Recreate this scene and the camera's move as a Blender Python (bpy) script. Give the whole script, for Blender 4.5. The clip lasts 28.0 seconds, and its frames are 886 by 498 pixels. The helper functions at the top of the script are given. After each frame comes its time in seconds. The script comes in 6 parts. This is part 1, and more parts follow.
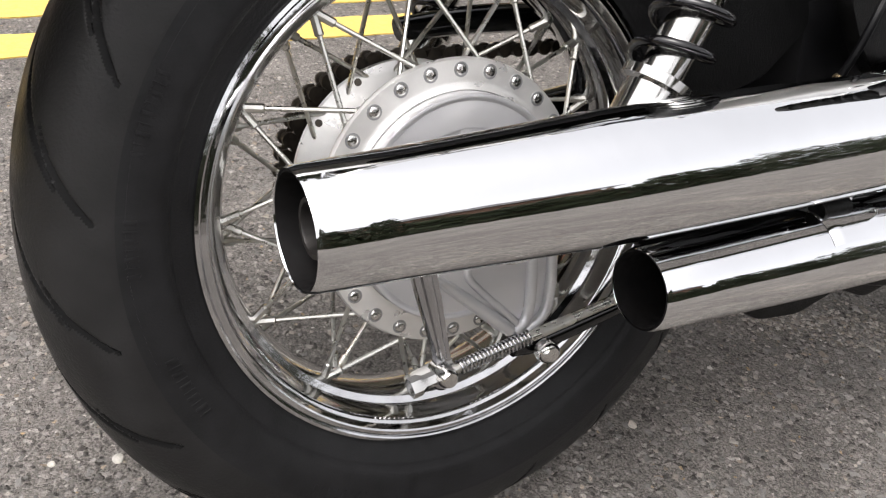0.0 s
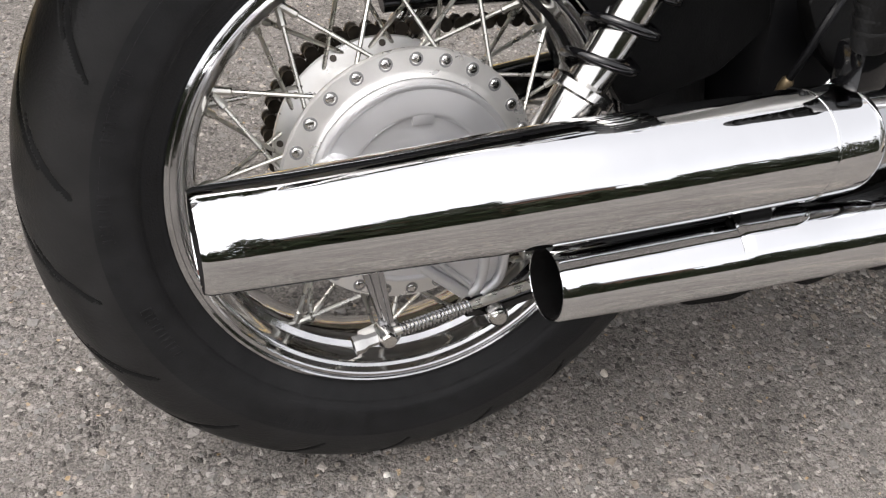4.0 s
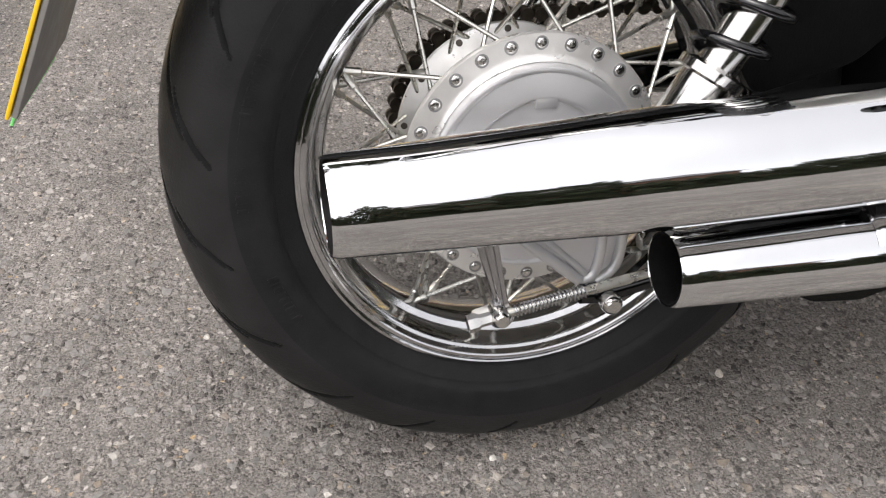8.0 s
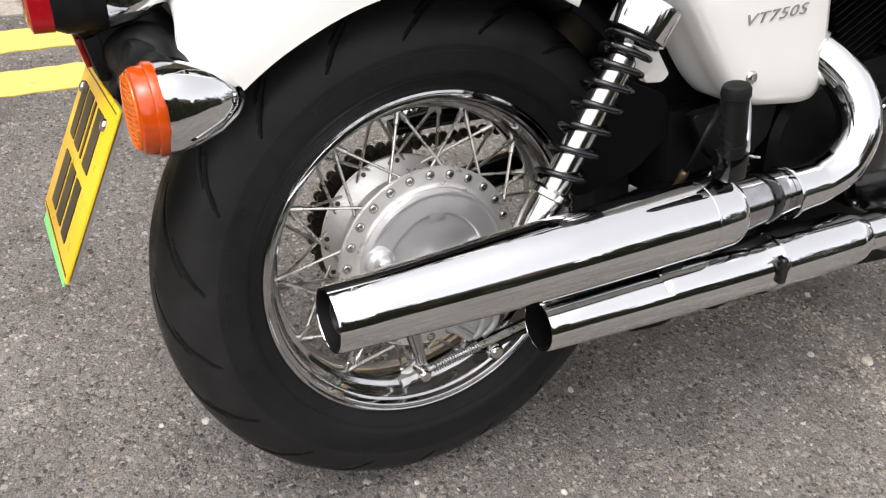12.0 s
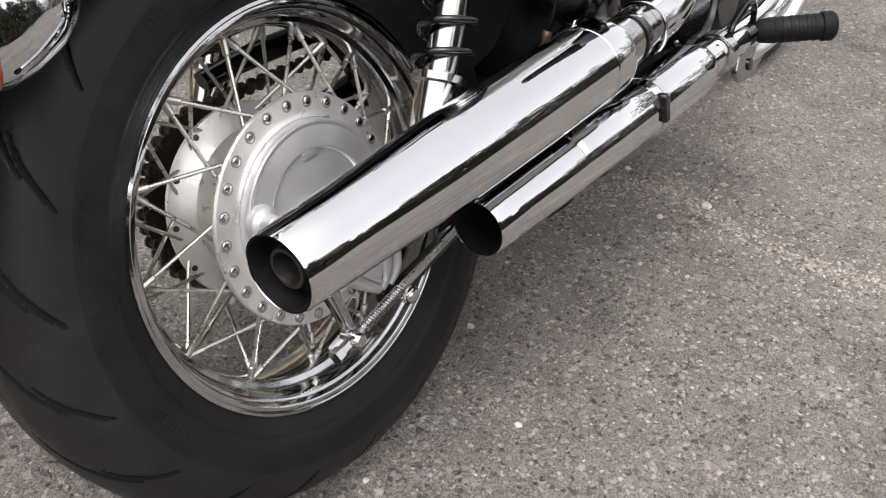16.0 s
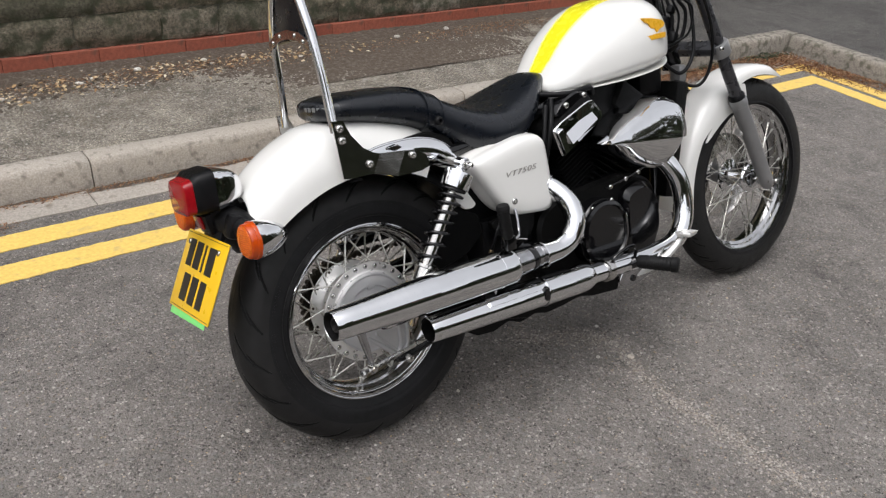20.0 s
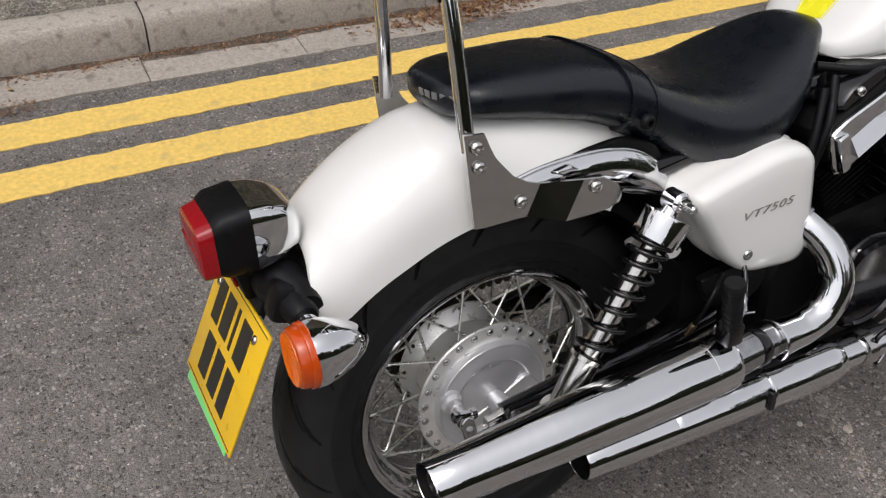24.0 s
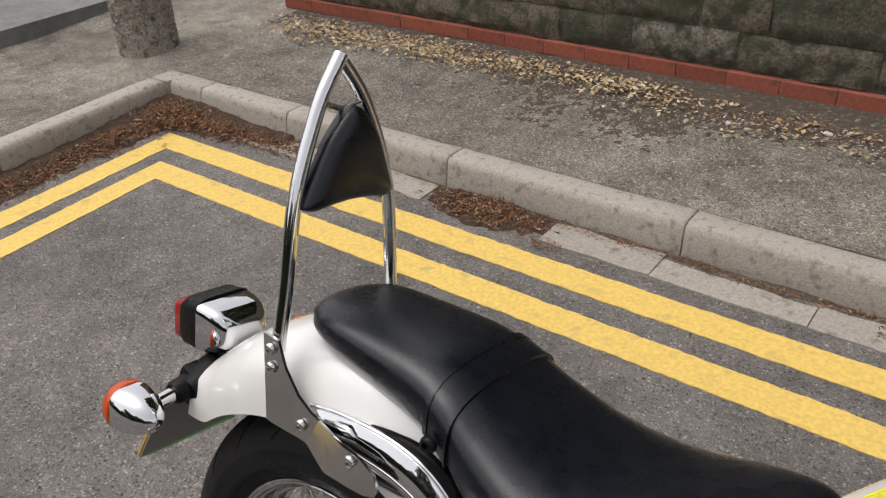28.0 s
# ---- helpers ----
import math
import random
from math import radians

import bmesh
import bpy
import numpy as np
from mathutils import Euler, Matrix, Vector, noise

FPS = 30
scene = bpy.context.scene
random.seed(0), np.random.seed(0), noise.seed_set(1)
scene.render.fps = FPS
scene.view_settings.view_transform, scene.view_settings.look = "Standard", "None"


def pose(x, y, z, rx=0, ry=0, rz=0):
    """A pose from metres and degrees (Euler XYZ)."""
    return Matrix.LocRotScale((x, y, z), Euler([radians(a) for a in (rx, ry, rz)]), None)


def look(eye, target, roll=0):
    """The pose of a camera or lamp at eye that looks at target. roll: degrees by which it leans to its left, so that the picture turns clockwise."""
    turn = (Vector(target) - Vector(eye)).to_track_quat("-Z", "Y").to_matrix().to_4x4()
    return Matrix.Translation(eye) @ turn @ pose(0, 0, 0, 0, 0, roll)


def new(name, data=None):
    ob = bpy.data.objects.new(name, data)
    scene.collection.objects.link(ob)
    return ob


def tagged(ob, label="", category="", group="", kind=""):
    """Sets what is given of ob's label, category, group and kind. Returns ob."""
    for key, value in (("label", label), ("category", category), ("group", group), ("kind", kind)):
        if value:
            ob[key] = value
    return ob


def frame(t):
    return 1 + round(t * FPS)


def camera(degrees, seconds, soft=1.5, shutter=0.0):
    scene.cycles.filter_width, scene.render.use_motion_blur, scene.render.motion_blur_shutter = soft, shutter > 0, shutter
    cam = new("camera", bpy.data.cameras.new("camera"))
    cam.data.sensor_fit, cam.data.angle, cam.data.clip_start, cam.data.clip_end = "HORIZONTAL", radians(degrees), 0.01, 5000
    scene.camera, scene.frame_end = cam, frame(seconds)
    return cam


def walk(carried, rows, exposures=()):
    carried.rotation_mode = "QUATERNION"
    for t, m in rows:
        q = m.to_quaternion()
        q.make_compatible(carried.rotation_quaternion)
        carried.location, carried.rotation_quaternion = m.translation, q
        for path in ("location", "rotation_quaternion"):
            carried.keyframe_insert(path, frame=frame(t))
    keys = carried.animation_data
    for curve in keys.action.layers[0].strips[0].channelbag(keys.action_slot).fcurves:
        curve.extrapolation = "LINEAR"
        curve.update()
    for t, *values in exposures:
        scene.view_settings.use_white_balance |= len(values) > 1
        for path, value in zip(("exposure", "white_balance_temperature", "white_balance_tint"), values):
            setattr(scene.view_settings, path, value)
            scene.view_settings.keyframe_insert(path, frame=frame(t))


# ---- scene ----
cam = camera(56.37, 28.0, 1.25)
PATH = [
    (0, (-0.327, -0.459, 0.691), (0.574, 0.929, -0.433), 8.7),
    (0.5, (-0.32, -0.46, 0.734), (0.54, 0.871, -0.487), 11.8),
    (1, (-0.268, -0.48, 0.815), (0.47, 0.827, -0.506), 12.8),
    (1.5, (-0.245, -0.499, 0.831), (0.455, 0.809, -0.51), 12.8),
    (2, (-0.25, -0.511, 0.823), (0.41, 0.806, -0.53), 11.4),
    (2.5, (-0.276, -0.508, 0.809), (0.375, 0.811, -0.546), 9.5),
    (3, (-0.286, -0.505, 0.805), (0.365, 0.811, -0.553), 8.4),
    (3.5, (-0.265, -0.508, 0.804), (0.399, 0.803, -0.553), 8.3),
    (5.5, (-0.158, -0.514, 0.792), (0.388, 0.838, -0.576), 6.6),
    (6, (-0.184, -0.511, 0.789), (0.342, 0.835, -0.595), 5.9),
    (6.5, (-0.207, -0.522, 0.793), (0.264, 0.837, -0.596), 4.8),
    (7, (-0.214, -0.532, 0.8), (0.214, 0.843, -0.588), 4.1),
    (7.5, (-0.222, -0.537, 0.801), (0.183, 0.855, -0.578), 3.7),
    (8, (-0.241, -0.528, 0.795), (0.157, 0.87, -0.579), 3.6),
    (8.5, (-0.249, -0.509, 0.792), (0.27, 0.872, -0.557), 4.3),
    (9, (-0.29, -0.488, 0.767), (0.361, 0.871, -0.548), 5.5),
    (9.5, (-0.314, -0.473, 0.75), (0.382, 0.869, -0.559), 6.1),
    (10, (-0.31, -0.479, 0.752), (0.433, 0.836, -0.558), 6.9),
    (10.5, (-0.3, -0.511, 0.771), (0.469, 0.81, -0.518), 7.8),
    (11, (-0.31, -0.556, 0.78), (0.469, 0.784, -0.484), 8.9),
    (11.5, (-0.354, -0.602, 0.895), (0.443, 0.715, -0.383), 9.7),
    (12, (-0.412, -0.647, 1.003), (0.413, 0.665, -0.261), 7.3),
    (12.5, (-0.432, -0.523, 0.944), (0.557, 0.679, -0.312), 5.3),
    (13, (-0.503, -0.479, 0.912), (0.768, 0.424, -0.34), 9.1),
    (13.5, (-0.555, -0.444, 0.929), (0.773, 0.229, -0.407), 10.6),
    (15.5, (-0.524, -0.244, 0.841), (0.906, 0.097, -0.515), 11.4),
    (16, (-0.508, -0.485, 0.817), (0.815, 0.432, -0.37), 2.3),
    (16.5, (-0.521, -0.708, 0.82), (0.749, 0.414, -0.241), 3.1),
    (17, (-0.653, -0.919, 0.891), (0.643, 0.281, -0.046), 4.1),
    (17.5, (-0.739, -1.138, 0.972), (0.527, 0.124, 0.075), 5.3),
    (18, (-0.772, -1.213, 1.024), (0.456, 0.102, 0.151), 5.2),
    (18.5, (-0.841, -1.246, 1.178), (0.341, 0.096, 0.283), 4.4),
    (19, (-0.886, -1.288, 1.283), (0.235, 0.07, 0.334), 3.2),
    (19.5, (-0.91, -1.366, 1.371), (0.197, -0.003, 0.412), 3.2),
    (20, (-0.92, -1.375, 1.416), (0.184, -0.002, 0.47), 3.7),
    (20.5, (-0.911, -1.252, 1.422), (0.171, 0.12, 0.45), 3.3),
    (21, (-0.863, -1.115, 1.414), (0.171, 0.245, 0.374), 4.1),
    (21.5, (-0.725, -0.992, 1.394), (0.227, 0.387, 0.302), 4.9),
    (23.5, (-0.766, -0.584, 1.343), (0.31, 0.516, 0.067), 7.3),
    (24, (-0.512, -0.599, 1.369), (0.27, 0.647, 0.015), 6.6),
    (24.5, (-0.38, -0.502, 1.358), (0.247, 0.785, -0.038), 5.6),
    (25, (-0.283, -0.368, 1.378), (0.335, 0.949, 0.006), 6.2),
    (25.5, (-0.129, -0.343, 1.383), (0.145, 1.102, 0.027), 3.2),
    (26, (0.143, -0.395, 1.417), (-0.157, 1.134, 0.164), -1.6),
    (26.5, (0.304, -0.429, 1.473), (-0.317, 1.105, 0.35), -3.7),
    (27, (0.589, -0.459, 1.475), (-0.316, 0.993, 0.441), -3.4),
    (27.5, (0.655, -0.471, 1.471), (-0.367, 0.905, 0.442), -3.4),
    (28, (0.67, -0.468, 1.471), (-0.399, 0.864, 0.43), -3.2),
]
EXPOSURES = [(0.0, 0.15, 6600, 12.5), (3.0, 0.17, 6600, 12.5), (6.0, 0.09, 6600, 12.5), (9.0, 0.12, 6600, 12.5), (10.0, 0.16, 6600, 12.5), (12.0, 0.01, 6600, 12.5), (13.5, 0.0, 6600, 12.5), (15.5, -0.06, 6600, 13.0), (17.0, 0.16, 6500, 11.5), (18.0, -0.19, 6460, 11.5), (19.0, -0.42, 6420, 11.5), (21.5, -0.71, 6420, 12.5), (24.0, -0.86, 6470, 13.5), (26.0, -0.96, 6500, 13.5), (28.0, -0.79, 6580, 12.5)]
walk(cam, [(t, look(eye, target, roll)) for t, eye, target, roll in PATH], EXPOSURES)

# ---- world and light ----
world = bpy.data.worlds.new("overcast_sky")
scene.world = world
world.use_nodes = True
wn, wl = world.node_tree.nodes, world.node_tree.links
sky = wn.new("ShaderNodeTexSky")
sky.sky_type = "NISHITA"
sky.sun_disc = False
sky.sun_elevation, sky.sun_rotation = radians(70), radians(248)
sky.air_density, sky.dust_density, sky.ozone_density = 1.0, 4.0, 1.0
hsv = wn.new("ShaderNodeHueSaturation")
hsv.inputs["Saturation"].default_value = 0.12
wl.new(sky.outputs[0], hsv.inputs["Color"])
wl.new(hsv.outputs[0], wn["Background"].inputs[0])
wn["Background"].inputs[1].default_value = 0.385

sun_data = bpy.data.lights.new("sun", "SUN")
sun_data.energy, sun_data.angle, sun_data.color = 0.5, radians(55), (1.0, 0.97, 0.94)
sun = new("sun", sun_data)
sun.matrix_world = look((-2.2, -0.9, 6.5), (0.0, 0.0, 0.0))


# ---- materials ----
def mat(name, color, rough=0.5, metal=0.0, coat=0.0, var=0.0, scale=40.0, bump=0.0, bscale=200.0, spec=0.5, trans=0.0, detail=4.0, gloss=0.22):
    """A Principled material with colour variation at two scales and a fine bump."""
    m = bpy.data.materials.new(name)
    m.use_nodes = True
    n, l = m.node_tree.nodes, m.node_tree.links
    p = n["Principled BSDF"]
    p.inputs["Base Color"].default_value = (*color, 1)
    p.inputs["Roughness"].default_value = rough
    p.inputs["Metallic"].default_value = metal
    p.inputs["Coat Weight"].default_value = coat
    p.inputs["Coat Roughness"].default_value = 0.04
    p.inputs["Specular IOR Level"].default_value = spec
    p.inputs["Transmission Weight"].default_value = trans
    tc = n.new("ShaderNodeTexCoord")
    if var > 0:
        a = n.new("ShaderNodeTexNoise")
        a.inputs["Scale"].default_value, a.inputs["Detail"].default_value = scale, detail
        b = n.new("ShaderNodeTexNoise")
        b.inputs["Scale"].default_value, b.inputs["Detail"].default_value = scale * 0.13, 3
        l.new(tc.outputs["Object"], a.inputs["Vector"])
        l.new(tc.outputs["Object"], b.inputs["Vector"])
        mix = n.new("ShaderNodeMath")
        mix.operation = "ADD"
        l.new(a.outputs[0], mix.inputs[0])
        l.new(b.outputs[0], mix.inputs[1])
        r = n.new("ShaderNodeMapRange")
        r.inputs["From Min"].default_value, r.inputs["From Max"].default_value = 0.7, 1.3
        r.inputs["To Min"].default_value, r.inputs["To Max"].default_value = 1 - var, 1 + var
        l.new(mix.outputs[0], r.inputs["Value"])
        mul = n.new("ShaderNodeVectorMath")
        mul.operation = "SCALE"
        mul.inputs[0].default_value = color
        l.new(r.outputs[0], mul.inputs["Scale"])
        l.new(mul.outputs[0], p.inputs["Base Color"])
        rr = n.new("ShaderNodeMapRange")
        rr.inputs["From Min"].default_value, rr.inputs["From Max"].default_value = 0.35, 0.65
        rr.inputs["To Min"].default_value, rr.inputs["To Max"].default_value = rough * (1 - gloss), min(1, rough * (1 + gloss))
        l.new(a.outputs[0], rr.inputs["Value"])
        l.new(rr.outputs[0], p.inputs["Roughness"])
    if bump > 0:
        c = n.new("ShaderNodeTexNoise")
        c.inputs["Scale"].default_value, c.inputs["Detail"].default_value = bscale, 3
        l.new(tc.outputs["Object"], c.inputs["Vector"])
        bp = n.new("ShaderNodeBump")
        bp.inputs["Strength"].default_value, bp.inputs["Distance"].default_value = bump, 0.002
        l.new(c.outputs[0], bp.inputs["Height"])
        l.new(bp.outputs[0], p.inputs["Normal"])
    return m


def ramp(n, stops):
    if len(stops) == 1:
        stops = [(0.0, stops[0][1]), (1.0, stops[0][1])]
    r = n.new("ShaderNodeValToRGB")
    while len(r.color_ramp.elements) < len(stops):
        r.color_ramp.elements.new(0.5)
    for e, (pos, col) in zip(r.color_ramp.elements, stops):
        e.position, e.color = pos, (*col, 1)
    return r


def asphalt(name, dark, mid, light, grain=125.0, patch=0.5, dist=0.006, specks=0.93, soil=None, soil_at=0.55):
    """Rolled tarmac: worn stones of many greys half drowned in a fine binder, pale specks and large stains."""
    m = bpy.data.materials.new(name)
    m.use_nodes = True
    n, l = m.node_tree.nodes, m.node_tree.links
    p = n["Principled BSDF"]
    tc = n.new("ShaderNodeTexCoord")

    def noise_tex(scale, detail, rough=0.55):
        t = n.new("ShaderNodeTexNoise")
        t.inputs["Scale"].default_value, t.inputs["Detail"].default_value = scale, detail
        t.inputs["Roughness"].default_value = rough
        l.new(tc.outputs["Object"], t.inputs["Vector"])
        return t

    def span(src, a, b, c, d, smooth=False):
        r = n.new("ShaderNodeMapRange")
        if smooth:
            r.interpolation_type = "SMOOTHSTEP"
        for key, v in zip(("From Min", "From Max", "To Min", "To Max"), (a, b, c, d)):
            r.inputs[key].default_value = v
        l.new(src, r.inputs["Value"])
        return r.outputs[0]

    def calc(op, a, b):
        q = n.new("ShaderNodeMath")
        q.operation = op
        l.new(a, q.inputs[0])
        if isinstance(b, float):
            q.inputs[1].default_value = b
        else:
            l.new(b, q.inputs[1])
        return q.outputs[0]

    def blend(fac, a, b):
        q = n.new("ShaderNodeMix")
        q.data_type = "RGBA"
        l.new(fac, q.inputs[0])
        for slot, v in ((6, a), (7, b)):
            if isinstance(v, tuple):
                q.inputs[slot].default_value = (*v, 1)
            else:
                l.new(v, q.inputs[slot])
        return q.outputs[2]

    wob = noise_tex(grain * 0.9, 2)
    off = n.new("ShaderNodeVectorMath")
    off.operation = "MULTIPLY_ADD"
    off.inputs[1].default_value = (1.3 / grain,) * 3
    l.new(wob.outputs["Color"], off.inputs[0])
    l.new(tc.outputs["Object"], off.inputs[2])
    cell = n.new("ShaderNodeTexVoronoi")
    cell.inputs["Scale"].default_value = grain
    l.new(off.outputs[0], cell.inputs["Vector"])
    sepc = n.new("ShaderNodeSeparateColor")
    l.new(cell.outputs["Color"], sepc.inputs[0])
    stone = ramp(n, [(0.0, tuple(c * 0.9 for c in dark)), (0.4, mid), (0.8, light), (1.0, tuple(c * 1.35 for c in light))])
    l.new(sepc.outputs[0], stone.inputs[0])
    fine = noise_tex(grain * 3.0, 5, 0.7)
    binder = ramp(n, [(0.34, tuple(c * 0.55 for c in dark)), (0.5, mid), (0.66, tuple(c * 1.2 for c in light))])
    l.new(fine.outputs[0], binder.inputs[0])
    shows = span(noise_tex(grain * 0.35, 3).outputs[0], 0.34, 0.52, 0.1, 1.0)
    e = span(cell.outputs["Distance"], 0.25, 0.6, 1.0, 0.0, True)
    held = calc("MULTIPLY", shows, e)
    base = blend(held, binder.outputs[0], stone.outputs[0])
    sp = n.new("ShaderNodeTexVoronoi")
    sp.inputs["Scale"].default_value = grain * 1.25
    l.new(off.outputs[0], sp.inputs["Vector"])
    sps = n.new("ShaderNodeSeparateColor")
    l.new(sp.outputs["Color"], sps.inputs[0])
    pick = calc("MULTIPLY", span(sps.outputs[0], specks, specks + 0.03, 0.0, 0.85), span(sp.outputs["Distance"], 0.25, 0.42, 1.0, 0.0))
    tint = ramp(n, [(0.0, (0.5, 0.46, 0.41)), (0.6, (0.42, 0.39, 0.36)), (0.8, (0.4, 0.27, 0.13)), (1.0, (0.58, 0.56, 0.52))])
    l.new(sps.outputs[1], tint.inputs[0])
    base = blend(pick, base, tint.outputs[0])
    pit = calc("MULTIPLY", span(sps.outputs[2], 0.05, 0.09, 0.8, 0.0), span(sp.outputs["Distance"], 0.3, 0.5, 1.0, 0.0))
    base = blend(pit, base, tuple(c * 0.35 for c in dark))
    if soil:
        where = calc("ADD", noise_tex(1.1, 6, 0.65).outputs[0], calc("MULTIPLY", noise_tex(grain * 0.5, 4, 0.7).outputs[0], 0.4))
        base = blend(span(where, soil_at + 0.1, soil_at + 0.34, 0.0, 0.75), base, soil)
    both = calc("ADD", noise_tex(1.3, 5, 0.6).outputs[0], noise_tex(8.0, 5, 0.65).outputs[0])
    wear = span(both, 0.72, 1.28, 1 - patch, 1 + patch)
    sc = n.new("ShaderNodeVectorMath")
    sc.operation = "SCALE"
    l.new(base, sc.inputs[0])
    l.new(wear, sc.inputs["Scale"])
    l.new(sc.outputs[0], p.inputs["Base Color"])
    p.inputs["Roughness"].default_value = 0.82
    p.inputs["Specular IOR Level"].default_value = 0.35
    h = calc("ADD", calc("MULTIPLY", held, sepc.outputs[1]), calc("MULTIPLY", fine.outputs[0], 0.6))
    bp = n.new("ShaderNodeBump")
    bp.inputs["Strength"].default_value, bp.inputs["Distance"].default_value = 1.0, dist
    l.new(h, bp.inputs["Height"])
    l.new(bp.outputs[0], p.inputs["Normal"])
    return m


def varied(name, colors, rough=0.8, scale=30.0, bump=0.5, dist=0.004, island=False, mottle=0.35, stain=None, stain_at=0.6):
    """Stone, brick or leaf: one of several colours for each piece, mottled, with a rough relief."""
    m = bpy.data.materials.new(name)
    m.use_nodes = True
    n, l = m.node_tree.nodes, m.node_tree.links
    p = n["Principled BSDF"]
    tc = n.new("ShaderNodeTexCoord")
    if island:
        src = n.new("ShaderNodeNewGeometry").outputs["Random Per Island"]
    else:
        src = n.new("ShaderNodeObjectInfo").outputs["Random"]
    cr = ramp(n, [(i / max(1, len(colors) - 1), c) for i, c in enumerate(colors)])
    l.new(src, cr.inputs[0])
    a = n.new("ShaderNodeTexNoise")
    a.inputs["Scale"].default_value, a.inputs["Detail"].default_value = scale, 8
    a.inputs["Roughness"].default_value = 0.65
    l.new(tc.outputs["Object"], a.inputs["Vector"])
    rg = n.new("ShaderNodeMapRange")
    rg.inputs["From Min"].default_value, rg.inputs["From Max"].default_value = 0.3, 0.7
    rg.inputs["To Min"].default_value, rg.inputs["To Max"].default_value = 1 - mottle, 1 + mottle
    l.new(a.outputs[0], rg.inputs["Value"])
    sc = n.new("ShaderNodeVectorMath")
    sc.operation = "SCALE"
    l.new(cr.outputs[0], sc.inputs[0])
    l.new(rg.outputs[0], sc.inputs["Scale"])
    out = sc.outputs[0]
    if stain:
        b = n.new("ShaderNodeTexNoise")
        b.inputs["Scale"].default_value, b.inputs["Detail"].default_value = scale * 0.22, 7
        l.new(tc.outputs["Object"], b.inputs["Vector"])
        sr = n.new("ShaderNodeMapRange")
        sr.inputs["From Min"].default_value, sr.inputs["From Max"].default_value = stain_at - 0.08, stain_at + 0.1
        l.new(b.outputs[0], sr.inputs["Value"])
        mx = n.new("ShaderNodeMix")
        mx.data_type = "RGBA"
        mx.inputs[7].default_value = (*stain, 1)
        l.new(sr.outputs[0], mx.inputs[0])
        l.new(out, mx.inputs[6])
        out = mx.outputs[2]
    l.new(out, p.inputs["Base Color"])
    p.inputs["Roughness"].default_value = rough
    if bump > 0:
        bp = n.new("ShaderNodeBump")
        bp.inputs["Strength"].default_value, bp.inputs["Distance"].default_value = bump, dist
        l.new(a.outputs[0], bp.inputs["Height"])
        l.new(bp.outputs[0], p.inputs["Normal"])
    return m


ROAD = asphalt("road_tarmac", (0.066, 0.06, 0.054), (0.168, 0.154, 0.14), (0.275, 0.253, 0.23), grain=110, patch=0.34, specks=0.86)
PATHM = asphalt("pavement_tarmac", (0.04, 0.035, 0.028), (0.2, 0.178, 0.143), (0.52, 0.475, 0.4), grain=140, patch=0.5, specks=0.78, soil=(0.1, 0.082, 0.058))
SIDE = asphalt("side_tarmac", (0.19, 0.186, 0.178), (0.26, 0.253, 0.245), (0.32, 0.31, 0.298), grain=200, patch=0.25, specks=0.97)
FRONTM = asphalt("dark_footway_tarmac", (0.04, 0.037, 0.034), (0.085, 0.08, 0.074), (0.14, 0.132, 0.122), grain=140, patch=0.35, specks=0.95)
SOIL = varied("leaf_mould", [(0.055, 0.032, 0.02)], 0.95, 160, 1.0, 0.006, mottle=0.75, stain=(0.13, 0.075, 0.04), stain_at=0.6)
DIRT = varied("footway_dirt", [(0.082, 0.062, 0.045)], 0.95, 220, 1.0, 0.004, mottle=0.8, stain=(0.15, 0.125, 0.098), stain_at=0.58)
OLDCONC = varied("grimy_kerb_concrete", [(0.24, 0.218, 0.185), (0.28, 0.25, 0.212)], 0.95, 120, 0.8, 0.004, mottle=0.4, stain=(0.12, 0.112, 0.085), stain_at=0.55)
CONC = varied("kerb_concrete", [(0.35, 0.315, 0.27), (0.41, 0.37, 0.32), (0.375, 0.337, 0.288)], 0.9, 150, 0.8, 0.004, mottle=0.3, stain=(0.2, 0.18, 0.15), stain_at=0.63)
GUTTERC = varied("gutter_concrete", [(0.32, 0.288, 0.25), (0.35, 0.315, 0.272)], 0.9, 110, 0.6, 0.003, mottle=0.28, stain=(0.17, 0.148, 0.118), stain_at=0.65)
STONE = varied("wall_stone", [(0.135, 0.115, 0.082), (0.18, 0.152, 0.11), (0.105, 0.098, 0.068), (0.21, 0.18, 0.136), (0.14, 0.126, 0.086), (0.26, 0.232, 0.188)], 0.95, 75, 1.0, 0.014, mottle=0.65, stain=(0.066, 0.07, 0.042), stain_at=0.52)
MORTAR = varied("lime_mortar", [(0.1, 0.095, 0.072)], 0.95, 40, 0.9, 0.01, mottle=0.6, stain=(0.05, 0.055, 0.03), stain_at=0.5)
BRICK = varied("red_brick", [(0.27, 0.075, 0.045), (0.34, 0.1, 0.06), (0.3, 0.085, 0.05)], 0.85, 70, 0.35, 0.002, mottle=0.22, stain=(0.13, 0.07, 0.05), stain_at=0.66)
LEAF = varied("dry_leaf_litter", [(0.13, 0.056, 0.03), (0.27, 0.13, 0.062), (0.09, 0.042, 0.024), (0.44, 0.29, 0.16), (0.2, 0.085, 0.042), (0.34, 0.18, 0.09)], 0.9, 200, 0.0, island=True, mottle=0.3)
PETAL = varied("pale_dry_leaf", [(0.56, 0.43, 0.24), (0.36, 0.22, 0.1), (0.66, 0.56, 0.38), (0.3, 0.17, 0.08), (0.5, 0.36, 0.18), (0.72, 0.66, 0.52)], 0.85, 150, 0.0, island=True, mottle=0.25)
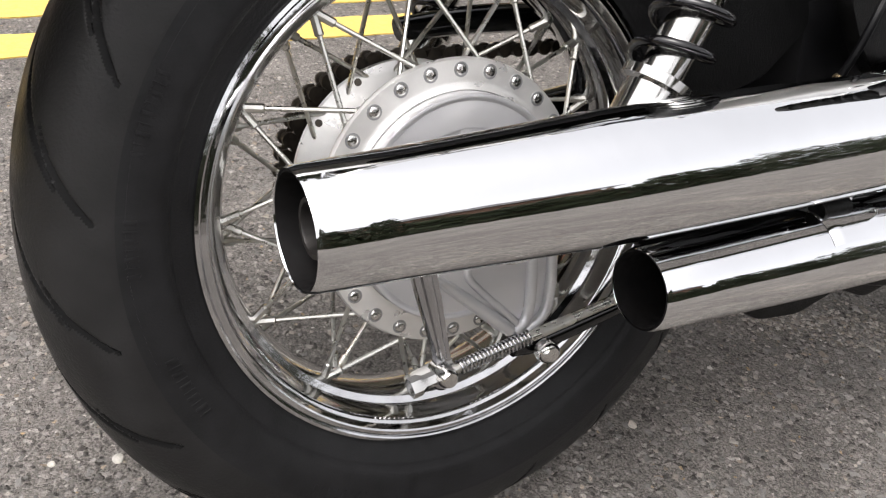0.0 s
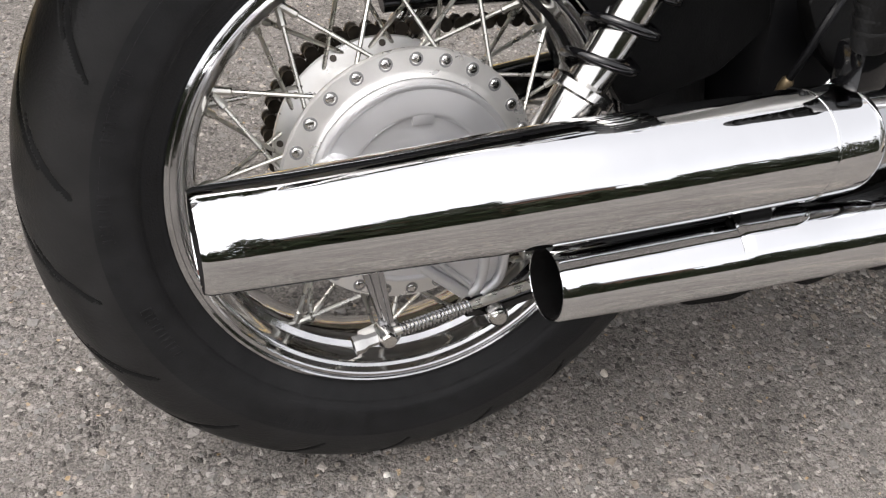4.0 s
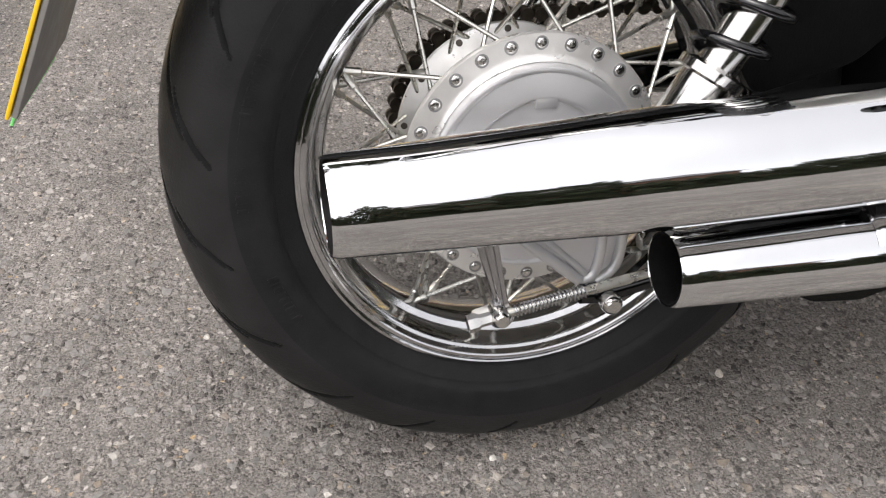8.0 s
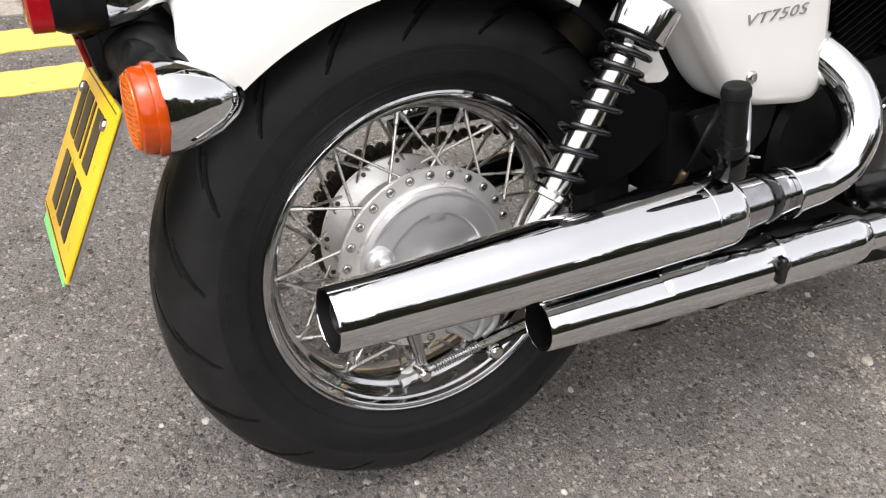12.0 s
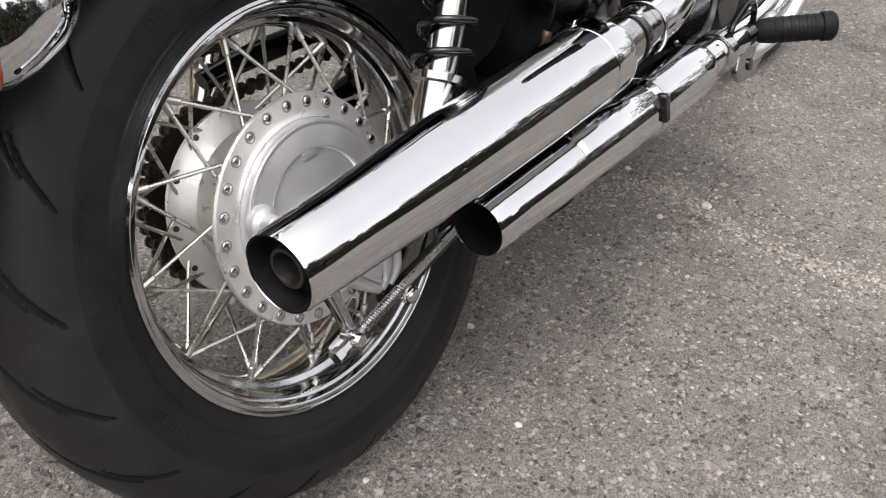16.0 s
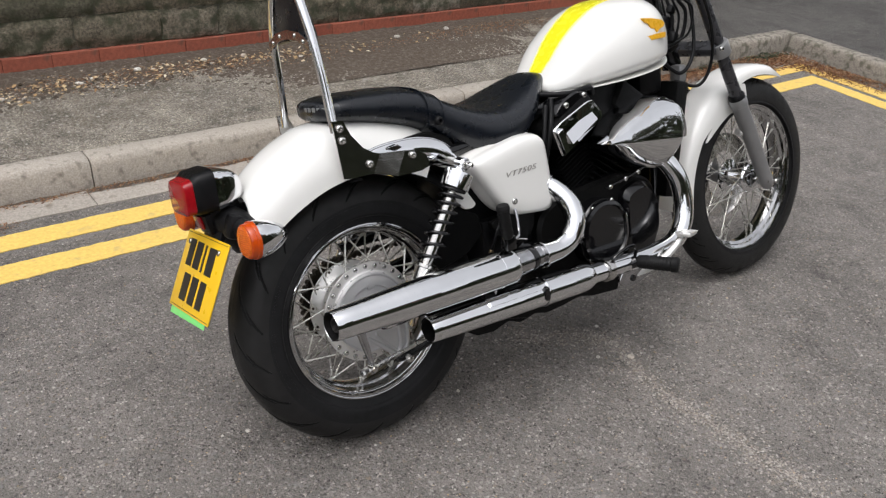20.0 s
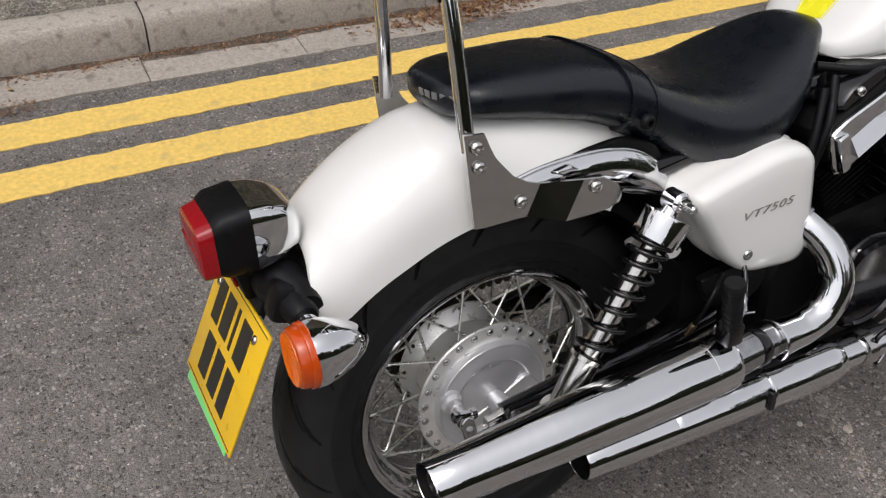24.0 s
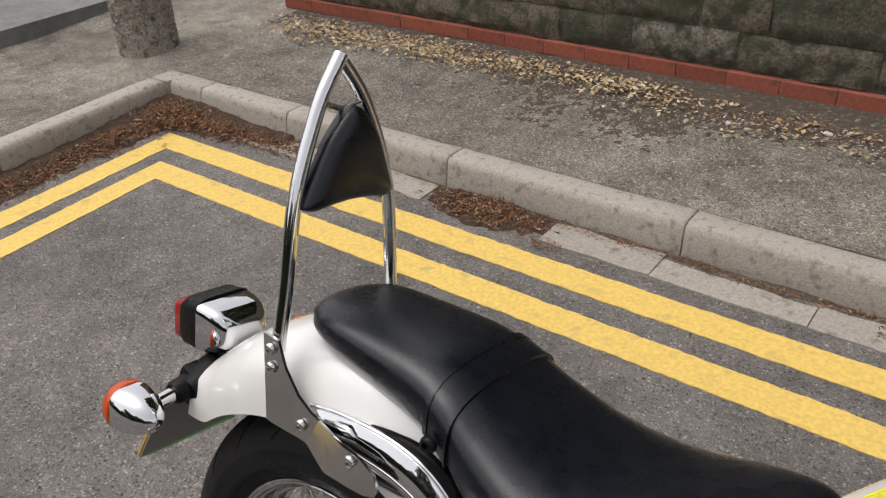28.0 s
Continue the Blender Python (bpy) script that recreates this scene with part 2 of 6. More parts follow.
CHIP = varied("stone_chip", [(0.12, 0.112, 0.104), (0.165, 0.155, 0.144), (0.2, 0.19, 0.177), (0.15, 0.14, 0.13), (0.3, 0.28, 0.255), (0.19, 0.155, 0.12)], 0.75, 300, 0.0, island=True, mottle=0.25)
PALECHIP = varied("pale_chip", [(0.3, 0.27, 0.23), (0.12, 0.1, 0.08), (0.4, 0.37, 0.33), (0.24, 0.2, 0.16), (0.46, 0.43, 0.39)], 0.8, 300, 0.0, island=True, mottle=0.25)
BARK = varied("aggregate_concrete", [(0.42, 0.38, 0.32)], 0.95, 70, 1.0, 0.02, mottle=0.5, stain=(0.12, 0.108, 0.085), stain_at=0.6)
GREEN = varied("hedge_leaf", [(0.02, 0.03, 0.013), (0.045, 0.06, 0.024), (0.03, 0.042, 0.018), (0.06, 0.045, 0.025)], 0.7, 60, 0.0, island=True, mottle=0.3)
HOUSE = varied("far_brick", [(0.22, 0.13, 0.09)], 0.9, 8, 0.2, mottle=0.3)

CHROME = mat("chrome", (0.7, 0.705, 0.715), 0.035, 1.0, var=0.03, scale=25, bump=0.32, bscale=11)
RIMC = mat("dusty_rim_chrome", (0.5, 0.5, 0.505), 0.09, 1.0, var=0.16, scale=45, bump=0.12, bscale=60)
STEEL = mat("polished_stainless", (0.56, 0.55, 0.53), 0.13, 1.0, var=0.08, scale=60)
DARKCH = mat("smoked_chrome", (0.4, 0.4, 0.41), 0.1, 1.0, var=0.2, scale=60)
SPOKE = mat("zinc_spoke", (0.55, 0.54, 0.5), 0.3, 1.0, var=0.15, scale=90)
ALU = mat("machined_aluminium", (0.76, 0.75, 0.725), 0.34, 0.72, var=0.08, scale=50, bump=0.12, bscale=900)
ALUSAT = mat("satin_aluminium", (0.68, 0.68, 0.69), 0.38, 0.7, var=0.04, scale=30, bump=0.05, bscale=1200)
FORKG = mat("grey_painted_alloy", (0.3, 0.3, 0.3), 0.42, 0.6, var=0.1, scale=40, bump=0.1, bscale=600)
FORKT = mat("dark_fork_tube", (0.06, 0.06, 0.065), 0.3, 0.5, var=0.1)
WHITE = mat("pearl_white_paint", (0.745, 0.737, 0.705), 0.2, 0.0, coat=0.7, var=0.012, scale=6, gloss=0.02, bump=0.012, bscale=2500)
YELLOW = mat("yellow_stripe", (0.86, 0.8, 0.02), 0.25, coat=0.7, var=0.02)
BADGE = mat("gold_badge", (0.8, 0.42, 0.02), 0.3, coat=0.5, var=0.08, scale=150)
BLACKP = mat("black_gloss_paint", (0.003, 0.003, 0.0035), 0.11, spec=0.45, coat=0.12, var=0.2, scale=40)
BLACKM = mat("black_crinkle_engine", (0.003, 0.003, 0.003), 0.4, spec=0.13, var=0.3, scale=90, bump=0.3, bscale=700)
PLASTIC = mat("black_plastic", (0.004, 0.004, 0.0045), 0.42, spec=0.18, var=0.2, scale=120, bump=0.15, bscale=900)
RUBBER = mat("tyre_rubber", (0.0135, 0.0135, 0.014), 0.5, spec=0.14, var=0.3, scale=60, bump=0.25, bscale=500)
TREAD = mat("worn_tread_rubber", (0.0175, 0.0172, 0.017), 0.46, spec=0.17, var=0.3, scale=30, bump=0.22, bscale=400)
# darker rubber colour, given only to the faces inside the tread grooves
GROOVE = mat("groove_rubber", (0.008, 0.008, 0.008), 0.5, spec=0.08, var=0.2, scale=60)
GRIP = mat("peg_rubber", (0.006, 0.006, 0.006), 0.6, spec=0.2, var=0.2, bump=0.3, bscale=500)
VINYL = mat("black_vinyl", (0.0028, 0.0043, 0.0075), 0.29, spec=0.5, var=0.12, scale=25, bump=0.12, bscale=900, gloss=0.2)
REDL = mat("red_lens", (0.28, 0.006, 0.01), 0.14, coat=0.15, spec=0.35, var=0.12, scale=200)
AMBER = mat("amber_lens", (0.62, 0.12, 0.006), 0.12, coat=0.25, spec=0.4, var=0.18, scale=160)
AMBERD = mat("amber_lens_rim", (0.5, 0.06, 0.004), 0.1, coat=0.25, spec=0.4, var=0.15, scale=90)
PLATEY = mat("plate_yellow", (0.82, 0.5, 0.01), 0.35, coat=0.3, var=0.03, scale=30)
PLATEG = mat("plate_green", (0.2, 0.72, 0.2), 0.4, var=0.04)
INK = mat("black_lettering", (0.012, 0.012, 0.012), 0.4)
GREYINK = mat("grey_lettering", (0.22, 0.21, 0.19), 0.4)
PALEINK = mat("pale_lettering", (0.17, 0.17, 0.17), 0.5)
SOOT = mat("sooty_steel", (0.006, 0.0055, 0.0055), 0.75, 0.0, spec=0.15, var=0.5, scale=120)
INNER = mat("scorched_inner_pipe", (0.02, 0.018, 0.017), 0.5, 0.4, var=0.5, scale=120)
CHAINM = mat("oily_chain_steel", (0.07, 0.06, 0.05), 0.4, 0.8, var=0.4, scale=150)
BRASS = mat("dull_brass", (0.16, 0.12, 0.07), 0.45, 0.8, var=0.3)
PLATEBACK = mat("plate_backing", (0.26, 0.25, 0.235), 0.6, var=0.15, scale=60)


# ---- building helpers ----
def link(name, bm, material, parent=None, label="", smooth=True, angle=38):
    me = bpy.data.meshes.new(name)
    bmesh.ops.recalc_face_normals(bm, faces=bm.faces)
    bm.to_mesh(me)
    bm.free()
    if smooth:
        me.polygons.foreach_set("use_smooth", [True] * len(me.polygons))
        me.set_sharp_from_angle(angle=radians(angle))
    me.materials.append(material)
    ob = new(name, me)
    if parent:
        ob.parent = parent
    if label:
        ob["label"] = label
    return ob


def part(name, bm, material, parent, label="", smooth=True, angle=38):
    return link(name, bm, material, parent, label, smooth, angle)


def raw(name, verts, faces, material, parent=None, smooth=False):
    me = bpy.data.meshes.new(name)
    me.from_pydata(verts, [], faces)
    if smooth:
        me.polygons.foreach_set("use_smooth", [True] * len(me.polygons))
    me.materials.append(material)
    ob = new(name, me)
    if parent:
        ob.parent = parent
    return ob


def thing(name, label, category, group="", kind="", m=None):
    ob = new(name)
    ob.empty_display_size = 0.1
    if m is not None:
        ob.matrix_world = m
    return tagged(ob, label, category, group, kind)


def loft(rings, caps=True, closed=True, bm=None):
    """Skin a row of equal rings of points."""
    bm = bm or bmesh.new()
    vs = [[bm.verts.new(p) for p in ring] for ring in rings]
    n = len(vs[0])
    for a, b in zip(vs, vs[1:]):
        for i in range(n if closed else n - 1):
            j = (i + 1) % n
            bm.faces.new((a[i], a[j], b[j], b[i]))
    if caps and closed:
        bm.faces.new(vs[0][::-1])
        bm.faces.new(vs[-1])
    return bm


def smooth_path(pts, n):
    """Catmull-Rom through the points, n steps a span."""
    p = [Vector(q) for q in pts]
    p = [p[0] * 2 - p[1]] + p + [p[-1] * 2 - p[-2]]
    out = []
    for a, b, c, d in zip(p, p[1:], p[2:], p[3:]):
        for i in range(n):
            t = i / n
            out.append(0.5 * ((2 * b) + (c - a) * t + (2 * a - 5 * b + 4 * c - d) * t * t + (3 * b - a - 3 * c + d) * t ** 3))
    return out + [p[-2].copy()]


def tube(pts, r, seg=14, n=6, caps=True, bm=None, flat=1.0):
    """A round bar along a smooth line; r is one radius or one for each given point."""
    line = smooth_path(pts, n) if n > 1 else [Vector(q) for q in pts]
    rad = [r] * len(line)
    if not isinstance(r, (int, float)):
        rad = [float(v) for v in np.interp(np.linspace(0, len(pts) - 1, len(line)), range(len(pts)), r)]
    t0 = (line[1] - line[0]).normalized()
    u = t0.orthogonal().normalized()
    rings = []
    for i, q in enumerate(line):
        t = (line[min(i + 1, len(line) - 1)] - line[max(i - 1, 0)]).normalized()
        u = (u - t * u.dot(t)).normalized()
        v = t.cross(u)
        rings.append([q + (u * math.cos(a) + v * math.sin(a) * flat) * rad[i] for a in [2 * math.pi * k / seg for k in range(seg)]])
    return loft(rings, caps, bm=bm)


def lathe(profile, seg=64, origin=(0, 0, 0), axis="y", caps=False, a0=0.0, a1=2 * math.pi, bm=None, close=False):
    """Turn (radius, height) pairs about an axis through origin; close joins the profile's ends."""
    bm = bm or bmesh.new()
    o = Vector(origin)
    full = abs(a1 - a0 - 2 * math.pi) < 1e-6
    steps = seg if full else seg + 1
    grid = []
    for k in range(steps):
        a = a0 + (a1 - a0) * k / seg
        c, s = math.cos(a), math.sin(a)
        if axis == "y":
            grid.append([bm.verts.new(o + Vector((r * c, h, r * s))) for r, h in profile])
        elif axis == "x":
            grid.append([bm.verts.new(o + Vector((h, r * c, r * s))) for r, h in profile])
        else:
            grid.append([bm.verts.new(o + Vector((r * c, r * s, h))) for r, h in profile])
    m = len(profile)
    for k in range(seg):
        a, b = grid[k], grid[(k + 1) % steps]
        for i in range(m if close else m - 1):
            bm.faces.new((a[i], a[(i + 1) % m], b[(i + 1) % m], b[i]))
    if caps:
        for end in (0, m - 1):
            bm.faces.new([g[end] for g in grid])
    return bm


def aim(bm, start, end, verts=None):
    """Move what was built along +z from 0 so that it runs from start towards end."""
    d = Vector(end) - Vector(start)
    m = Matrix.Translation(start) @ d.to_track_quat("Z", "Y").to_matrix().to_4x4()
    bmesh.ops.transform(bm, matrix=m, verts=verts or bm.verts)
    return bm


def rod(start, end, profile, seg=20, caps=True):
    """A turned piece along a straight line; profile is (radius, distance from start)."""
    return aim(lathe(profile, seg, axis="z", caps=caps), start, end)


def box(size, centre=(0, 0, 0), bevel=0.0, rot=(0, 0, 0), bm=None, seg=2):
    out = bm or bmesh.new()
    b = bmesh.new()
    bmesh.ops.create_cube(b, size=1)
    bmesh.ops.scale(b, vec=size, verts=b.verts)
    if bevel:
        bmesh.ops.bevel(b, geom=b.edges[:], offset=bevel, segments=seg, affect="EDGES", profile=0.5)
    bmesh.ops.transform(b, matrix=pose(*centre, *rot), verts=b.verts)
    if bm is None:
        out.free()
        return b
    me = bpy.data.meshes.new("tmp")
    b.to_mesh(me)
    b.free()
    out.from_mesh(me)
    bpy.data.meshes.remove(me)
    return out


def round_poly(pts, r, n=4):
    """Round the corners of a closed outline."""
    out = []
    m = len(pts)
    for i in range(m):
        a, b, c = Vector(pts[i - 1]), Vector(pts[i]), Vector(pts[(i + 1) % m])
        d1, d2 = (a - b), (c - b)
        k1, k2 = min(r, d1.length * 0.45), min(r, d2.length * 0.45)
        p, q = b + d1.normalized() * k1, b + d2.normalized() * k2
        for j in range(n + 1):
            t = j / n
            out.append((1 - t) ** 2 * p + 2 * t * (1 - t) * b + t * t * q)
    return out


def plate(outline, y0, y1, r=0.01, edge=0.0015, dome=(), corner_n=4):
    """A plate from an outline in x and z, from y0 to y1; dome: further (inset share, y) steps past y1 for a bulged face."""
    pts = round_poly([(x, z) for x, z in outline], r, corner_n) if r else [Vector(p) for p in outline]
    c = sum(pts, Vector((0, 0))) / len(pts)
    s = 1 if y1 > y0 else -1
    rings = [[(p.x, y0, p.y) for p in pts], [(p.x, y1 - s * edge, p.y) for p in pts]]
    inset = [(p + (c - p).normalized() * edge) for p in pts]
    rings.append([(p.x, y1, p.y) for p in inset])
    for k, y in dome:
        rings.append([((p + (c - p) * k).x, y, (p + (c - p) * k).y) for p in pts])
    return loft(rings)


def section(x, w, z0, z1, n=28, e=2.4, y0=0.0, low=0.5):
    """A rounded section across x: half width w, from z0 to z1, widest at the share low of its height."""
    zc = z0 + (z1 - z0) * low
    ring = []
    for k in range(n):
        a = 2 * math.pi * k / n
        c, s = math.cos(a), math.sin(a)
        ring.append((x, y0 + w * math.copysign(abs(c) ** (2 / e), c), zc + ((z1 - zc) if s > 0 else (zc - z0)) * math.copysign(abs(s) ** (2 / e), s)))
    return ring


def body(stations, steps=40, n=28, e=2.4, grow=0.0, x0=None, x1=None, low=0.5):
    """A body lofted through stations (x, half width, bottom, top), smooth between them."""
    xs = [s[0] for s in stations]
    cols = [smooth_path([(s[0], s[i], 0) for s in stations], 12) for i in (1, 2, 3)]
    lo, hi = x0 if x0 is not None else xs[0], x1 if x1 is not None else xs[-1]
    rings = []
    for k in range(steps + 1):
        x = lo + (hi - lo) * k / steps
        w, a, b = [float(np.interp(x, [q.x for q in col], [q.y for q in col])) for col in cols]
        rings.append(section(x, max(0.002, w) + grow, a - grow, b + grow, n, e, 0.0, low))
    return loft(rings)


def coil(a, b, r, wire, turns, seg=8, per=14, crowd=1.0):
    a, b = Vector(a), Vector(b)
    d = (b - a).normalized()
    u = d.orthogonal().normalized()
    v = d.cross(u)
    k = int(turns * per)
    pts = [a + (b - a) * (1 - (1 - i / k) ** crowd) + (u * math.cos(2 * math.pi * i / per) + v * math.sin(2 * math.pi * i / per)) * r for i in range(k + 1)]
    return tube(pts, wire, seg, n=1)


def bolt(at, normal, r=0.008, h=0.006, socket=True):
    n = Vector(normal).normalized()
    prof = [(r, 0), (r, h * 0.45), (r * 0.86, h * 0.8), (r * 0.6, h)]
    prof += [(r * 0.4, h), (r * 0.36, h * 0.3), (0.0004, h * 0.3)] if socket else [(0.0004, h * 1.05)]
    return aim(lathe(prof, 18, axis="z"), Vector(at), Vector(at) + n)


# ---- the setting ----
rng = random.Random(7)
KERB_Y, KERB_H, KERB_W = 1.79, 0.12, 0.13
WALL_Y, WALL_FOOT = 2.87, 0.188
REAR, FRONT = Vector((-2.83, KERB_Y, 0)), Vector((4.64, KERB_Y, 0))
REAR_DIR, FRONT_DIR = Vector((0.083, -1, 0)).normalized(), Vector((-0.2, -1, 0)).normalized()

road = raw("road", [(-300, -300, 0), (300, -300, 0), (300, 300, 0), (-300, 300, 0)], [(0, 1, 2, 3)], ROAD)
tagged(road, "worn grey tarmac road with pale stone chips", "road", kind="structure")


def rear_edge(y, off=0.0):
    return REAR.x + (KERB_Y - y) * 0.083 - off


def front_edge(y, off=0.0):
    return FRONT.x - (KERB_Y - y) * 0.2 + off


def pavement_sheet():
    """The raised footway: a strip along the wall that rises gently to it, and the two ends of the bay."""
    xs = [-60, -4.6, -3.1, -2.83 - KERB_W, -1, 1, 3.7, 4.64 + KERB_W, 60]
    yb = KERB_Y + KERB_W
    sheets = {"near": ([], []), "front": ([], [])}

    def quad(*q, sheet="near"):
        verts, faces = sheets[sheet]
        k = len(verts)
        verts.extend(q)
        faces.append(tuple(range(k, k + len(q))))

    top = KERB_H - 0.004
    for a, b in zip(xs[1:], xs[2:]):
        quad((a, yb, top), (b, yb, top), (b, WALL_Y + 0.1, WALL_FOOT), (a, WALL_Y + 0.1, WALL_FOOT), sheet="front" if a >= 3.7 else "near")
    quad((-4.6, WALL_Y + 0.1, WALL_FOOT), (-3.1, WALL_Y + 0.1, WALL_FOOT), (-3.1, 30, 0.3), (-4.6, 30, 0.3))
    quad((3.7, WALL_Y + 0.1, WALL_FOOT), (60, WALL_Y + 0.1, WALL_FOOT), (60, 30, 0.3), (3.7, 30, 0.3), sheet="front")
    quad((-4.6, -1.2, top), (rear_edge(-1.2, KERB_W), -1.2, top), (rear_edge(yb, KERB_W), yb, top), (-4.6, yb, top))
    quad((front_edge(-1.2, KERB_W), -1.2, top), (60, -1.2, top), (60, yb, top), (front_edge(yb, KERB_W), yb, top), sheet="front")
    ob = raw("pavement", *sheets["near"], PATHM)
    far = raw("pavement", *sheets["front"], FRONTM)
    tagged(far, "darker smooth tarmac footway past the wall's end", "pavement", kind="structure")
    return tagged(ob, "gritty tarmac footway rising to the wall", "pavement", kind="structure")


pavement = pavement_sheet()
side = raw("side_road", [(-60, -3.2, 0.2), (-4.0, -3.2, 0.2), (-4.22, 3.2, 0.205), (-4.5, 30, 0.35), (-60, 30, 0.35), (-60, 3.2, 0.205)], [(0, 1, 2, 5), (5, 2, 3, 4)], SIDE)
tagged(side, "pale smooth tarmac beyond a low step", "road", kind="structure")
step = raw("step_face", [(-4.0, -3.2, 0.0), (-4.22, 3.2, 0.1), (-4.5, 30, 0.2), (-4.5, 30, 0.354), (-4.22, 3.2, 0.209), (-4.0, -3.2, 0.204), (-4.07, -3.2, 0.204), (-4.29, 3.2, 0.209), (-4.57, 30, 0.354)], [(0, 1, 4, 5), (1, 2, 3, 4), (5, 4, 7, 6), (4, 3, 8, 7)], SIDE)
tagged(step, "low dark kerb step beside the entrance", "kerb", kind="structure")


def kerb_stone(a, b, out, parent, seed):
    """One kerb stone from a to b; out points from its face to its back."""
    r = random.Random(seed)
    a, b, out = Vector(a), Vector(b), Vector(out)
    d = (b - a).normalized()
    prof = [(0.0, -0.05), (0.002, 0.0), (0.012, KERB_H - 0.03), (0.02, KERB_H - 0.008), (0.034, KERB_H), (KERB_W - 0.012, KERB_H + 0.001), (KERB_W, KERB_H - 0.008), (KERB_W, -0.05)]
    L = (b - a).length
    stops = [0.0025, 0.007] + [L * k / 10 for k in range(1, 10)] + [L - 0.007, L - 0.0025]
    rings = []
    for i, s in enumerate(stops):
        inset = 0.0022 if i in (0, len(stops) - 1) else 0.0
        rings.append([a + d * s + out * (q + inset * (1 if q < 0.06 else -1) + r.uniform(-0.002, 0.002)) + Vector((0, 0, h - inset + r.uniform(-0.0015, 0.0015))) for q, h in prof])
    return part("kerb_stone", loft(rings), OLDCONC if a.x > 2.6 else CONC, parent, angle=50)


kerb = thing("kerb", "weathered concrete kerb stones round the parking bay", "kerb", kind="structure")
part("joint_packing", box((7.4, KERB_W - 0.06, 0.12), (0.905, KERB_Y + KERB_W / 2 + 0.012, KERB_H - 0.072), 0.0), SOIL, kerb, "dark dirt in the joints", smooth=False)
joints = [-2.83, -2.59, -2.0, -1.11, -0.153, 0.8, 1.715, 2.63, 3.545, 4.1, 4.64]
for i, (a, b) in enumerate(zip(joints, joints[1:])):
    kerb_stone((a, KERB_Y, 0), (b, KERB_Y, 0), (0, 1, 0), kerb, i)
for i in range(3):
    kerb_stone(REAR + REAR_DIR * (0.915 * i + 0.005), REAR + REAR_DIR * (0.915 * i + 0.915), Vector((-1, -0.083, 0)).normalized(), kerb, 20 + i)
    kerb_stone(FRONT + FRONT_DIR * (0.915 * i + 0.005), FRONT + FRONT_DIR * (0.915 * i + 0.915), Vector((1, -0.2, 0)).normalized(), kerb, 30 + i)
part("corner_stone", box((KERB_W, KERB_W, 0.17), (REAR.x - KERB_W / 2, KERB_Y + KERB_W / 2, KERB_H - 0.085), 0.012), CONC, kerb)
part("corner_stone", box((KERB_W, KERB_W, 0.17), (FRONT.x + KERB_W / 2, KERB_Y + KERB_W / 2, KERB_H - 0.085), 0.012), OLDCONC, kerb)

gutter = thing("gutter", "thin worn concrete gutter slabs at the foot of the kerb", "gutter", kind="structure")
for a, b, w, gap in [(-2.35, -1.72, 0.12, 0.02), (-1.72, -1.13, 0.13, 0.012), (-0.6, -0.19, 0.15, 0.02), (-0.19, 0.3, 0.155, 0.05), (0.3, 0.8, 0.155, 0.04), (0.8, 1.715, 0.12, 0.03), (1.715, 2.63, 0.11, 0.03)]:
    pts = []
    for k in range(41):
        x = a + 0.002 + (b - a - 0.004) * k / 40
        rag = 0.022 * noise.noise(Vector((x * 9, w * 40, 0))) * (1.0 if w < 0.14 else 0.25)
        pts.append((x, KERB_Y - 0.008 - w + rag, KERB_Y - gap + 0.016 * noise.noise(Vector((x * 7, 3.3, 0)))))
    bm = loft([[(x, y, -0.02), (x, y + 0.003, 0.0045), (x, y2, 0.007), (x, y2 + 0.004, -0.02)] for x, y, y2 in pts])
    part("gutter_slab", bm, GUTTERC, gutter)


def mound(name, label, x0, x1, y0, y1, height, step, material, category, z=0.0, rise=0.0):
    """A low heap on a grid; height(x, y) is in metres and where it is below zero the sheet dips under the ground."""
    nx, ny = int((x1 - x0) / step) + 1, int((y1 - y0) / step) + 1
    verts, faces = [], []
    for j in range(ny):
        for i in range(nx):
            x, y = x0 + i * step, y0 + j * step
            verts.append((x, y, z + rise * (y - y0) + max(-0.012, height(x, y))))
    for j in range(ny - 1):
        for i in range(nx - 1):
            k = j * nx + i
            faces.append((k, k + 1, k + nx + 1, k + nx))
    return tagged(raw(name, verts, faces, material, smooth=True), label, category, kind="stuff")


def rough(x, y, s):
    return noise.noise(Vector((x * s, y * s, 1.7))) + 0.5 * noise.noise(Vector((x * s * 2.3, y * s * 2.3, 5.1)))


def corner_heap(x, y):
    # deepest in the corner, thinning along both kerbs up to the outer line
    reach = 0.25 - 0.09 * max(0.0, x + 2.3) - 0.04 * max(0, 1.2 - y)
    d = min(KERB_Y - y if x < -1.95 else 9, x - rear_edge(y) if y > 0.3 else 9)
    return (0.03 + 0.035 * max(0.0, 1 - math.hypot(x + 2.72, y - 1.7) / 0.5)) * (1 - d / max(0.05, reach * (1 - 0.45 * max(0.0, min(1.0, (x + 2.5) / 0.5)) * (KERB_Y - y < x - rear_edge(y))))) + 0.011 * rough(x, y, 9) - 0.004


mound("corner_mould", "dark brown leaf mould filling the bay corner", -2.87, -1.75, 0.2, 1.8, corner_heap, 0.016, SOIL, "leaf litter")
mound("gutter_mould", "small heap of brown leaf mould in the gutter", -1.25, -0.5, 1.55, 1.8, lambda x, y: 0.016 - 0.2 * ((x + 0.86) / 1.0) ** 2 - 0.85 * (y - 1.74) ** 2 + 0.007 * rough(x, y, 14), 0.012, SOIL, "leaf litter")
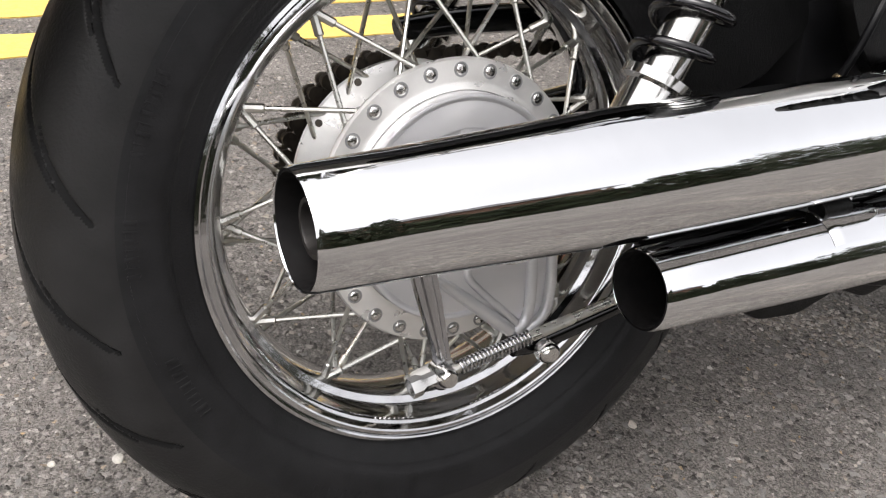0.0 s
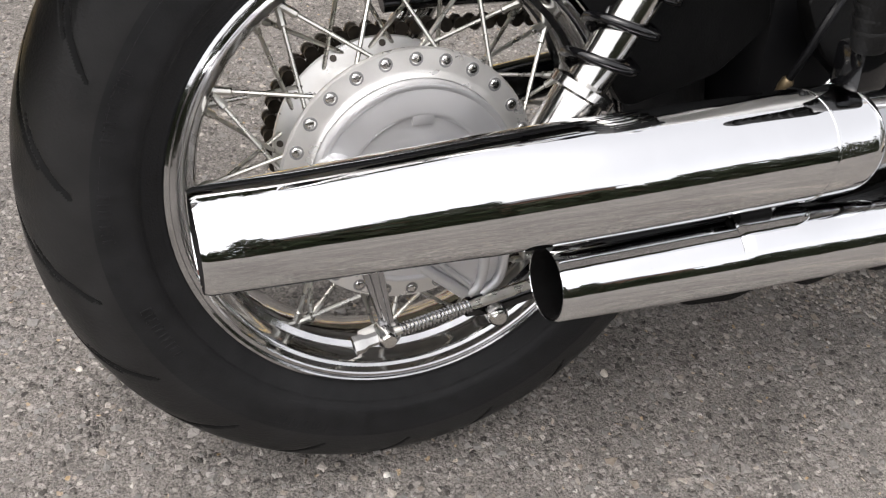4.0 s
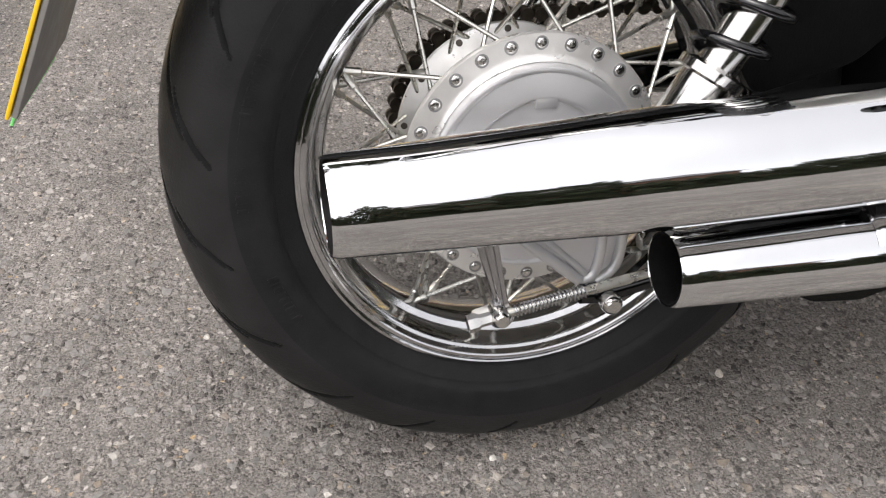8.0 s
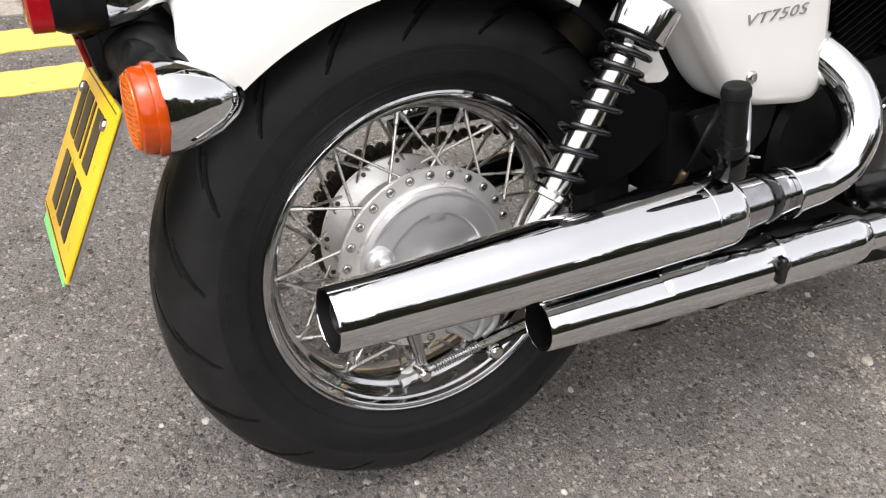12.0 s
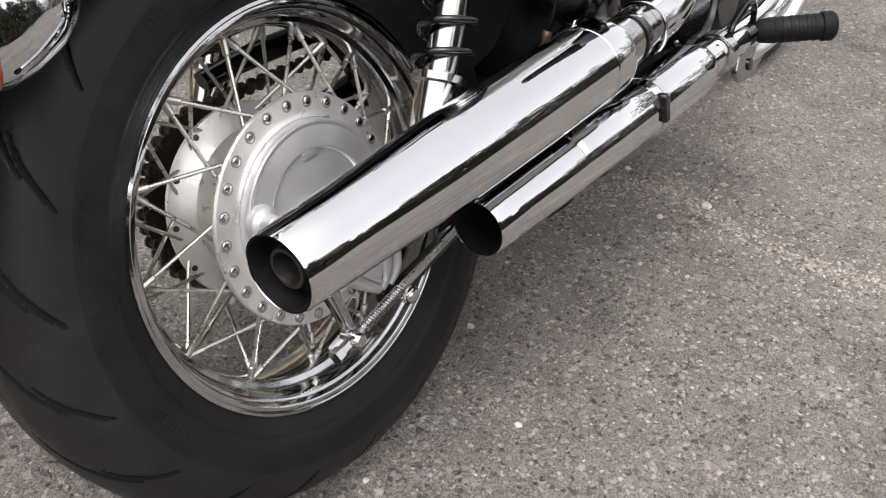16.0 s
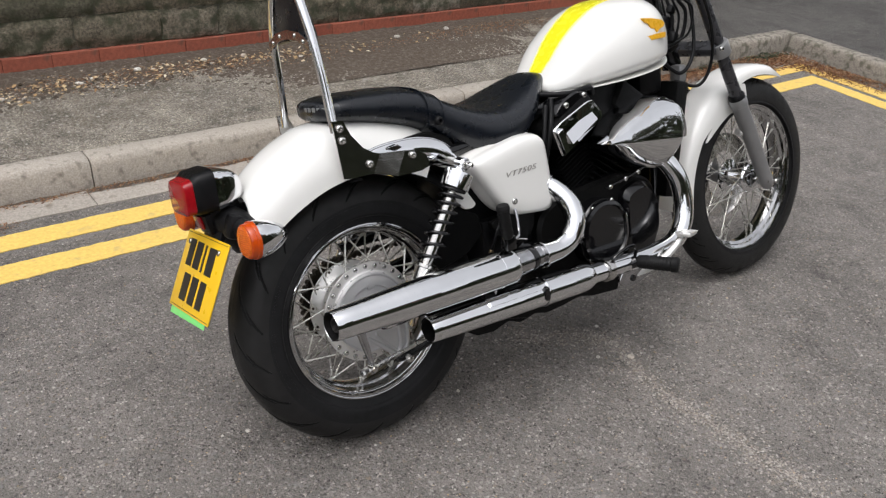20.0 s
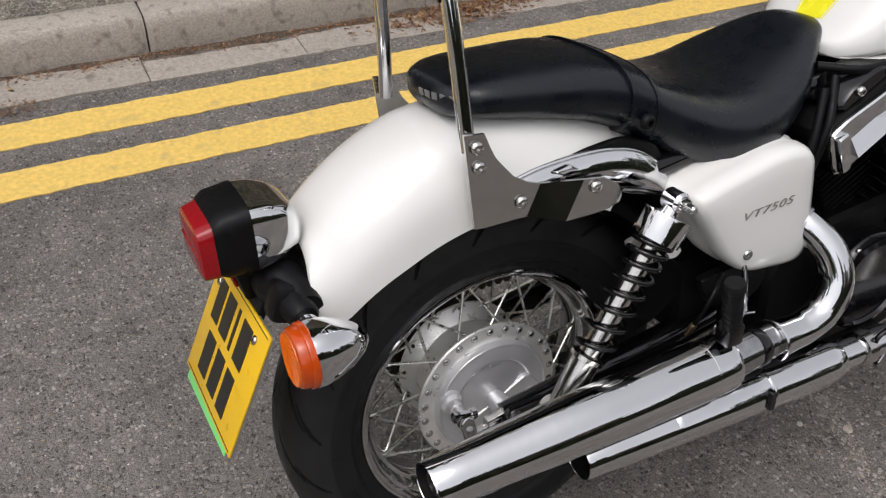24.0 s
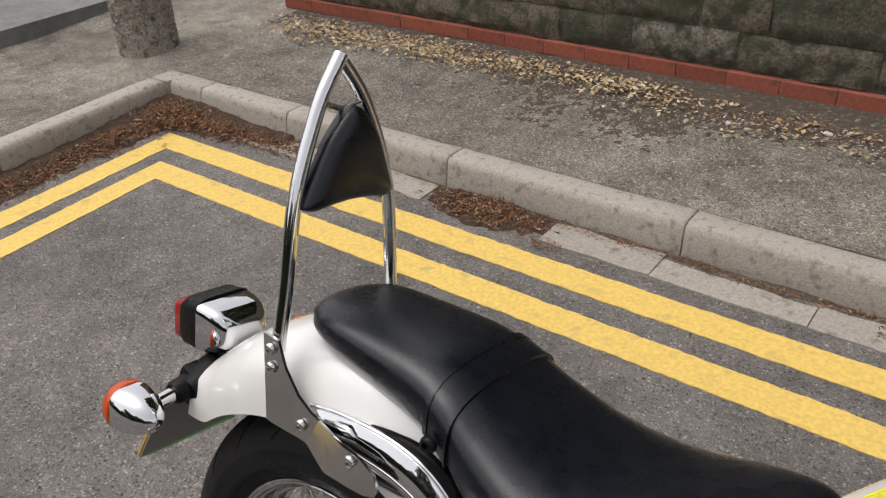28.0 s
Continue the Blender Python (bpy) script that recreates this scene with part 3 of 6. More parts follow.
mound("gutter_dirt", "dark dirt in the joint between gutter and kerb", -2.0, 4.5, 1.68, 1.8, lambda x, y: 0.0055 - (KERB_Y - y) * 0.17 + 0.008 * rough(x, y, 7), 0.015, DIRT, "dirt")
mound("wall_dirt", "brown dirt washed along the foot of the wall", -3.0, 3.6, 2.2, 2.9, lambda x, y: 0.004 + 0.004 * max(0.0, min(1.0, (x + 1.2) * 1.5)) - (WALL_Y - y) * (0.014 + 0.01 * math.sin(x * 2.2 + 1) - 0.004 * max(-1.0, min(1.0, x))) - 0.001 + 0.003 * rough(x, y, 5) + 0.0045 * rough(x, y, 31) + 0.003 * rough(x, y, 70), 0.011, DIRT, "dirt", z=KERB_H - 0.004 + 0.0686 * (2.2 - 1.92), rise=0.0686)


# ---- double yellow lines ----
def line_paint():
    m = varied("yellow_road_paint", [(0.73, 0.5, 0.125)], 0.75, 70, 0.7, 0.003, mottle=0.17, stain=(0.5, 0.36, 0.14), stain_at=0.66)
    return m


LINE = line_paint()


def painted_line(name, pts, width, label):
    """A thin painted band with ragged edges along a line of points (its middle)."""
    left, right = [], []
    p = [Vector((x, y, 0)) for x, y in pts]
    dense = []
    for a, b in zip(p, p[1:]):
        k = max(2, int((b - a).length / 0.02))
        dense += [a + (b - a) * i / k for i in range(k) if i == 0 or (i * (b - a).length / k > 0.1 and (k - i) * (b - a).length / k > 0.1)]
    dense.append(p[-1])
    for i, q in enumerate(dense):
        t1 = (dense[min(i + 1, len(dense) - 1)] - q) if i < len(dense) - 1 else q - dense[i - 1]
        t0 = (q - dense[i - 1]) if i else t1
        n1, n0 = Vector((-t1.y, t1.x, 0)).normalized(), Vector((-t0.y, t0.x, 0)).normalized()
        n = (n0 + n1).normalized()
        k = 1 / max(0.5, n.dot(n0))
        w = width / 2 + 0.0035 * noise.noise(q * 19) + rng.uniform(-0.0022, 0.0022)
        w2 = width / 2 + 0.0035 * noise.noise(q * 21 + Vector((5, 2, 1))) + rng.uniform(-0.0022, 0.0022)
        left.append(q + n * w * k)
        right.append(q - n * w2 * k)
    rings = [[a + Vector((0, 0, -0.001)), a + Vector((0, 0, 0.003)), b + Vector((0, 0, 0.003)), b + Vector((0, 0, -0.001))] for a, b in zip(left, right)]
    return tagged(link(name, loft(rings), LINE, smooth=False), label, "road marking", group="double yellow lines", kind="structure")


def bay_line(off_y, off_end, name, label, width):
    y = off_y
    xr, xf = -2.5 + off_end, 4.42 - off_end
    painted_line(name, [(xr + 0.083 * 2.6, y - 2.6), (xr, y), (xf, y), (xf - 0.2 * 2.6, y - 2.6)], width, label)


bay_line(1.491, 0.04, "outer_yellow_line", "scuffed yellow line nearer the kerb", 0.12)
bay_line(1.274, 0.26, "inner_yellow_line", "scuffed yellow line nearer the motorcycle", 0.117)


# ---- stone wall ----
wall = thing("wall_north", "old mossy rubble stone wall on a red brick footing", "wall", kind="structure")
WX0, WX1, WTOP = -3.1, 3.7, 2.1
part("core", box((WX1 - WX0 - 0.02, 0.3, WTOP - 0.1), ((WX0 + WX1) / 2, WALL_Y + 0.188, WTOP / 2 + 0.05), 0.0), MORTAR, wall, "damp lime mortar", smooth=False)


# ---- loose cover: leaves and chips ----
def scatter_leaves(name, label, spots, count, material, size, seed, lift=0.012, long=2.2, flat=0.5):
    """Small bent leaves over soft patches (x, y, rx, ry, z); one joined mesh."""
    r = random.Random(seed)
    verts, faces = [], []
    weights = [s[2] * s[3] for s in spots]
    for _ in range(count):
        x, y, rx, ry, z = r.choices(spots, weights)[0]
        u, v = max(-1.25, min(1.25, r.gauss(0, 0.5))), max(-1.0, min(1.0, r.gauss(0, 0.5)))
        s = size * r.uniform(0.5, 1.5)
        m = pose(x + u * rx, y + v * ry, z + r.uniform(0.001, lift) * max(0.15, 1 - abs(u) - 0.3 * abs(v)), r.gauss(0, 22) * flat * 2, r.gauss(0, 22) * flat * 2, r.uniform(0, 360))
        k = len(verts)
        b = r.uniform(0.1, 0.4) * s
        w = s / r.uniform(long * 0.7, long * 1.5)
        for p in ((-s, 0, 0), (-s * 0.2, -w, b), (s, 0, r.uniform(-b, b)), (s * 0.1, w, b * 0.5)):
            verts.append(m @ Vector(p))
        faces += [(k, k + 1, k + 2), (k, k + 2, k + 3)]
    ob = raw(name, verts, faces, material)
    return tagged(ob, label, "leaf litter", kind="stuff")


scatter_leaves("leaf_litter", "brown leaf and needle litter heaped in the bay corners and gutter", [
    (-2.65, 1.66, 0.2, 0.13, 0.045), (-2.5, 1.69, 0.42, 0.12, 0.018), (-2.69, 1.4, 0.15, 0.42, 0.014), (-2.66, 0.8, 0.13, 0.55, 0.004), (-2.05, 1.72, 0.36, 0.08, 0.002),
    (-0.86, 1.71, 0.24, 0.1, 0.01), (1.15, 1.745, 0.6, 0.045, 0.0), (0.85, 1.715, 0.3, 0.07, 0.004), (1.9, 1.74, 0.6, 0.05, 0.0), (4.1, 1.66, 0.6, 0.16, 0.004), (4.42, 1.3, 0.16, 0.5, 0.004), (3.7, 1.7, 0.5, 0.1, 0.003), (3.1, 1.74, 0.6, 0.06, 0.0)], 24000, LEAF, 0.0105, 11, lift=0.024, long=4.0)
scatter_leaves("dry_leaves", "larger curled dry leaves in the rear corner", [(-2.62, 1.5, 0.2, 0.4, 0.03), (-2.3, 1.68, 0.4, 0.12, 0.02), (-2.66, 0.7, 0.12, 0.4, 0.01)], 14, LEAF, 0.022, 16, lift=0.02, long=2.6)
scatter_leaves("gutter_debris", "thin line of dry debris along the gutter joint", [
    (-0.3, 1.778, 0.5, 0.012, 0.004), (0.5, 1.778, 0.5, 0.014, 0.004), (-1.5, 1.775, 0.6, 0.014, 0.004), (-0.55, 1.62, 0.1, 0.05, 0.003), (-0.1, 1.76, 1.0, 0.03, 0.006), (1.5, 1.76, 1.2, 0.03, 0.006)], 2400, LEAF, 0.006, 12, lift=0.012, long=3.5)
scatter_leaves("wall_litter", "fine brown crumbs at the foot of the wall", [(-1.5, 2.72, 1.4, 0.14, 0.176), (0.6, 2.68, 1.3, 0.2, 0.172), (2.6, 2.7, 1.0, 0.16, 0.174)], 9000, LEAF, 0.005, 17, lift=0.008, long=2.5, flat=0.4)
scatter_leaves("fallen_leaves", "pale dry leaves drifted along the foot of the wall", [
    (-2.55, 2.64, 0.45, 0.18, 0.178), (-1.9, 2.66, 0.55, 0.17, 0.179), (-1.2, 2.68, 0.5, 0.14, 0.18), (-0.75, 2.68, 0.3, 0.1, 0.182)], 2000, PETAL, 0.0105, 13, lift=0.012, long=1.5, flat=0.35)
scatter_leaves("fallen_leaves", "a few pale leaves scattered on the footway", [
    (0.9, 2.66, 1.0, 0.17, 0.176), (-0.3, 2.6, 1.0, 0.2, 0.175)], 700, PETAL, 0.0095, 14, lift=0.008, long=1.5, flat=0.3)
scatter_leaves("gutter_weeds", "small green weeds in the front corner of the bay", [(4.25, 1.72, 0.4, 0.06, 0.0), (3.7, 1.74, 0.3, 0.04, 0.0), (1.75, 1.75, 0.3, 0.03, 0.0), (2.2, 1.76, 0.2, 0.02, 0.0)], 900, GREEN, 0.012, 15, lift=0.05)


def chips(name, label, count, area, size, seed, z=0.0, material=None, rise=0.0):
    """Loose and half-set stone chips, joined."""
    r = random.Random(seed)
    verts, faces = [], []
    base = [(-1, -0.7, -0.3), (0.8, -0.9, -0.3), (1, 0.6, -0.3), (-0.6, 1, -0.3), (-0.5, -0.4, 0.5), (0.45, -0.45, 0.55), (0.4, 0.45, 0.42), (-0.4, 0.5, 0.5)]
    quads = [(4, 5, 6, 7), (0, 1, 5, 4), (1, 2, 6, 5), (2, 3, 7, 6), (3, 0, 4, 7)]
    x0, x1, y0, y1 = area
    for _ in range(count):
        s = size * r.choice((0.6, 0.8, 1, 1, 1.3, 1.7)) * r.uniform(0.8, 1.2)
        cy = r.uniform(y0, y1)
        m = pose(r.uniform(x0, x1), cy, z + s * 0.02 + rise * (cy - y0), r.uniform(-18, 18), r.uniform(-18, 18), r.uniform(0, 360)) @ Matrix.Diagonal((s, s * r.uniform(0.6, 1), s * r.uniform(0.25, 0.6), 1))
        k = len(verts)
        verts += [m @ (Vector(p) + Vector((r.uniform(-0.25, 0.25), r.uniform(-0.25, 0.25), 0))) for p in base]
        faces += [tuple(k + i for i in q) for q in quads]
    return tagged(raw(name, verts, faces, material or CHIP), label, "gravel", kind="stuff")


chips("road_chips", "grey and pale stone chips standing proud of the tarmac", 15000, (-1.3, 1.6, -1.0, 0.9), 0.0042, 21)
chips("road_chips", "stone chips in the outer road surface", 5000, (1.2, 4.2, -0.8, 1.1), 0.005, 22)
chips("road_chips", "sparse pale chips scattered over the road", 9000, (-2.6, 4.4, -1.3, 1.7), 0.0034, 24, material=PALECHIP)
chips("path_grit", "pale grit lying on the footway", 24000, (-2.8, 3.6, 1.93, 2.84), 0.0038, 23, z=0.119, rise=0.0686, material=PALECHIP)


def seam_chips():
    """A frayed seam of pale broken chips across the tarmac."""
    line = smooth_path([(0.58, 0.12, 0), (0.68, 0.04, 0), (0.79, -0.02, 0), (0.815, -0.09, 0), (0.775, -0.22, 0), (0.745, -0.35, 0), (0.763, -0.45, 0), (0.76, -0.57, 0), (0.757, -0.69, 0), (0.76, -0.8, 0), (0.74, -1.0, 0)], 40)
    r = random.Random(77)
    verts, faces = [], []
    for _ in range(3400):
        q = r.choice(line)
        s = 0.003 * r.choice((0.5, 0.7, 1, 1, 1.5))
        m = pose(q.x + r.gauss(0, 0.026) * r.choice((0.5, 1, 1.8)), q.y + r.gauss(0, 0.025), s * 0.05, r.uniform(-20, 20), r.uniform(-20, 20), r.uniform(0, 360)) @ Matrix.Diagonal((s, s * 0.8, s * 0.5, 1))
        k = len(verts)
        verts += [m @ Vector(p) for p in ((-1, -0.7, -0.3), (0.8, -0.9, -0.3), (1, 0.6, -0.3), (-0.6, 1, -0.3), (-0.5, -0.4, 0.5), (0.45, -0.45, 0.55), (0.4, 0.45, 0.42), (-0.4, 0.5, 0.5))]
        faces += [tuple(k + i for i in q) for q in ((4, 5, 6, 7), (0, 1, 5, 4), (1, 2, 6, 5), (2, 3, 7, 6), (3, 0, 4, 7))]
    return tagged(raw("seam_chips", verts, faces, PALECHIP), "pale broken chips along a worn seam in the road", "gravel", kind="stuff")


seam_chips()


# ---- surroundings on the far side of the road ----
def leafy(name, label, boxes, count, seed, category="hedge"):
    r = random.Random(seed)
    verts, faces = [], []
    for _ in range(count):
        x0, x1, y0, y1, z0, z1 = r.choice(boxes)
        s = r.uniform(0.12, 0.3)
        px, py = r.uniform(x0, x1), r.uniform(y0, y1)
        zz = r.uniform(z0, z1) * (0.82 + 0.5 * noise.noise(Vector((px * 0.45, py * 0.45, 3.0))) + 0.22 * noise.noise(Vector((px * 1.6, py * 1.6, 8.0))))
        m = pose(px, py, zz, r.uniform(0, 360), r.uniform(0, 360), r.uniform(0, 360))
        k = len(verts)
        verts += [m @ Vector(p) for p in ((-s, 0, 0), (0, -s * 0.6, 0.05), (s, 0, 0), (0, s * 0.6, 0.05))]
        faces.append((k, k + 1, k + 2, k + 3))
    return tagged(raw(name, verts, faces, GREEN), label, category, kind="stuff")


leafy("hedge", "dark green hedge and trees across the road", [(-16, -7, -10, -8.5, 0, 4.6), (-7, -2, -10, -8.6, 0, 3.2), (-2, 3, -10.4, -8.8, 0, 5.6), (3, 9, -10, -8.6, 0, 3.8), (9, 18, -10.5, -8.5, 0, 5.8), (-20, -14, -8, 6, 0, 5.0), (16, 22, -8, 8, 0, 5.4)], 20000, 31)
leafy("hedge", "dark trees and shrubs standing behind the wall", [(-1.2, 1.5, 3.6, 5.5, 0.3, 7.0), (1.5, 4, 3.6, 5.5, 0.3, 6.5), (4, 9, 4.0, 7.0, 0, 6.0)], 13000, 33)
house = thing("far_house", "plain brick house across the road", "house")
part("wall", box((9, 6, 5.0), (3.0, -15.2, 2.5)), HOUSE, house, smooth=False)
part("roof", loft([[(-1.8, -18.6, 4.95), (-1.8, -11.8, 4.95), (-1.8, -15.2, 7.2)], [(7.8, -18.6, 4.95), (7.8, -11.8, 4.95), (7.8, -15.2, 7.2)]]), mat("slate_roof", (0.09, 0.085, 0.085), 0.7, var=0.3, scale=6), house, smooth=False)


# ---- the motorcycle ----
LEAN = 14.77
bike = thing("motorcycle", "white cruiser motorcycle with twin chrome mufflers leaning on its stand", "motorcycle", m=pose(0, 0, 0.009, -LEAN, 0, 0))
AXLE = Vector((0, 0, 0.323))
FAXLE = Vector((1.55, 0, 0.336))


def arc_profile(R, W, bead, r_bead, n=9):
    """Half of a tyre's section from the crown to the bead: (radius, side)."""
    return [(R, 0), (R - 0.002, W * 0.3), (R - 0.0085, W * 0.55), (R - 0.0205, W * 0.775), (R - 0.035, W * 0.91), (R - 0.052, W * 0.98), (R - 0.068, W), (R - 0.086, W * 0.97), (r_bead + 0.016, bead + 0.011), (r_bead + 0.005, bead + 0.004), (r_bead - 0.004, bead)]


def tyre_mesh(centre, R, W, bead, r_bead, seg, grooves, front=False):
    """A tyre with swept grooves cut into the tread."""
    half = arc_profile(R, W, bead, r_bead)
    fine = smooth_path([(r, y, 0) for r, y in half], 12)
    run = np.cumsum([0] + [(b - a).length for a, b in zip(fine, fine[1:])])
    marks = np.linspace(0, run[-1], int(run[-1] / 0.0016))
    fine = [Vector((float(np.interp(v, run, [q.x for q in fine])), float(np.interp(v, run, [q.y for q in fine])), 0)) for v in marks]
    prof = [(p.x, -p.y) for p in fine[::-1]] + [(p.x, p.y) for p in fine[1:]]
    s = np.cumsum([0] + [math.dist(a, b) for a, b in zip(prof, prof[1:])])
    s = s - s[len(s) // 2]
    bm = bmesh.new()
    grid, cuts = [], []
    for k in range(seg):
        a = 2 * math.pi * k / seg
        ring, cut = [], []
        for (r, y), d in zip(prof, s):
            depth = 0.0
            q = abs(d)
            if 0.006 < q < grooves[2]:
                side_shift = 0.5 if d > 0 else 0.0
                for lane, (q0, q1, sweep, wide) in enumerate(grooves[3]):
                    if q0 < q < q1:
                        u = (q - q0) / (q1 - q0)
                        line = (a * grooves[0] / (2 * math.pi) + side_shift + lane * 0.5 - sweep * u ** 0.75) % 1.0
                        gap = min(line, 1 - line) * 2 * math.pi * R / grooves[0]
                        w = wide * math.sin(math.pi * min(1, max(0, u))) ** 0.6
                        w = max(1e-6, w * 1.15)
                        if gap < w:
                            depth = max(depth, grooves[1] * (0.5 + 0.5 * math.cos(math.pi * gap / w)))
            if 0.103 < q < 0.108:
                depth = 0.0016
            elif 0.142 < q < 0.1445 or 0.158 < q < 0.16:
                depth = -0.0009
            # 0 sidewall, 1 tread, 2 the darker colour down in a groove
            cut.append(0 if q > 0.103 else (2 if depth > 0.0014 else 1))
            rr = r - depth
            ring.append(bm.verts.new((centre.x + rr * math.cos(a), y * (1 - depth * 2), centre.z + rr * math.sin(a))))
        grid.append(ring)
        cuts.append(cut)
    for k in range(seg):
        A, B = grid[k], grid[(k + 1) % seg]
        for i in range(len(prof) - 1):
            f = bm.faces.new((A[i], A[i + 1], B[i + 1], B[i]))
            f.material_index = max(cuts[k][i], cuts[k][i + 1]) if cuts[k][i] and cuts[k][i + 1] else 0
    return bm


# rear wheel
rim_prof = [(0.2185, -0.053), (0.2168, -0.0558), (0.214, -0.0566), (0.2126, -0.0558), (0.212, -0.0542), (0.2108, -0.0545), (0.208, -0.0548), (0.2066, -0.0538), (0.2056, -0.0505), (0.2046, -0.0468), (0.2018, -0.0452), (0.2002, -0.0435), (0.1988, -0.038), (0.1975, -0.029), (0.1955, -0.0255), (0.19, -0.0222), (0.187, -0.0165), (0.186, 0)]
rim_prof = rim_prof + [(r, -y) for r, y in rim_prof[-2::-1]] + [(0.217, 0.045), (0.195, 0.01), (0.195, -0.01), (0.217, -0.045)]
rear_wheel = part("rear_wheel", lathe(rim_prof, 120, AXLE, close=True), RIMC, bike, "chromed spoked rear rim", angle=26)
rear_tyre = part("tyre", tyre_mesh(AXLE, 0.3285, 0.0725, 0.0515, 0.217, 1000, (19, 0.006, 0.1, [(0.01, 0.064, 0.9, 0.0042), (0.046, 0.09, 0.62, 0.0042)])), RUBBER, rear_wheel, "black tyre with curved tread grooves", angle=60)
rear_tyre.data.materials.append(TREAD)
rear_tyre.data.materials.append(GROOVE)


for k, a in enumerate([-112.5 + 1.35 * i for i in range(9)] + [-84.0 + 1.5 * i for i in range(8)]):
    t = radians(a)
    w = 0.0011 if k % 3 else 0.0018
    at = AXLE + Vector((0.2011 * math.cos(t), -0.0449, 0.2011 * math.sin(t)))
    part("stamped_mark", box((w, 0.0006, 0.0032), at, 0.0, (0, 90 - a, 0)), DARKCH, rear_wheel)


def hub_and_spokes(parent, centre, holes, r_hole, y_hole, r_rim, phase, lean, wire=0.0021, left_r=None):
    """Spokes from both flanges to the rim, each with its head and nipple."""
    for sgn in (-1, 1):
        rh = r_hole if sgn < 0 else (left_r or r_hole)
        for k in range(holes):
            a = phase + 2 * math.pi * (k + (0 if sgn < 0 else 0.5)) / holes
            b = a + (lean if k % 2 else -lean)
            p = centre + Vector((rh * math.cos(a), sgn * y_hole, rh * math.sin(a)))
            inner = -sgn * (0.003 if k % 2 else 0.0055)
            p.y += inner
            q = centre + Vector((r_rim * math.cos(b), sgn * 0.012, r_rim * math.sin(b)))
            d = (q - p).normalized()
            L = (q - p).length
            part("spoke", rod(p - d * 0.004, q, [(wire, 0), (wire, L - 0.014), (wire * 1.75, L - 0.013), (wire * 1.75, L), (wire * 2.3, L + 0.003), (wire * 2.3, L + 0.005)], 8), SPOKE, parent)
            head = Vector((p.x, centre.y + sgn * (y_hole + 0.001), p.z))
            out = Vector((0, sgn, 0))
            part("spoke_hole", aim(lathe([(0.0062, -0.001), (0.0062, 0.0003), (0.0056, 0.0003), (0.004, -0.0004)], 14, axis="z"), head, head + out), FORKG, parent)
            part("spoke_head", aim(lathe([(0.0046, -0.001), (0.0046, 0.0006), (0.0041, 0.0012), (0.0026, 0.0016), (0.0003, 0.0017)], 12, axis="z"), head, head + out), STEEL, parent)


PHASE = 2.9954
hub = part("hub", lathe([(0.122, -0.044), (0.1225, -0.047), (0.121, -0.0495), (0.1045, -0.0505), (0.1, -0.0512), (0.0985, -0.0525), (0.0972, -0.053), (0.0965, -0.05), (0.099, -0.03), (0.092, -0.02), (0.085, 0.0), (0.085, 0.03), (0.098, 0.042), (0.108, 0.046), (0.109, 0.049), (0.107, 0.052), (0.06, 0.054), (0.03, 0.07), (0.012, 0.07)], 96, AXLE), ALU, rear_wheel, "machined aluminium drum hub")
hub_and_spokes(rear_wheel, AXLE, 26, 0.1129, 0.0495, 0.188, PHASE, 0.36, left_r=0.1)
for k in range(13):
    a = PHASE + 2 * math.pi * k / 13
    at = AXLE + Vector((0.1025 * math.cos(a), 0.0436, 0.1025 * math.sin(a)))
    part("flange_hole", rod(at, at + Vector((0.4 * math.cos(a), -0.9, 0.4 * math.sin(a))), [(0.0034, 0), (0.0034, 0.0008), (0.0005, 0.001)], 10), CHAINM, hub)
panel = part("brake_panel", lathe([(0.0965, -0.03), (0.0965, -0.0552), (0.0955, -0.0566), (0.094, -0.057), (0.092, -0.0562), (0.0905, -0.0548), (0.0705, -0.0572), (0.069, -0.0572), (0.0675, -0.0566), (0.0655, -0.0536), (0.062, -0.0538), (0.04, -0.0572), (0.02, -0.059), (0.0005, -0.0595)], 96, AXLE), ALUSAT, bike, "satin silver brake panel")
panel.location.y = -0.009
part("panel_notch", box((0.02, 0.006, 0.012), (0.004, -0.0541, 0.323 + 0.0655), 0.001), ALUSAT, panel)
lug = part("torque_lug", plate([(-0.04, 0.3), (-0.034, 0.268), (0.04, 0.2), (0.06, 0.195), (0.084, 0.21), (0.092, 0.24), (0.092, 0.31), (0.06, 0.35)], -0.046, -0.0605, 0.012, 0.002), ALUSAT, panel, "cast satin anchor lug")
part("rib", tube([(-0.03, -0.0605, 0.272), (0.0, -0.062, 0.245), (0.044, -0.062, 0.206)], [0.003, 0.0055, 0.006], 12, 4), ALUSAT, lug)
part("rib", tube([(0.0, -0.0605, 0.275), (0.004, -0.0615, 0.26), (0.05, -0.0615, 0.212)], 0.0035, 12, 4), ALUSAT, lug)
part("rib", tube([(0.062, -0.0605, 0.32), (0.064, -0.063, 0.25), (0.06, -0.063, 0.215), (0.048, -0.062, 0.204)], 0.0052, 12, 5), ALUSAT, lug)
part("rib", tube([(0.084, -0.0605, 0.31), (0.085, -0.063, 0.25), (0.08, -0.063, 0.217), (0.062, -0.062, 0.202)], 0.0052, 12, 5), ALUSAT, lug)
part("anchor_bolt", bolt((0.07, -0.078, 0.188), (0, -1, 0), 0.011, 0.014, False), STEEL, lug)
part("torque_arm", tube([(0.045, -0.072, 0.19), (0.08, -0.074, 0.192), (0.2, -0.085, 0.222), (0.36, -0.09, 0.262)], [0.01, 0.011, 0.009, 0.009], 14, 5), BLACKP, bike, "black torque arm")
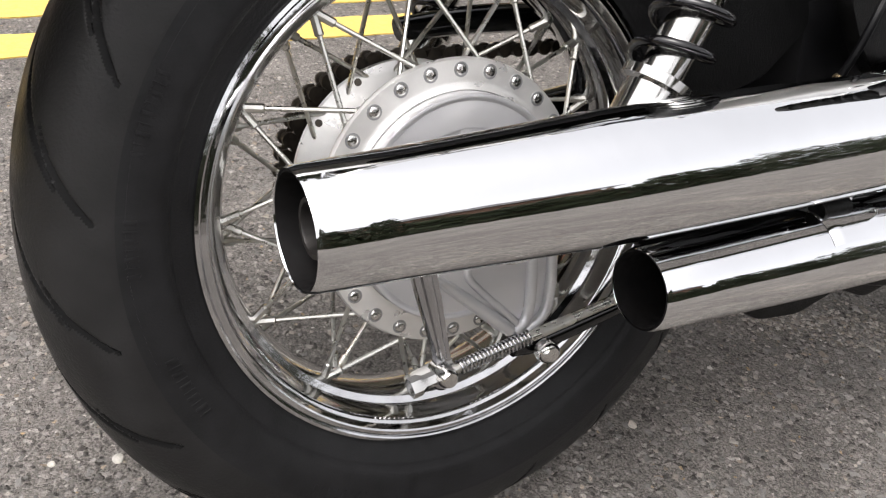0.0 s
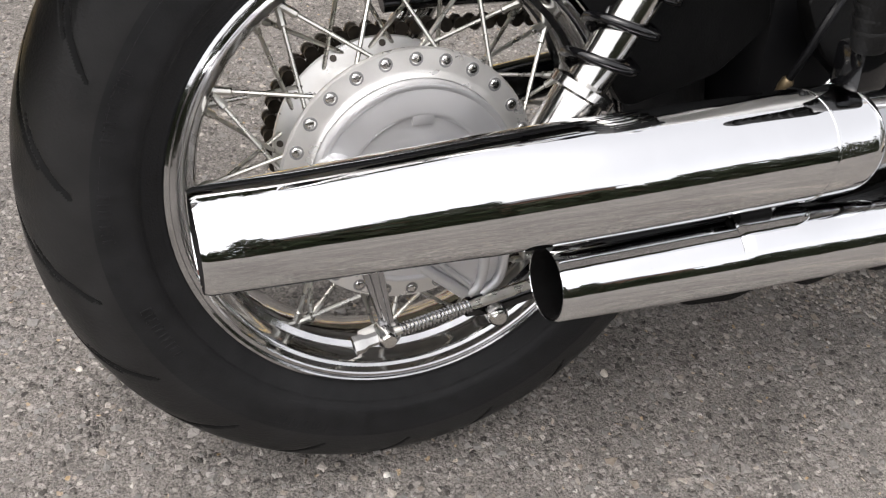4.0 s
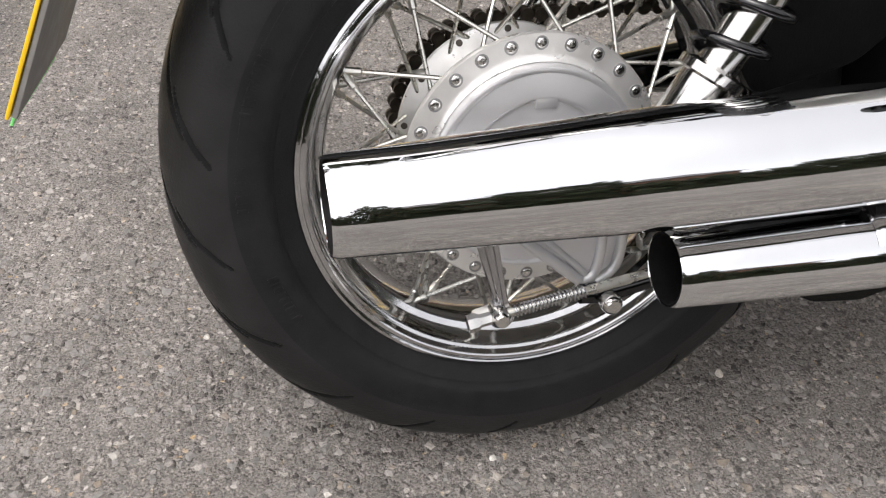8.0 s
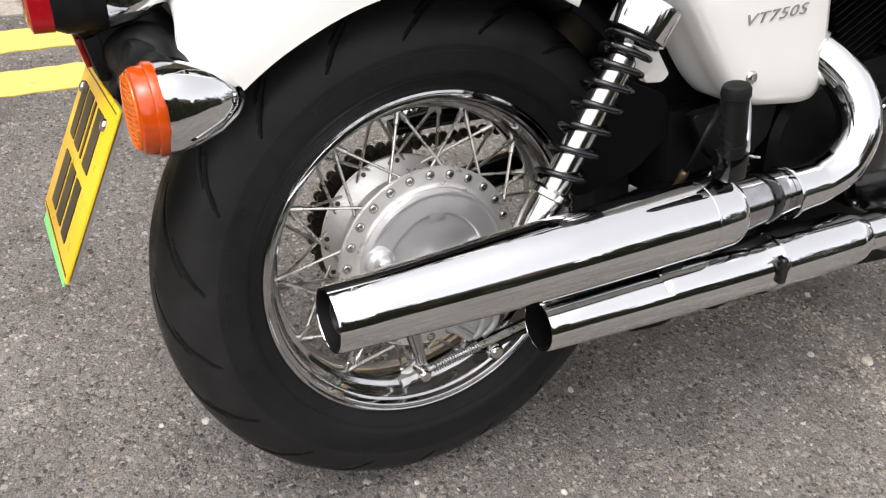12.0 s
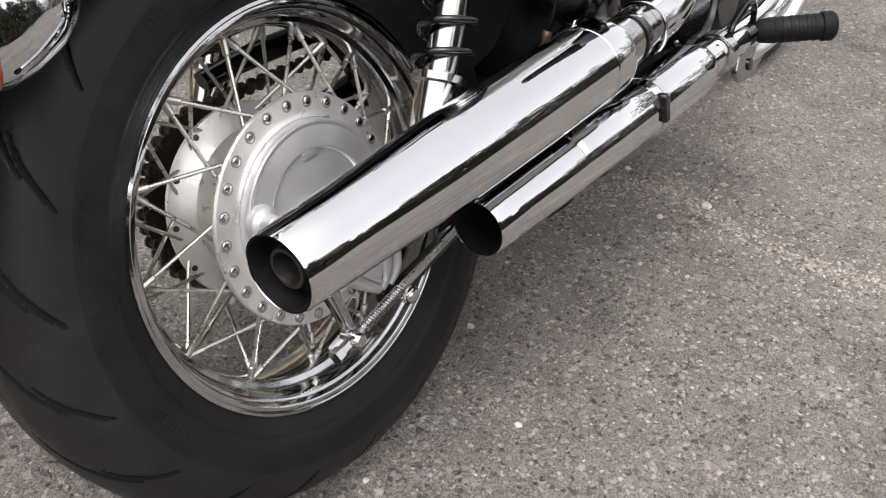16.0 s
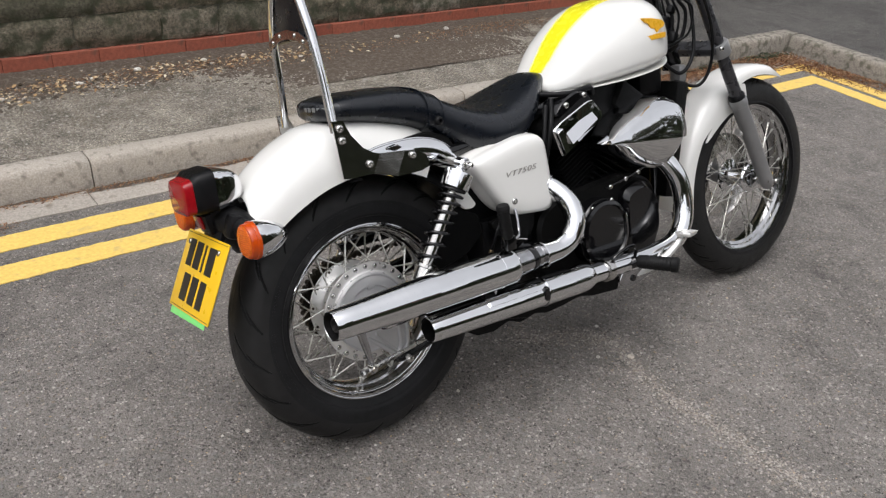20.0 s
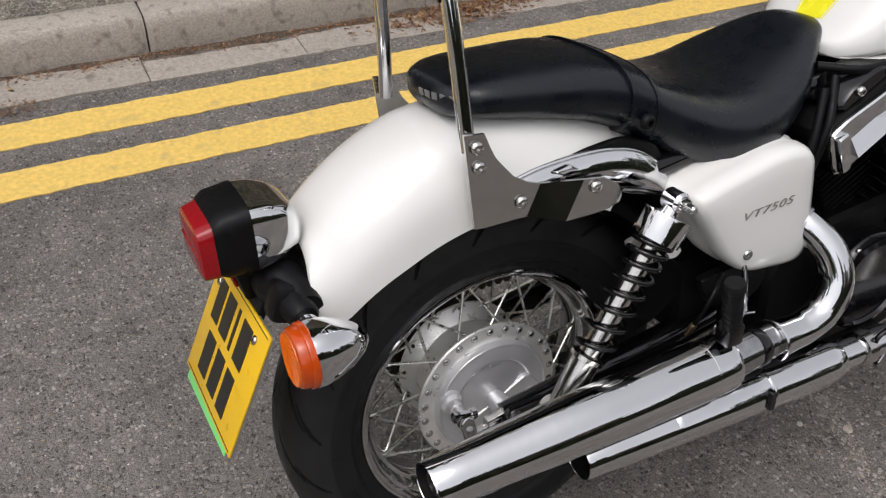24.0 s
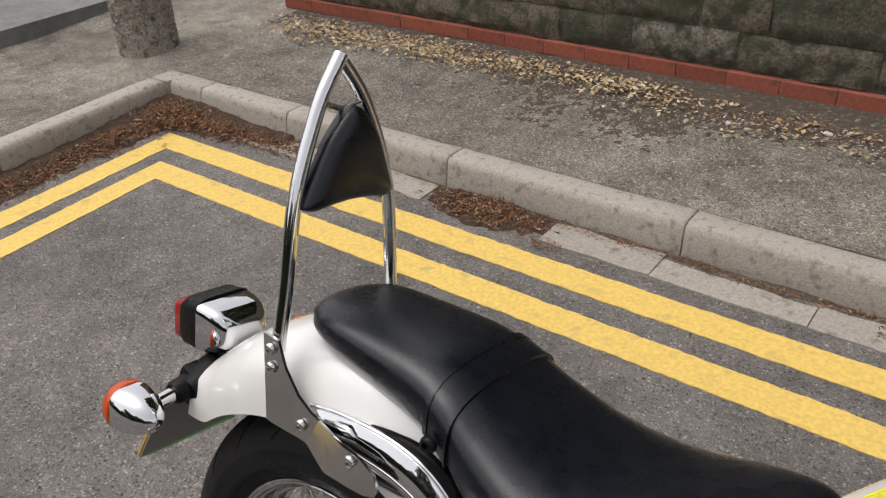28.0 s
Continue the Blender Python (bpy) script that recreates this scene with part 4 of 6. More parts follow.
part("axle_nut", aim(lathe([(0.017, 0), (0.017, 0.012), (0.012, 0.0135), (0.0095, 0.014), (0.0095, 0.02), (0.0005, 0.021)], 6, axis="z"), (0, -0.137, 0.323), (0, -0.2, 0.323)), CHROME, bike)
part("axle", rod((0, -0.125, 0.323), (0, 0.13, 0.323), [(0.0085, 0), (0.0085, 0.255)], 16), STEEL, bike)
part("spacer", rod((0, -0.06, 0.323), (0, -0.1, 0.323), [(0.016, 0), (0.016, 0.034), (0.0185, 0.035), (0.0185, 0.04)], 24), ALUSAT, bike)

# moulded sidewall marks: plain raised bars
for a0, count, gap, radius in ((150, 9, 1.5, 0.262), (172, 7, 1.4, 0.262), (196, 10, 1.3, 0.255), (236, 8, 1.6, 0.262), (112, 8, 1.5, 0.262)):
    for k in range(count):
        t = a0 + gap * k
        at = AXLE + Vector((radius * math.cos(radians(t)), -0.0722, radius * math.sin(radians(t))))
        part("sidewall_mark", box((0.0011 if k % 2 else 0.0032, 0.0016, 0.009), at, 0.0003, (0, 90 - t, 0)), RUBBER, rear_wheel)

# brake arm, rod and return spring
pivot = Vector((-0.076, -0.108, 0.347))
arm_end = Vector((-0.053, -0.124, 0.215))
pin_at = Vector((-0.049, 0, 0.2085))
arm_o = [(-0.088, 0.347), (-0.078, 0.358), (-0.066, 0.349), (-0.0525, 0.28), (-0.0435, 0.226)]
arm_o += [(pin_at.x + 0.0122 * math.cos(a), pin_at.z + 0.0122 * math.sin(a)) for a in [radians(50 - 26 * k) for k in range(11)]]
arm_o += [(-0.0565, 0.226), (-0.0715, 0.28)]
arm = part("brake_arm", plate(arm_o, -0.113, -0.1205, 0.004, 0.0025), DARKCH, bike, "dusty chromed rear brake lever arm")
part("arm_ridge", tube([(-0.074, -0.1205, 0.335), (-0.062, -0.1212, 0.28), (-0.051, -0.1208, 0.226)], [0.005, 0.004, 0.0026], 12, 5), DARKCH, arm)
part("clevis", box((0.021, 0.012, 0.012), (-0.064, -0.112, 0.2105), 0.003, (0, -14, 0)), ALU, arm)
part("pivot_boss", rod((pivot.x, -0.062, pivot.z), pivot + Vector((0, -0.006, 0)), [(0.02, 0.002), (0.018, 0.01), (0.0125, 0.014), (0.011, 0.024), (0.0085, 0.026), (0.0085, 0.058)], 20), ALUSAT, arm)
part("clamp", box((0.026, 0.014, 0.024), pivot + Vector((0, -0.004, 0.001)), 0.005, (0, 12, 0)), CHROME, arm)
part("clamp_bolt", rod(pivot + Vector((-0.02, -0.004, 0.012)), pivot + Vector((0.02, -0.004, 0.005)), [(0.0085, 0), (0.0085, 0.009), (0.0065, 0.01), (0.0065, 0.028), (0.0085, 0.029), (0.0085, 0.037)], 6), CHROME, arm)
part("barrel_pin", rod(arm_end + Vector((0, 0.012, 0)), arm_end + Vector((0, -0.012, 0)), [(0.0085, 0), (0.0085, 0.02), (0.006, 0.024)], 20), STEEL, arm)
rod_end = Vector((0.33, -0.12, 0.272))
d = (rod_end - arm_end).normalized()
brake_rod = part("brake_rod", rod(arm_end - d * 0.028, rod_end, [(0.0042, 0), (0.0042, 0.39)], 12), SPOKE, bike, "dull steel brake rod")
part("adjuster_nut", rod(arm_end - d * 0.03, arm_end - d * 0.008, [(0.0085, 0), (0.0085, 0.008), (0.006, 0.012), (0.006, 0.022)], 6), STEEL, brake_rod)
part("return_spring", coil(arm_end + d * 0.014, arm_end + d * 0.082, 0.0054, 0.0011, 19, 6, 12), DARKCH, brake_rod)
part("rod_sleeve", rod(arm_end + d * 0.085, arm_end + d * 0.125, [(0.0048, 0), (0.0048, 0.04)], 12), SPOKE, brake_rod)

# swingarm, chain and sprocket
for sgn, nm in ((-1, "swingarm_leg"), (1, "swingarm_leg")):
    part(nm, tube([(-0.012, sgn * 0.112, 0.325), (0.08, sgn * 0.114, 0.335), (0.3, sgn * 0.115, 0.36), (0.52, sgn * 0.1, 0.385)], [0.021, 0.023, 0.025, 0.026], 14, 5), BLACKP, bike, "black tubular swingarm")
part("axle_plate", plate([(-0.022, 0.302), (0.05, 0.3), (0.09, 0.318), (0.09, 0.352), (-0.01, 0.35), (-0.022, 0.335)], -0.122, -0.134, 0.01), BLACKP, bike, "black axle adjuster plate")
adjuster = part("chain_adjuster", plate([(-0.044, 0.306), (-0.04, 0.303), (-0.012, 0.305), (-0.012, 0.309), (-0.04, 0.308), (-0.041, 0.331), (-0.012, 0.336), (-0.012, 0.34), (-0.043, 0.335)], -0.106, -0.12, 0.0, 0.0008), STEEL, bike, "dull alloy chain adjuster bracket", smooth=False)
part("adjuster_bolt", rod((-0.068, -0.112, 0.318), (0.0, -0.112, 0.322), [(0.0095, 0), (0.0095, 0.007), (0.0045, 0.0075), (0.0045, 0.06)], 6), STEEL, adjuster)
part("washer", rod((0, -0.134, 0.323), (0, -0.15, 0.323), [(0.021, 0), (0.021, 0.003), (0.012, 0.0035)], 24), STEEL, adjuster)
sprocket = lathe([(0.055, 0.088), (0.1, 0.088), (0.101, 0.09), (0.1, 0.094), (0.055, 0.094)], 90, AXLE, close=True)
for v in sprocket.verts:
    a = math.atan2(v.co.z - 0.323, v.co.x)
    rr = math.hypot(v.co.x, v.co.z - 0.323)
    if rr > 0.098:
        k = (rr + 0.004 * math.sin(a * 41)) / rr
        v.co.x *= k
        v.co.z = 0.323 + (v.co.z - 0.323) * k
part("sprocket", sprocket, CHAINM, rear_wheel)
chain_path = []
for k in range(28):
    a = math.pi / 2 + math.pi * k / 27
    chain_path.append(Vector((0.104 * math.cos(a), 0.091, 0.323 + 0.104 * math.sin(a))))
front_s = Vector((0.56, 0.091, 0.375))
run = [front_s + Vector((0, 0, 0.045)).lerp(Vector((0, 0, 0)), 0) + (chain_path[0] - front_s - Vector((0, 0, 0.045))) * t for t in np.linspace(0, 1, 36)[:-1]]
low = [chain_path[-1].lerp(front_s - Vector((0, 0, 0.045)), t) - Vector((0, 0, 0.012 * math.sin(math.pi * t))) for t in np.linspace(0, 1, 36)[1:]]
loop = run + chain_path + low
chain = part("chain", tube(loop, 0.0032, 6, 1), CHAINM, bike, "oily drive chain")
acc, last = 0.0, loop[0]
for p, q in zip(loop, loop[1:]):
    L = (q - p).length
    while acc < L:
        c = p.lerp(q, acc / L)
        part("chain_link", rod(c + Vector((0, -0.009, 0)), c + Vector((0, 0.009, 0)), [(0.0072, 0), (0.0072, 0.004), (0.0048, 0.0045), (0.0048, 0.0135), (0.0072, 0.014), (0.0072, 0.018)], 10), CHAINM, chain)
        acc += 0.0159
    acc -= L
part("chain_guard", tube([(0.02, 0.1, 0.45), (0.12, 0.1, 0.455), (0.3, 0.1, 0.45), (0.45, 0.1, 0.44)], [0.012, 0.016, 0.016, 0.014], 12, 5, flat=0.7), BLACKP, bike, "black chain guard")

# mufflers and header pipes
up0, up1 = Vector((-0.207, -0.25, 0.402)), Vector((0.293, -0.2435, 0.3983))
L = (up1 - up0).length
upper = part("upper_muffler", rod(up0, up1, [(0.0306, 0.004), (0.0306, 0.0015), (0.0312, 0.0), (0.0325, 0.004), (0.0346, 0.05), (0.0403, 0.176), (0.0408, 0.18), (0.0427, 0.28), (0.0435, 0.34), (0.0436, L - 0.0525), (0.0442, L - 0.052), (0.0444, L - 0.0508), (0.0442, L - 0.0495), (0.0434, L - 0.049), (0.0434, L - 0.014), (0.0424, L - 0.008), (0.04, L - 0.003), (0.0335, L)], 96, caps=False), CHROME, bike, "large chrome upper muffler with a raised ring near its front", angle=24)
part("outlet", rod(up0 + Vector((0.012, 0, 0)), up1, [(0.0308, -0.0105), (0.0296, -0.0115), (0.0286, -0.008), (0.0283, 0.012), (0.016, 0.014), (0.0122, 0.03), (0.012, 0.14), (0.0004, 0.14)], 40, caps=False), SOOT, upper, "sooty outlet")
part("inner_pipe", rod(up0 + Vector((0.009, 0, 0)), up1, [(0.0165, 0.06), (0.0165, 0.001), (0.0158, -0.0008), (0.0132, -0.0008), (0.0125, 0.0012), (0.0123, 0.06)], 40, caps=False), INNER, upper, "scorched inner pipe")
part("heat_shield", tube([up1 + Vector((-0.01, 0, 0)), up1 + Vector((0.04, 0.002, 0.0)), up1 + Vector((0.09, 0.004, 0.002))], [0.0335, 0.0305, 0.028], 32, 6), DARKCH, upper)
part("collar", rod(up1 + Vector((0.05, 0.002, 0)), up1 + Vector((0.09, 0.004, 0.002)), [(0.029, 0), (0.0318, 0.001), (0.0318, 0.012), (0.0285, 0.02)], 32), BLACKP, upper, "dark collar")
part("elbow_pipe", tube([(0.462, -0.14, 0.56), (0.488, -0.18, 0.545), (0.51, -0.218, 0.508), (0.512, -0.24, 0.462), (0.488, -0.245, 0.42), (0.45, -0.244, 0.403), (0.42, -0.243, 0.4), (0.388, -0.243, 0.399)], [0.023, 0.0255, 0.0268, 0.0272, 0.027, 0.0278, 0.029, 0.031], 28, 8), CHROME, bike, "chrome header pipe elbow")
part("elbow_collar", rod((0.485, -0.176, 0.547), (0.492, -0.188, 0.541), [(0.026, 0), (0.031, 0.001), (0.031, 0.006), (0.026, 0.007)], 28), DARKCH, bike)
part("elbow_flange", rod((0.385, -0.243, 0.399), (0.447, -0.244, 0.402), [(0.0295, 0), (0.0335, 0.0008), (0.034, 0.003), (0.0335, 0.0055), (0.0305, 0.007)], 30), CHROME, bike, "chrome flange on the header pipe")
lo0, lo1 = Vector((0.042, -0.229, 0.308)), Vector((0.55, -0.243, 0.302))
L = (lo1 - lo0).length
lower = part("lower_muffler", rod(lo0, lo1, [(0.0281, 0.004), (0.0281, 0.0015), (0.0287, 0.0), (0.03, 0.004), (0.0315, 0.05), (0.034, 0.14), (0.0355, 0.3), (0.0355, L - 0.165), (0.0372, L - 0.163), (0.0375, L - 0.03), (0.034, L - 0.012), (0.029, L)], 64, caps=False), CHROME, bike, "slimmer chrome lower muffler")
part("outlet", rod(lo0 + Vector((0.016, 0, 0)), lo1, [(0.0283, -0.0145), (0.0272, -0.0155), (0.0265, -0.01), (0.0262, 0.06), (0.016, 0.06), (0.016, 0.03), (0.0138, 0.029), (0.0132, 0.14), (0.0004, 0.14)], 32, caps=False), SOOT, lower, "sooty outlet")
shield = lathe([(0.0345, 0.156), (0.037, 0.16), (0.0376, 0.166), (0.0376, 0.342), (0.0358, 0.345)], 40, axis="z", a0=radians(-40), a1=radians(150))
part("heat_shield", aim(shield, lo0, lo1), CHROME, lower, "raised chrome shield over the lower muffler")
part("lip", rod(lo0 + (lo1 - lo0).normalized() * (L - 0.17), lo1, [(0.0355, 0), (0.0385, 0.001), (0.0392, 0.004), (0.0385, 0.007), (0.0365, 0.008)], 48), CHROME, lower, "rolled chrome lip")
part("slot", plate([(0.367, 0.292), (0.377, 0.292), (0.379, 0.308), (0.377, 0.328), (0.367, 0.328), (0.365, 0.308)], -0.262, -0.2788, 0.004, 0.002), BLACKP, lower, "black clamp slot")
part("front_pipe", tube([(0.86, -0.1, 0.58), (0.915, -0.17, 0.545), (0.95, -0.205, 0.49), (0.963, -0.22, 0.42), (0.948, -0.232, 0.355), (0.895, -0.242, 0.31), (0.8, -0.246, 0.297), (0.68, -0.245, 0.298), (0.55, -0.243, 0.302)], [0.024, 0.026, 0.027, 0.0275, 0.0275, 0.027, 0.0255, 0.025, 0.025], 24, 7), CHROME, bike, "chrome front header pipe")
part("pipe_clamp", rod((0.6, -0.244, 0.3), (0.64, -0.244, 0.3), [(0.026, 0), (0.031, 0.002), (0.031, 0.022), (0.026, 0.024)], 24), STEEL, bike)
part("muffler_bracket", plate([(0.05, 0.34), (0.26, 0.36), (0.34, 0.35), (0.34, 0.325), (0.2, 0.315), (0.08, 0.315)], -0.19, -0.2, 0.012), BLACKM, bike)
part("muffler_hanger", box((0.02, 0.016, 0.02), (0.234, -0.232, 0.352), 0.003), STEEL, bike)
part("muffler_band", rod((0.2, -0.241, 0.343), (0.23, -0.242, 0.343), [(0.008, 0), (0.008, 0.03)], 12), BLACKM, bike)

# shocks
def shock(sgn):
    bot, top = Vector((0.045, sgn * 0.172, 0.36)), Vector((0.222, sgn * 0.178, 0.652))
    d = (top - bot).normalized()
    L = (top - bot).length
    ob = part("shock_absorber", rod(bot, top, [(0.0165, 0.0), (0.019, 0.012), (0.021, 0.05), (0.021, 0.085), (0.0265, 0.087), (0.0265, 0.094), (0.0165, 0.097), (0.0165, L - 0.085), (0.012, L - 0.08), (0.012, L - 0.07)], 32), STEEL, bike, "chrome rear shock absorber")
    part("top_cup", rod(top - d * 0.074, top, [(0.03, 0.014), (0.0345, 0.016), (0.0355, 0.05), (0.0345, 0.054), (0.014, 0.055), (0.012, 0.066)], 32), CHROME, ob, "chrome spring cup")
    part("spring", coil(bot + d * 0.098, top - d * 0.06, 0.0265, 0.004, 8, 10, 22, 1.35), BLACKP, ob, "black coil spring")
    part("lower_eye", rod((bot.x - 0.003, sgn * 0.15, bot.z - 0.005), (bot.x - 0.003, sgn * 0.196, bot.z - 0.005), [(0.017, 0), (0.017, 0.046)], 20), ALU, ob)
    part("upper_eye", rod((top.x, sgn * 0.164, top.z), (top.x, sgn * 0.192, top.z), [(0.0155, 0), (0.0155, 0.024), (0.012, 0.028)], 20), CHROME, ob)
    part("top_bolt", rod((top.x, sgn * 0.188, top.z), (top.x, sgn * 0.215, top.z), [(0.01, 0), (0.01, 0.01), (0.0065, 0.011), (0.0065, 0.024), (0.004, 0.027)], 12), STEEL, ob)
    return ob


shock(-1)
shock(1)


# rear fender: an arched shell round the wheel
def fender(centre, a0, a1, w, r_edge, r_crown, steps, thick=0.004, edge_of=None, power=2.6, n=22, tail=0.0):
    """A shell swept about the axle; edge_of(t) may lower or lift the skirt along the sweep."""
    rings = []
    for k in range(steps + 1):
        t = k / steps
        a = radians(a0 + (a1 - a0) * t)
        re, rc, ww = (edge_of(t) if edge_of else (r_edge, r_crown, w))
        outer, inner = [], []
        for i in range(n + 1):
            u = -1 + 2 * i / n
            phi = math.pi * (i / n)
            y = -ww * math.copysign(abs(math.cos(phi)) ** (2 / power), math.cos(phi))
            r = re + (rc - re) * abs(math.sin(phi)) ** (2 / power)
            outer.append((y, r))
            inner.append((y * (1 - thick / ww), r - thick * (1 if abs(u) < 0.9 else 0)))
        ring = outer + inner[::-1]
        cut = [a - radians(tail) * (1 - t) ** 2 * max(0.0, (r - re) / (rc - re)) for y, r in ring]
        rings.append([(centre.x + r * math.cos(q), y, centre.z + r * math.sin(q)) for (y, r), q in zip(ring, cut)])
    return loft(rings)


def rear_edge_of(t):
    # t = 0 at the tail, 1 under the seat
    re = 0.343 + 0.03 * max(0, (0.1 - t) / 0.1) ** 2
    rc = 0.432 + 0.032 * min(1, t / 0.45)
    w = 0.1 + 0.016 * min(1, t / 0.3)
    return re, rc, w


rear_fender = part("rear_fender", fender(AXLE, 139, 62, 0.115, 0.342, 0.47, 44, edge_of=rear_edge_of, tail=12), WHITE, bike, "glossy white rear mudguard", angle=50)
part("inner_guard", fender(AXLE, 60, 20, 0.09, 0.34, 0.38, 16), PLASTIC, bike)
part("guard_lip", box((0.03, 0.012, 0.006), (-0.02, -0.1, 0.655), 0.002), PLASTIC, rear_fender)

# grab rail plates and the backrest
def ruled(top, bottom, depth, thick):
    """A bent sheet ruled between an upper and a lower edge; depth gives its outer face along them."""
    s = 1 if depth[0] > 0 else -1
    rings = []
    for (xa, za), (xb, zb), y in zip(top, bottom, depth):
        rings.append([(xa, y, za), (xb, y, zb), (xb, y - s * thick, zb), (xa, y - s * thick, za)])
    return loft(rings)


def strut(sgn):
    top = [(-0.079, 0.797), (-0.051, 0.794), (-0.044, 0.777), (-0.036, 0.76), (-0.0235, 0.7446), (-0.01, 0.729), (0.0125, 0.715), (0.03, 0.709), (0.086, 0.707), (0.118, 0.702), (0.142, 0.688), (0.15, 0.67)]
    low = [(-0.067, 0.67), (-0.06, 0.669), (-0.052, 0.668), (-0.044, 0.668), (-0.034, 0.668), (-0.022, 0.668), (-0.005, 0.668), (0.01, 0.667), (0.06, 0.654), (0.1, 0.653), (0.128, 0.654), (0.146, 0.66)]
    deep = [sgn * 0.134] * 8 + [sgn * 0.151] * 4
    ob = part("strut_plate", ruled(top, low, deep, 0.0045), STEEL, bike, "polished stainless backrest mounting plate", smooth=False)
    for x, z, y in ((-0.063, 0.779, 0.134), (-0.06, 0.7526, 0.134), (0.001, 0.691, 0.134), (0.104, 0.6935, 0.151)):
        part("button_bolt", bolt((x, sgn * (y + 0.0012), z), (0, sgn, 0), 0.0085, 0.006), STEEL, ob)
    rail_top = [(0.0, 0.712), (0.04, 0.72), (0.09, 0.7235), (0.14, 0.722), (0.18, 0.714), (0.21, 0.701), (0.235, 0.683), (0.255, 0.662), (0.267, 0.643)]
    rail_low = [(0.01, 0.678), (0.05, 0.672), (0.095, 0.668), (0.135, 0.664), (0.165, 0.657), (0.19, 0.648), (0.215, 0.639), (0.235, 0.632), (0.25, 0.628)]
    rings = []
    ups, downs = smooth_path([(x, 0, z) for x, z in rail_top], 4), smooth_path([(x, 0, z) for x, z in rail_low], 4)
    for u, v in zip(ups, downs):
        ring = []
        for k in range(9):
            t = k / 8
            q = u.lerp(v, t)
            ring.append((q.x, sgn * (0.112 + 0.018 * math.sin(math.pi * min(1.0, 0.12 + 0.8 * t)) ** 0.6), q.z))
        rings.append(ring + [(v.x, sgn * 0.108, v.z), (u.x, sgn * 0.106, u.z)])
    rail = part("fender_rail", loft(rings), CHROME, bike, "smooth chrome fender rail curving down to the shock", angle=50)
    part("rail_edge", tube([(x, sgn * 0.117, z + 0.001) for x, z in rail_top], 0.0036, 12, 4), CHROME, rail)
    part("rail_fold", plate([(0.052, 0.718), (0.078, 0.722), (0.094, 0.712), (0.074, 0.706)], sgn * 0.124, sgn * 0.1335, 0.004, 0.003), CHROME, rail)
    part("seat_base", plate([(0.07, 0.718), (0.12, 0.728), (0.175, 0.733), (0.235, 0.713), (0.264, 0.66), (0.2, 0.66), (0.1, 0.7)], sgn * 0.106, sgn * 0.116, 0.018, 0.003), BLACKM, rail, "black seat base edge")
    return ob


strut(-1)
strut(1)

def bar_line(sgn):
    return [(-0.066, sgn * 0.119, 0.77), (-0.068, sgn * 0.108, 0.85), (-0.072, sgn * 0.1005, 0.92), (-0.075, sgn * 0.0935, 0.965), (-0.078, sgn * 0.081 - 0.001, 1.01), (-0.0805, sgn * 0.063 - 0.003, 1.055), (-0.083, sgn * 0.036 - 0.008, 1.108), (-0.0855, -0.012, 1.158)]


backrest = part("backrest", tube(bar_line(-1), 0.0102, 18, 8), CHROME, bike, "tall pointed chrome backrest bar")
part("bar", tube(bar_line(1)[:-1] + [(-0.0855, -0.01, 1.15)], 0.0098, 18, 8), CHROME, backrest)
pad_o = [(0.0, 1.115), (0.022, 1.1), (0.05, 1.06), (0.075, 1.0), (0.092, 0.955), (0.095, 0.944), (0.075, 0.938), (0.04, 0.944), (0.0, 0.947)]
pad_o = [(y * 0.97 - 0.002, 1.03 + (z - 1.03) * 0.79) for y, z in pad_o]
pad_o = pad_o + [(-y, z) for y, z in pad_o[-2:0:-1]]


def pad_mesh():
    """The cushion: a shield-shaped bag bulged to the front."""
    pts = round_poly(pad_o, 0.012, 3)
    c = Vector((0, 1.02))
    rings = []
    for k, x in ((0.06, -0.08), (0.015, -0.074), (0.0, -0.066), (0.015, -0.06), (0.07, -0.056), (0.18, -0.051), (0.4, -0.0475), (0.7, -0.046), (0.92, -0.0456)):
        rings.append([(x, (p + (c - p) * k).x, (p + (c - p) * k).y) for p in pts])
    return loft(rings)


part("cushion", pad_mesh(), VINYL, backrest, "black padded vinyl cushion", angle=60)
arch = [(y * 0.92, z) for y, z in [(-0.104, 0.944), (-0.103, 0.964), (-0.06, 0.984), (0.0, 0.991), (0.06, 0.984), (0.103, 0.964), (0.104, 0.944), (0.085, 0.951), (0.05, 0.966), (0.0, 0.971), (-0.05, 0.966), (-0.085, 0.951)]]
cross = part("cross_plate", loft([[(x, y, z) for y, z in arch] for x in (-0.0835, -0.087)]), STEEL, backrest, "arched polished cross plate", smooth=False)
for y, z in ((-0.072, 0.964), (-0.036, 0.978), (0.036, 0.978), (0.072, 0.964)):
    part("button_bolt", bolt((-0.087, y, z), (-1, 0, 0), 0.0045, 0.003), STEEL, cross)
part("top_brace", tube([(-0.081, -0.036, 1.094), (-0.081, -0.004, 1.087), (-0.081, 0.028, 1.094)], 0.0045, 10, 4), CHROME, backrest)

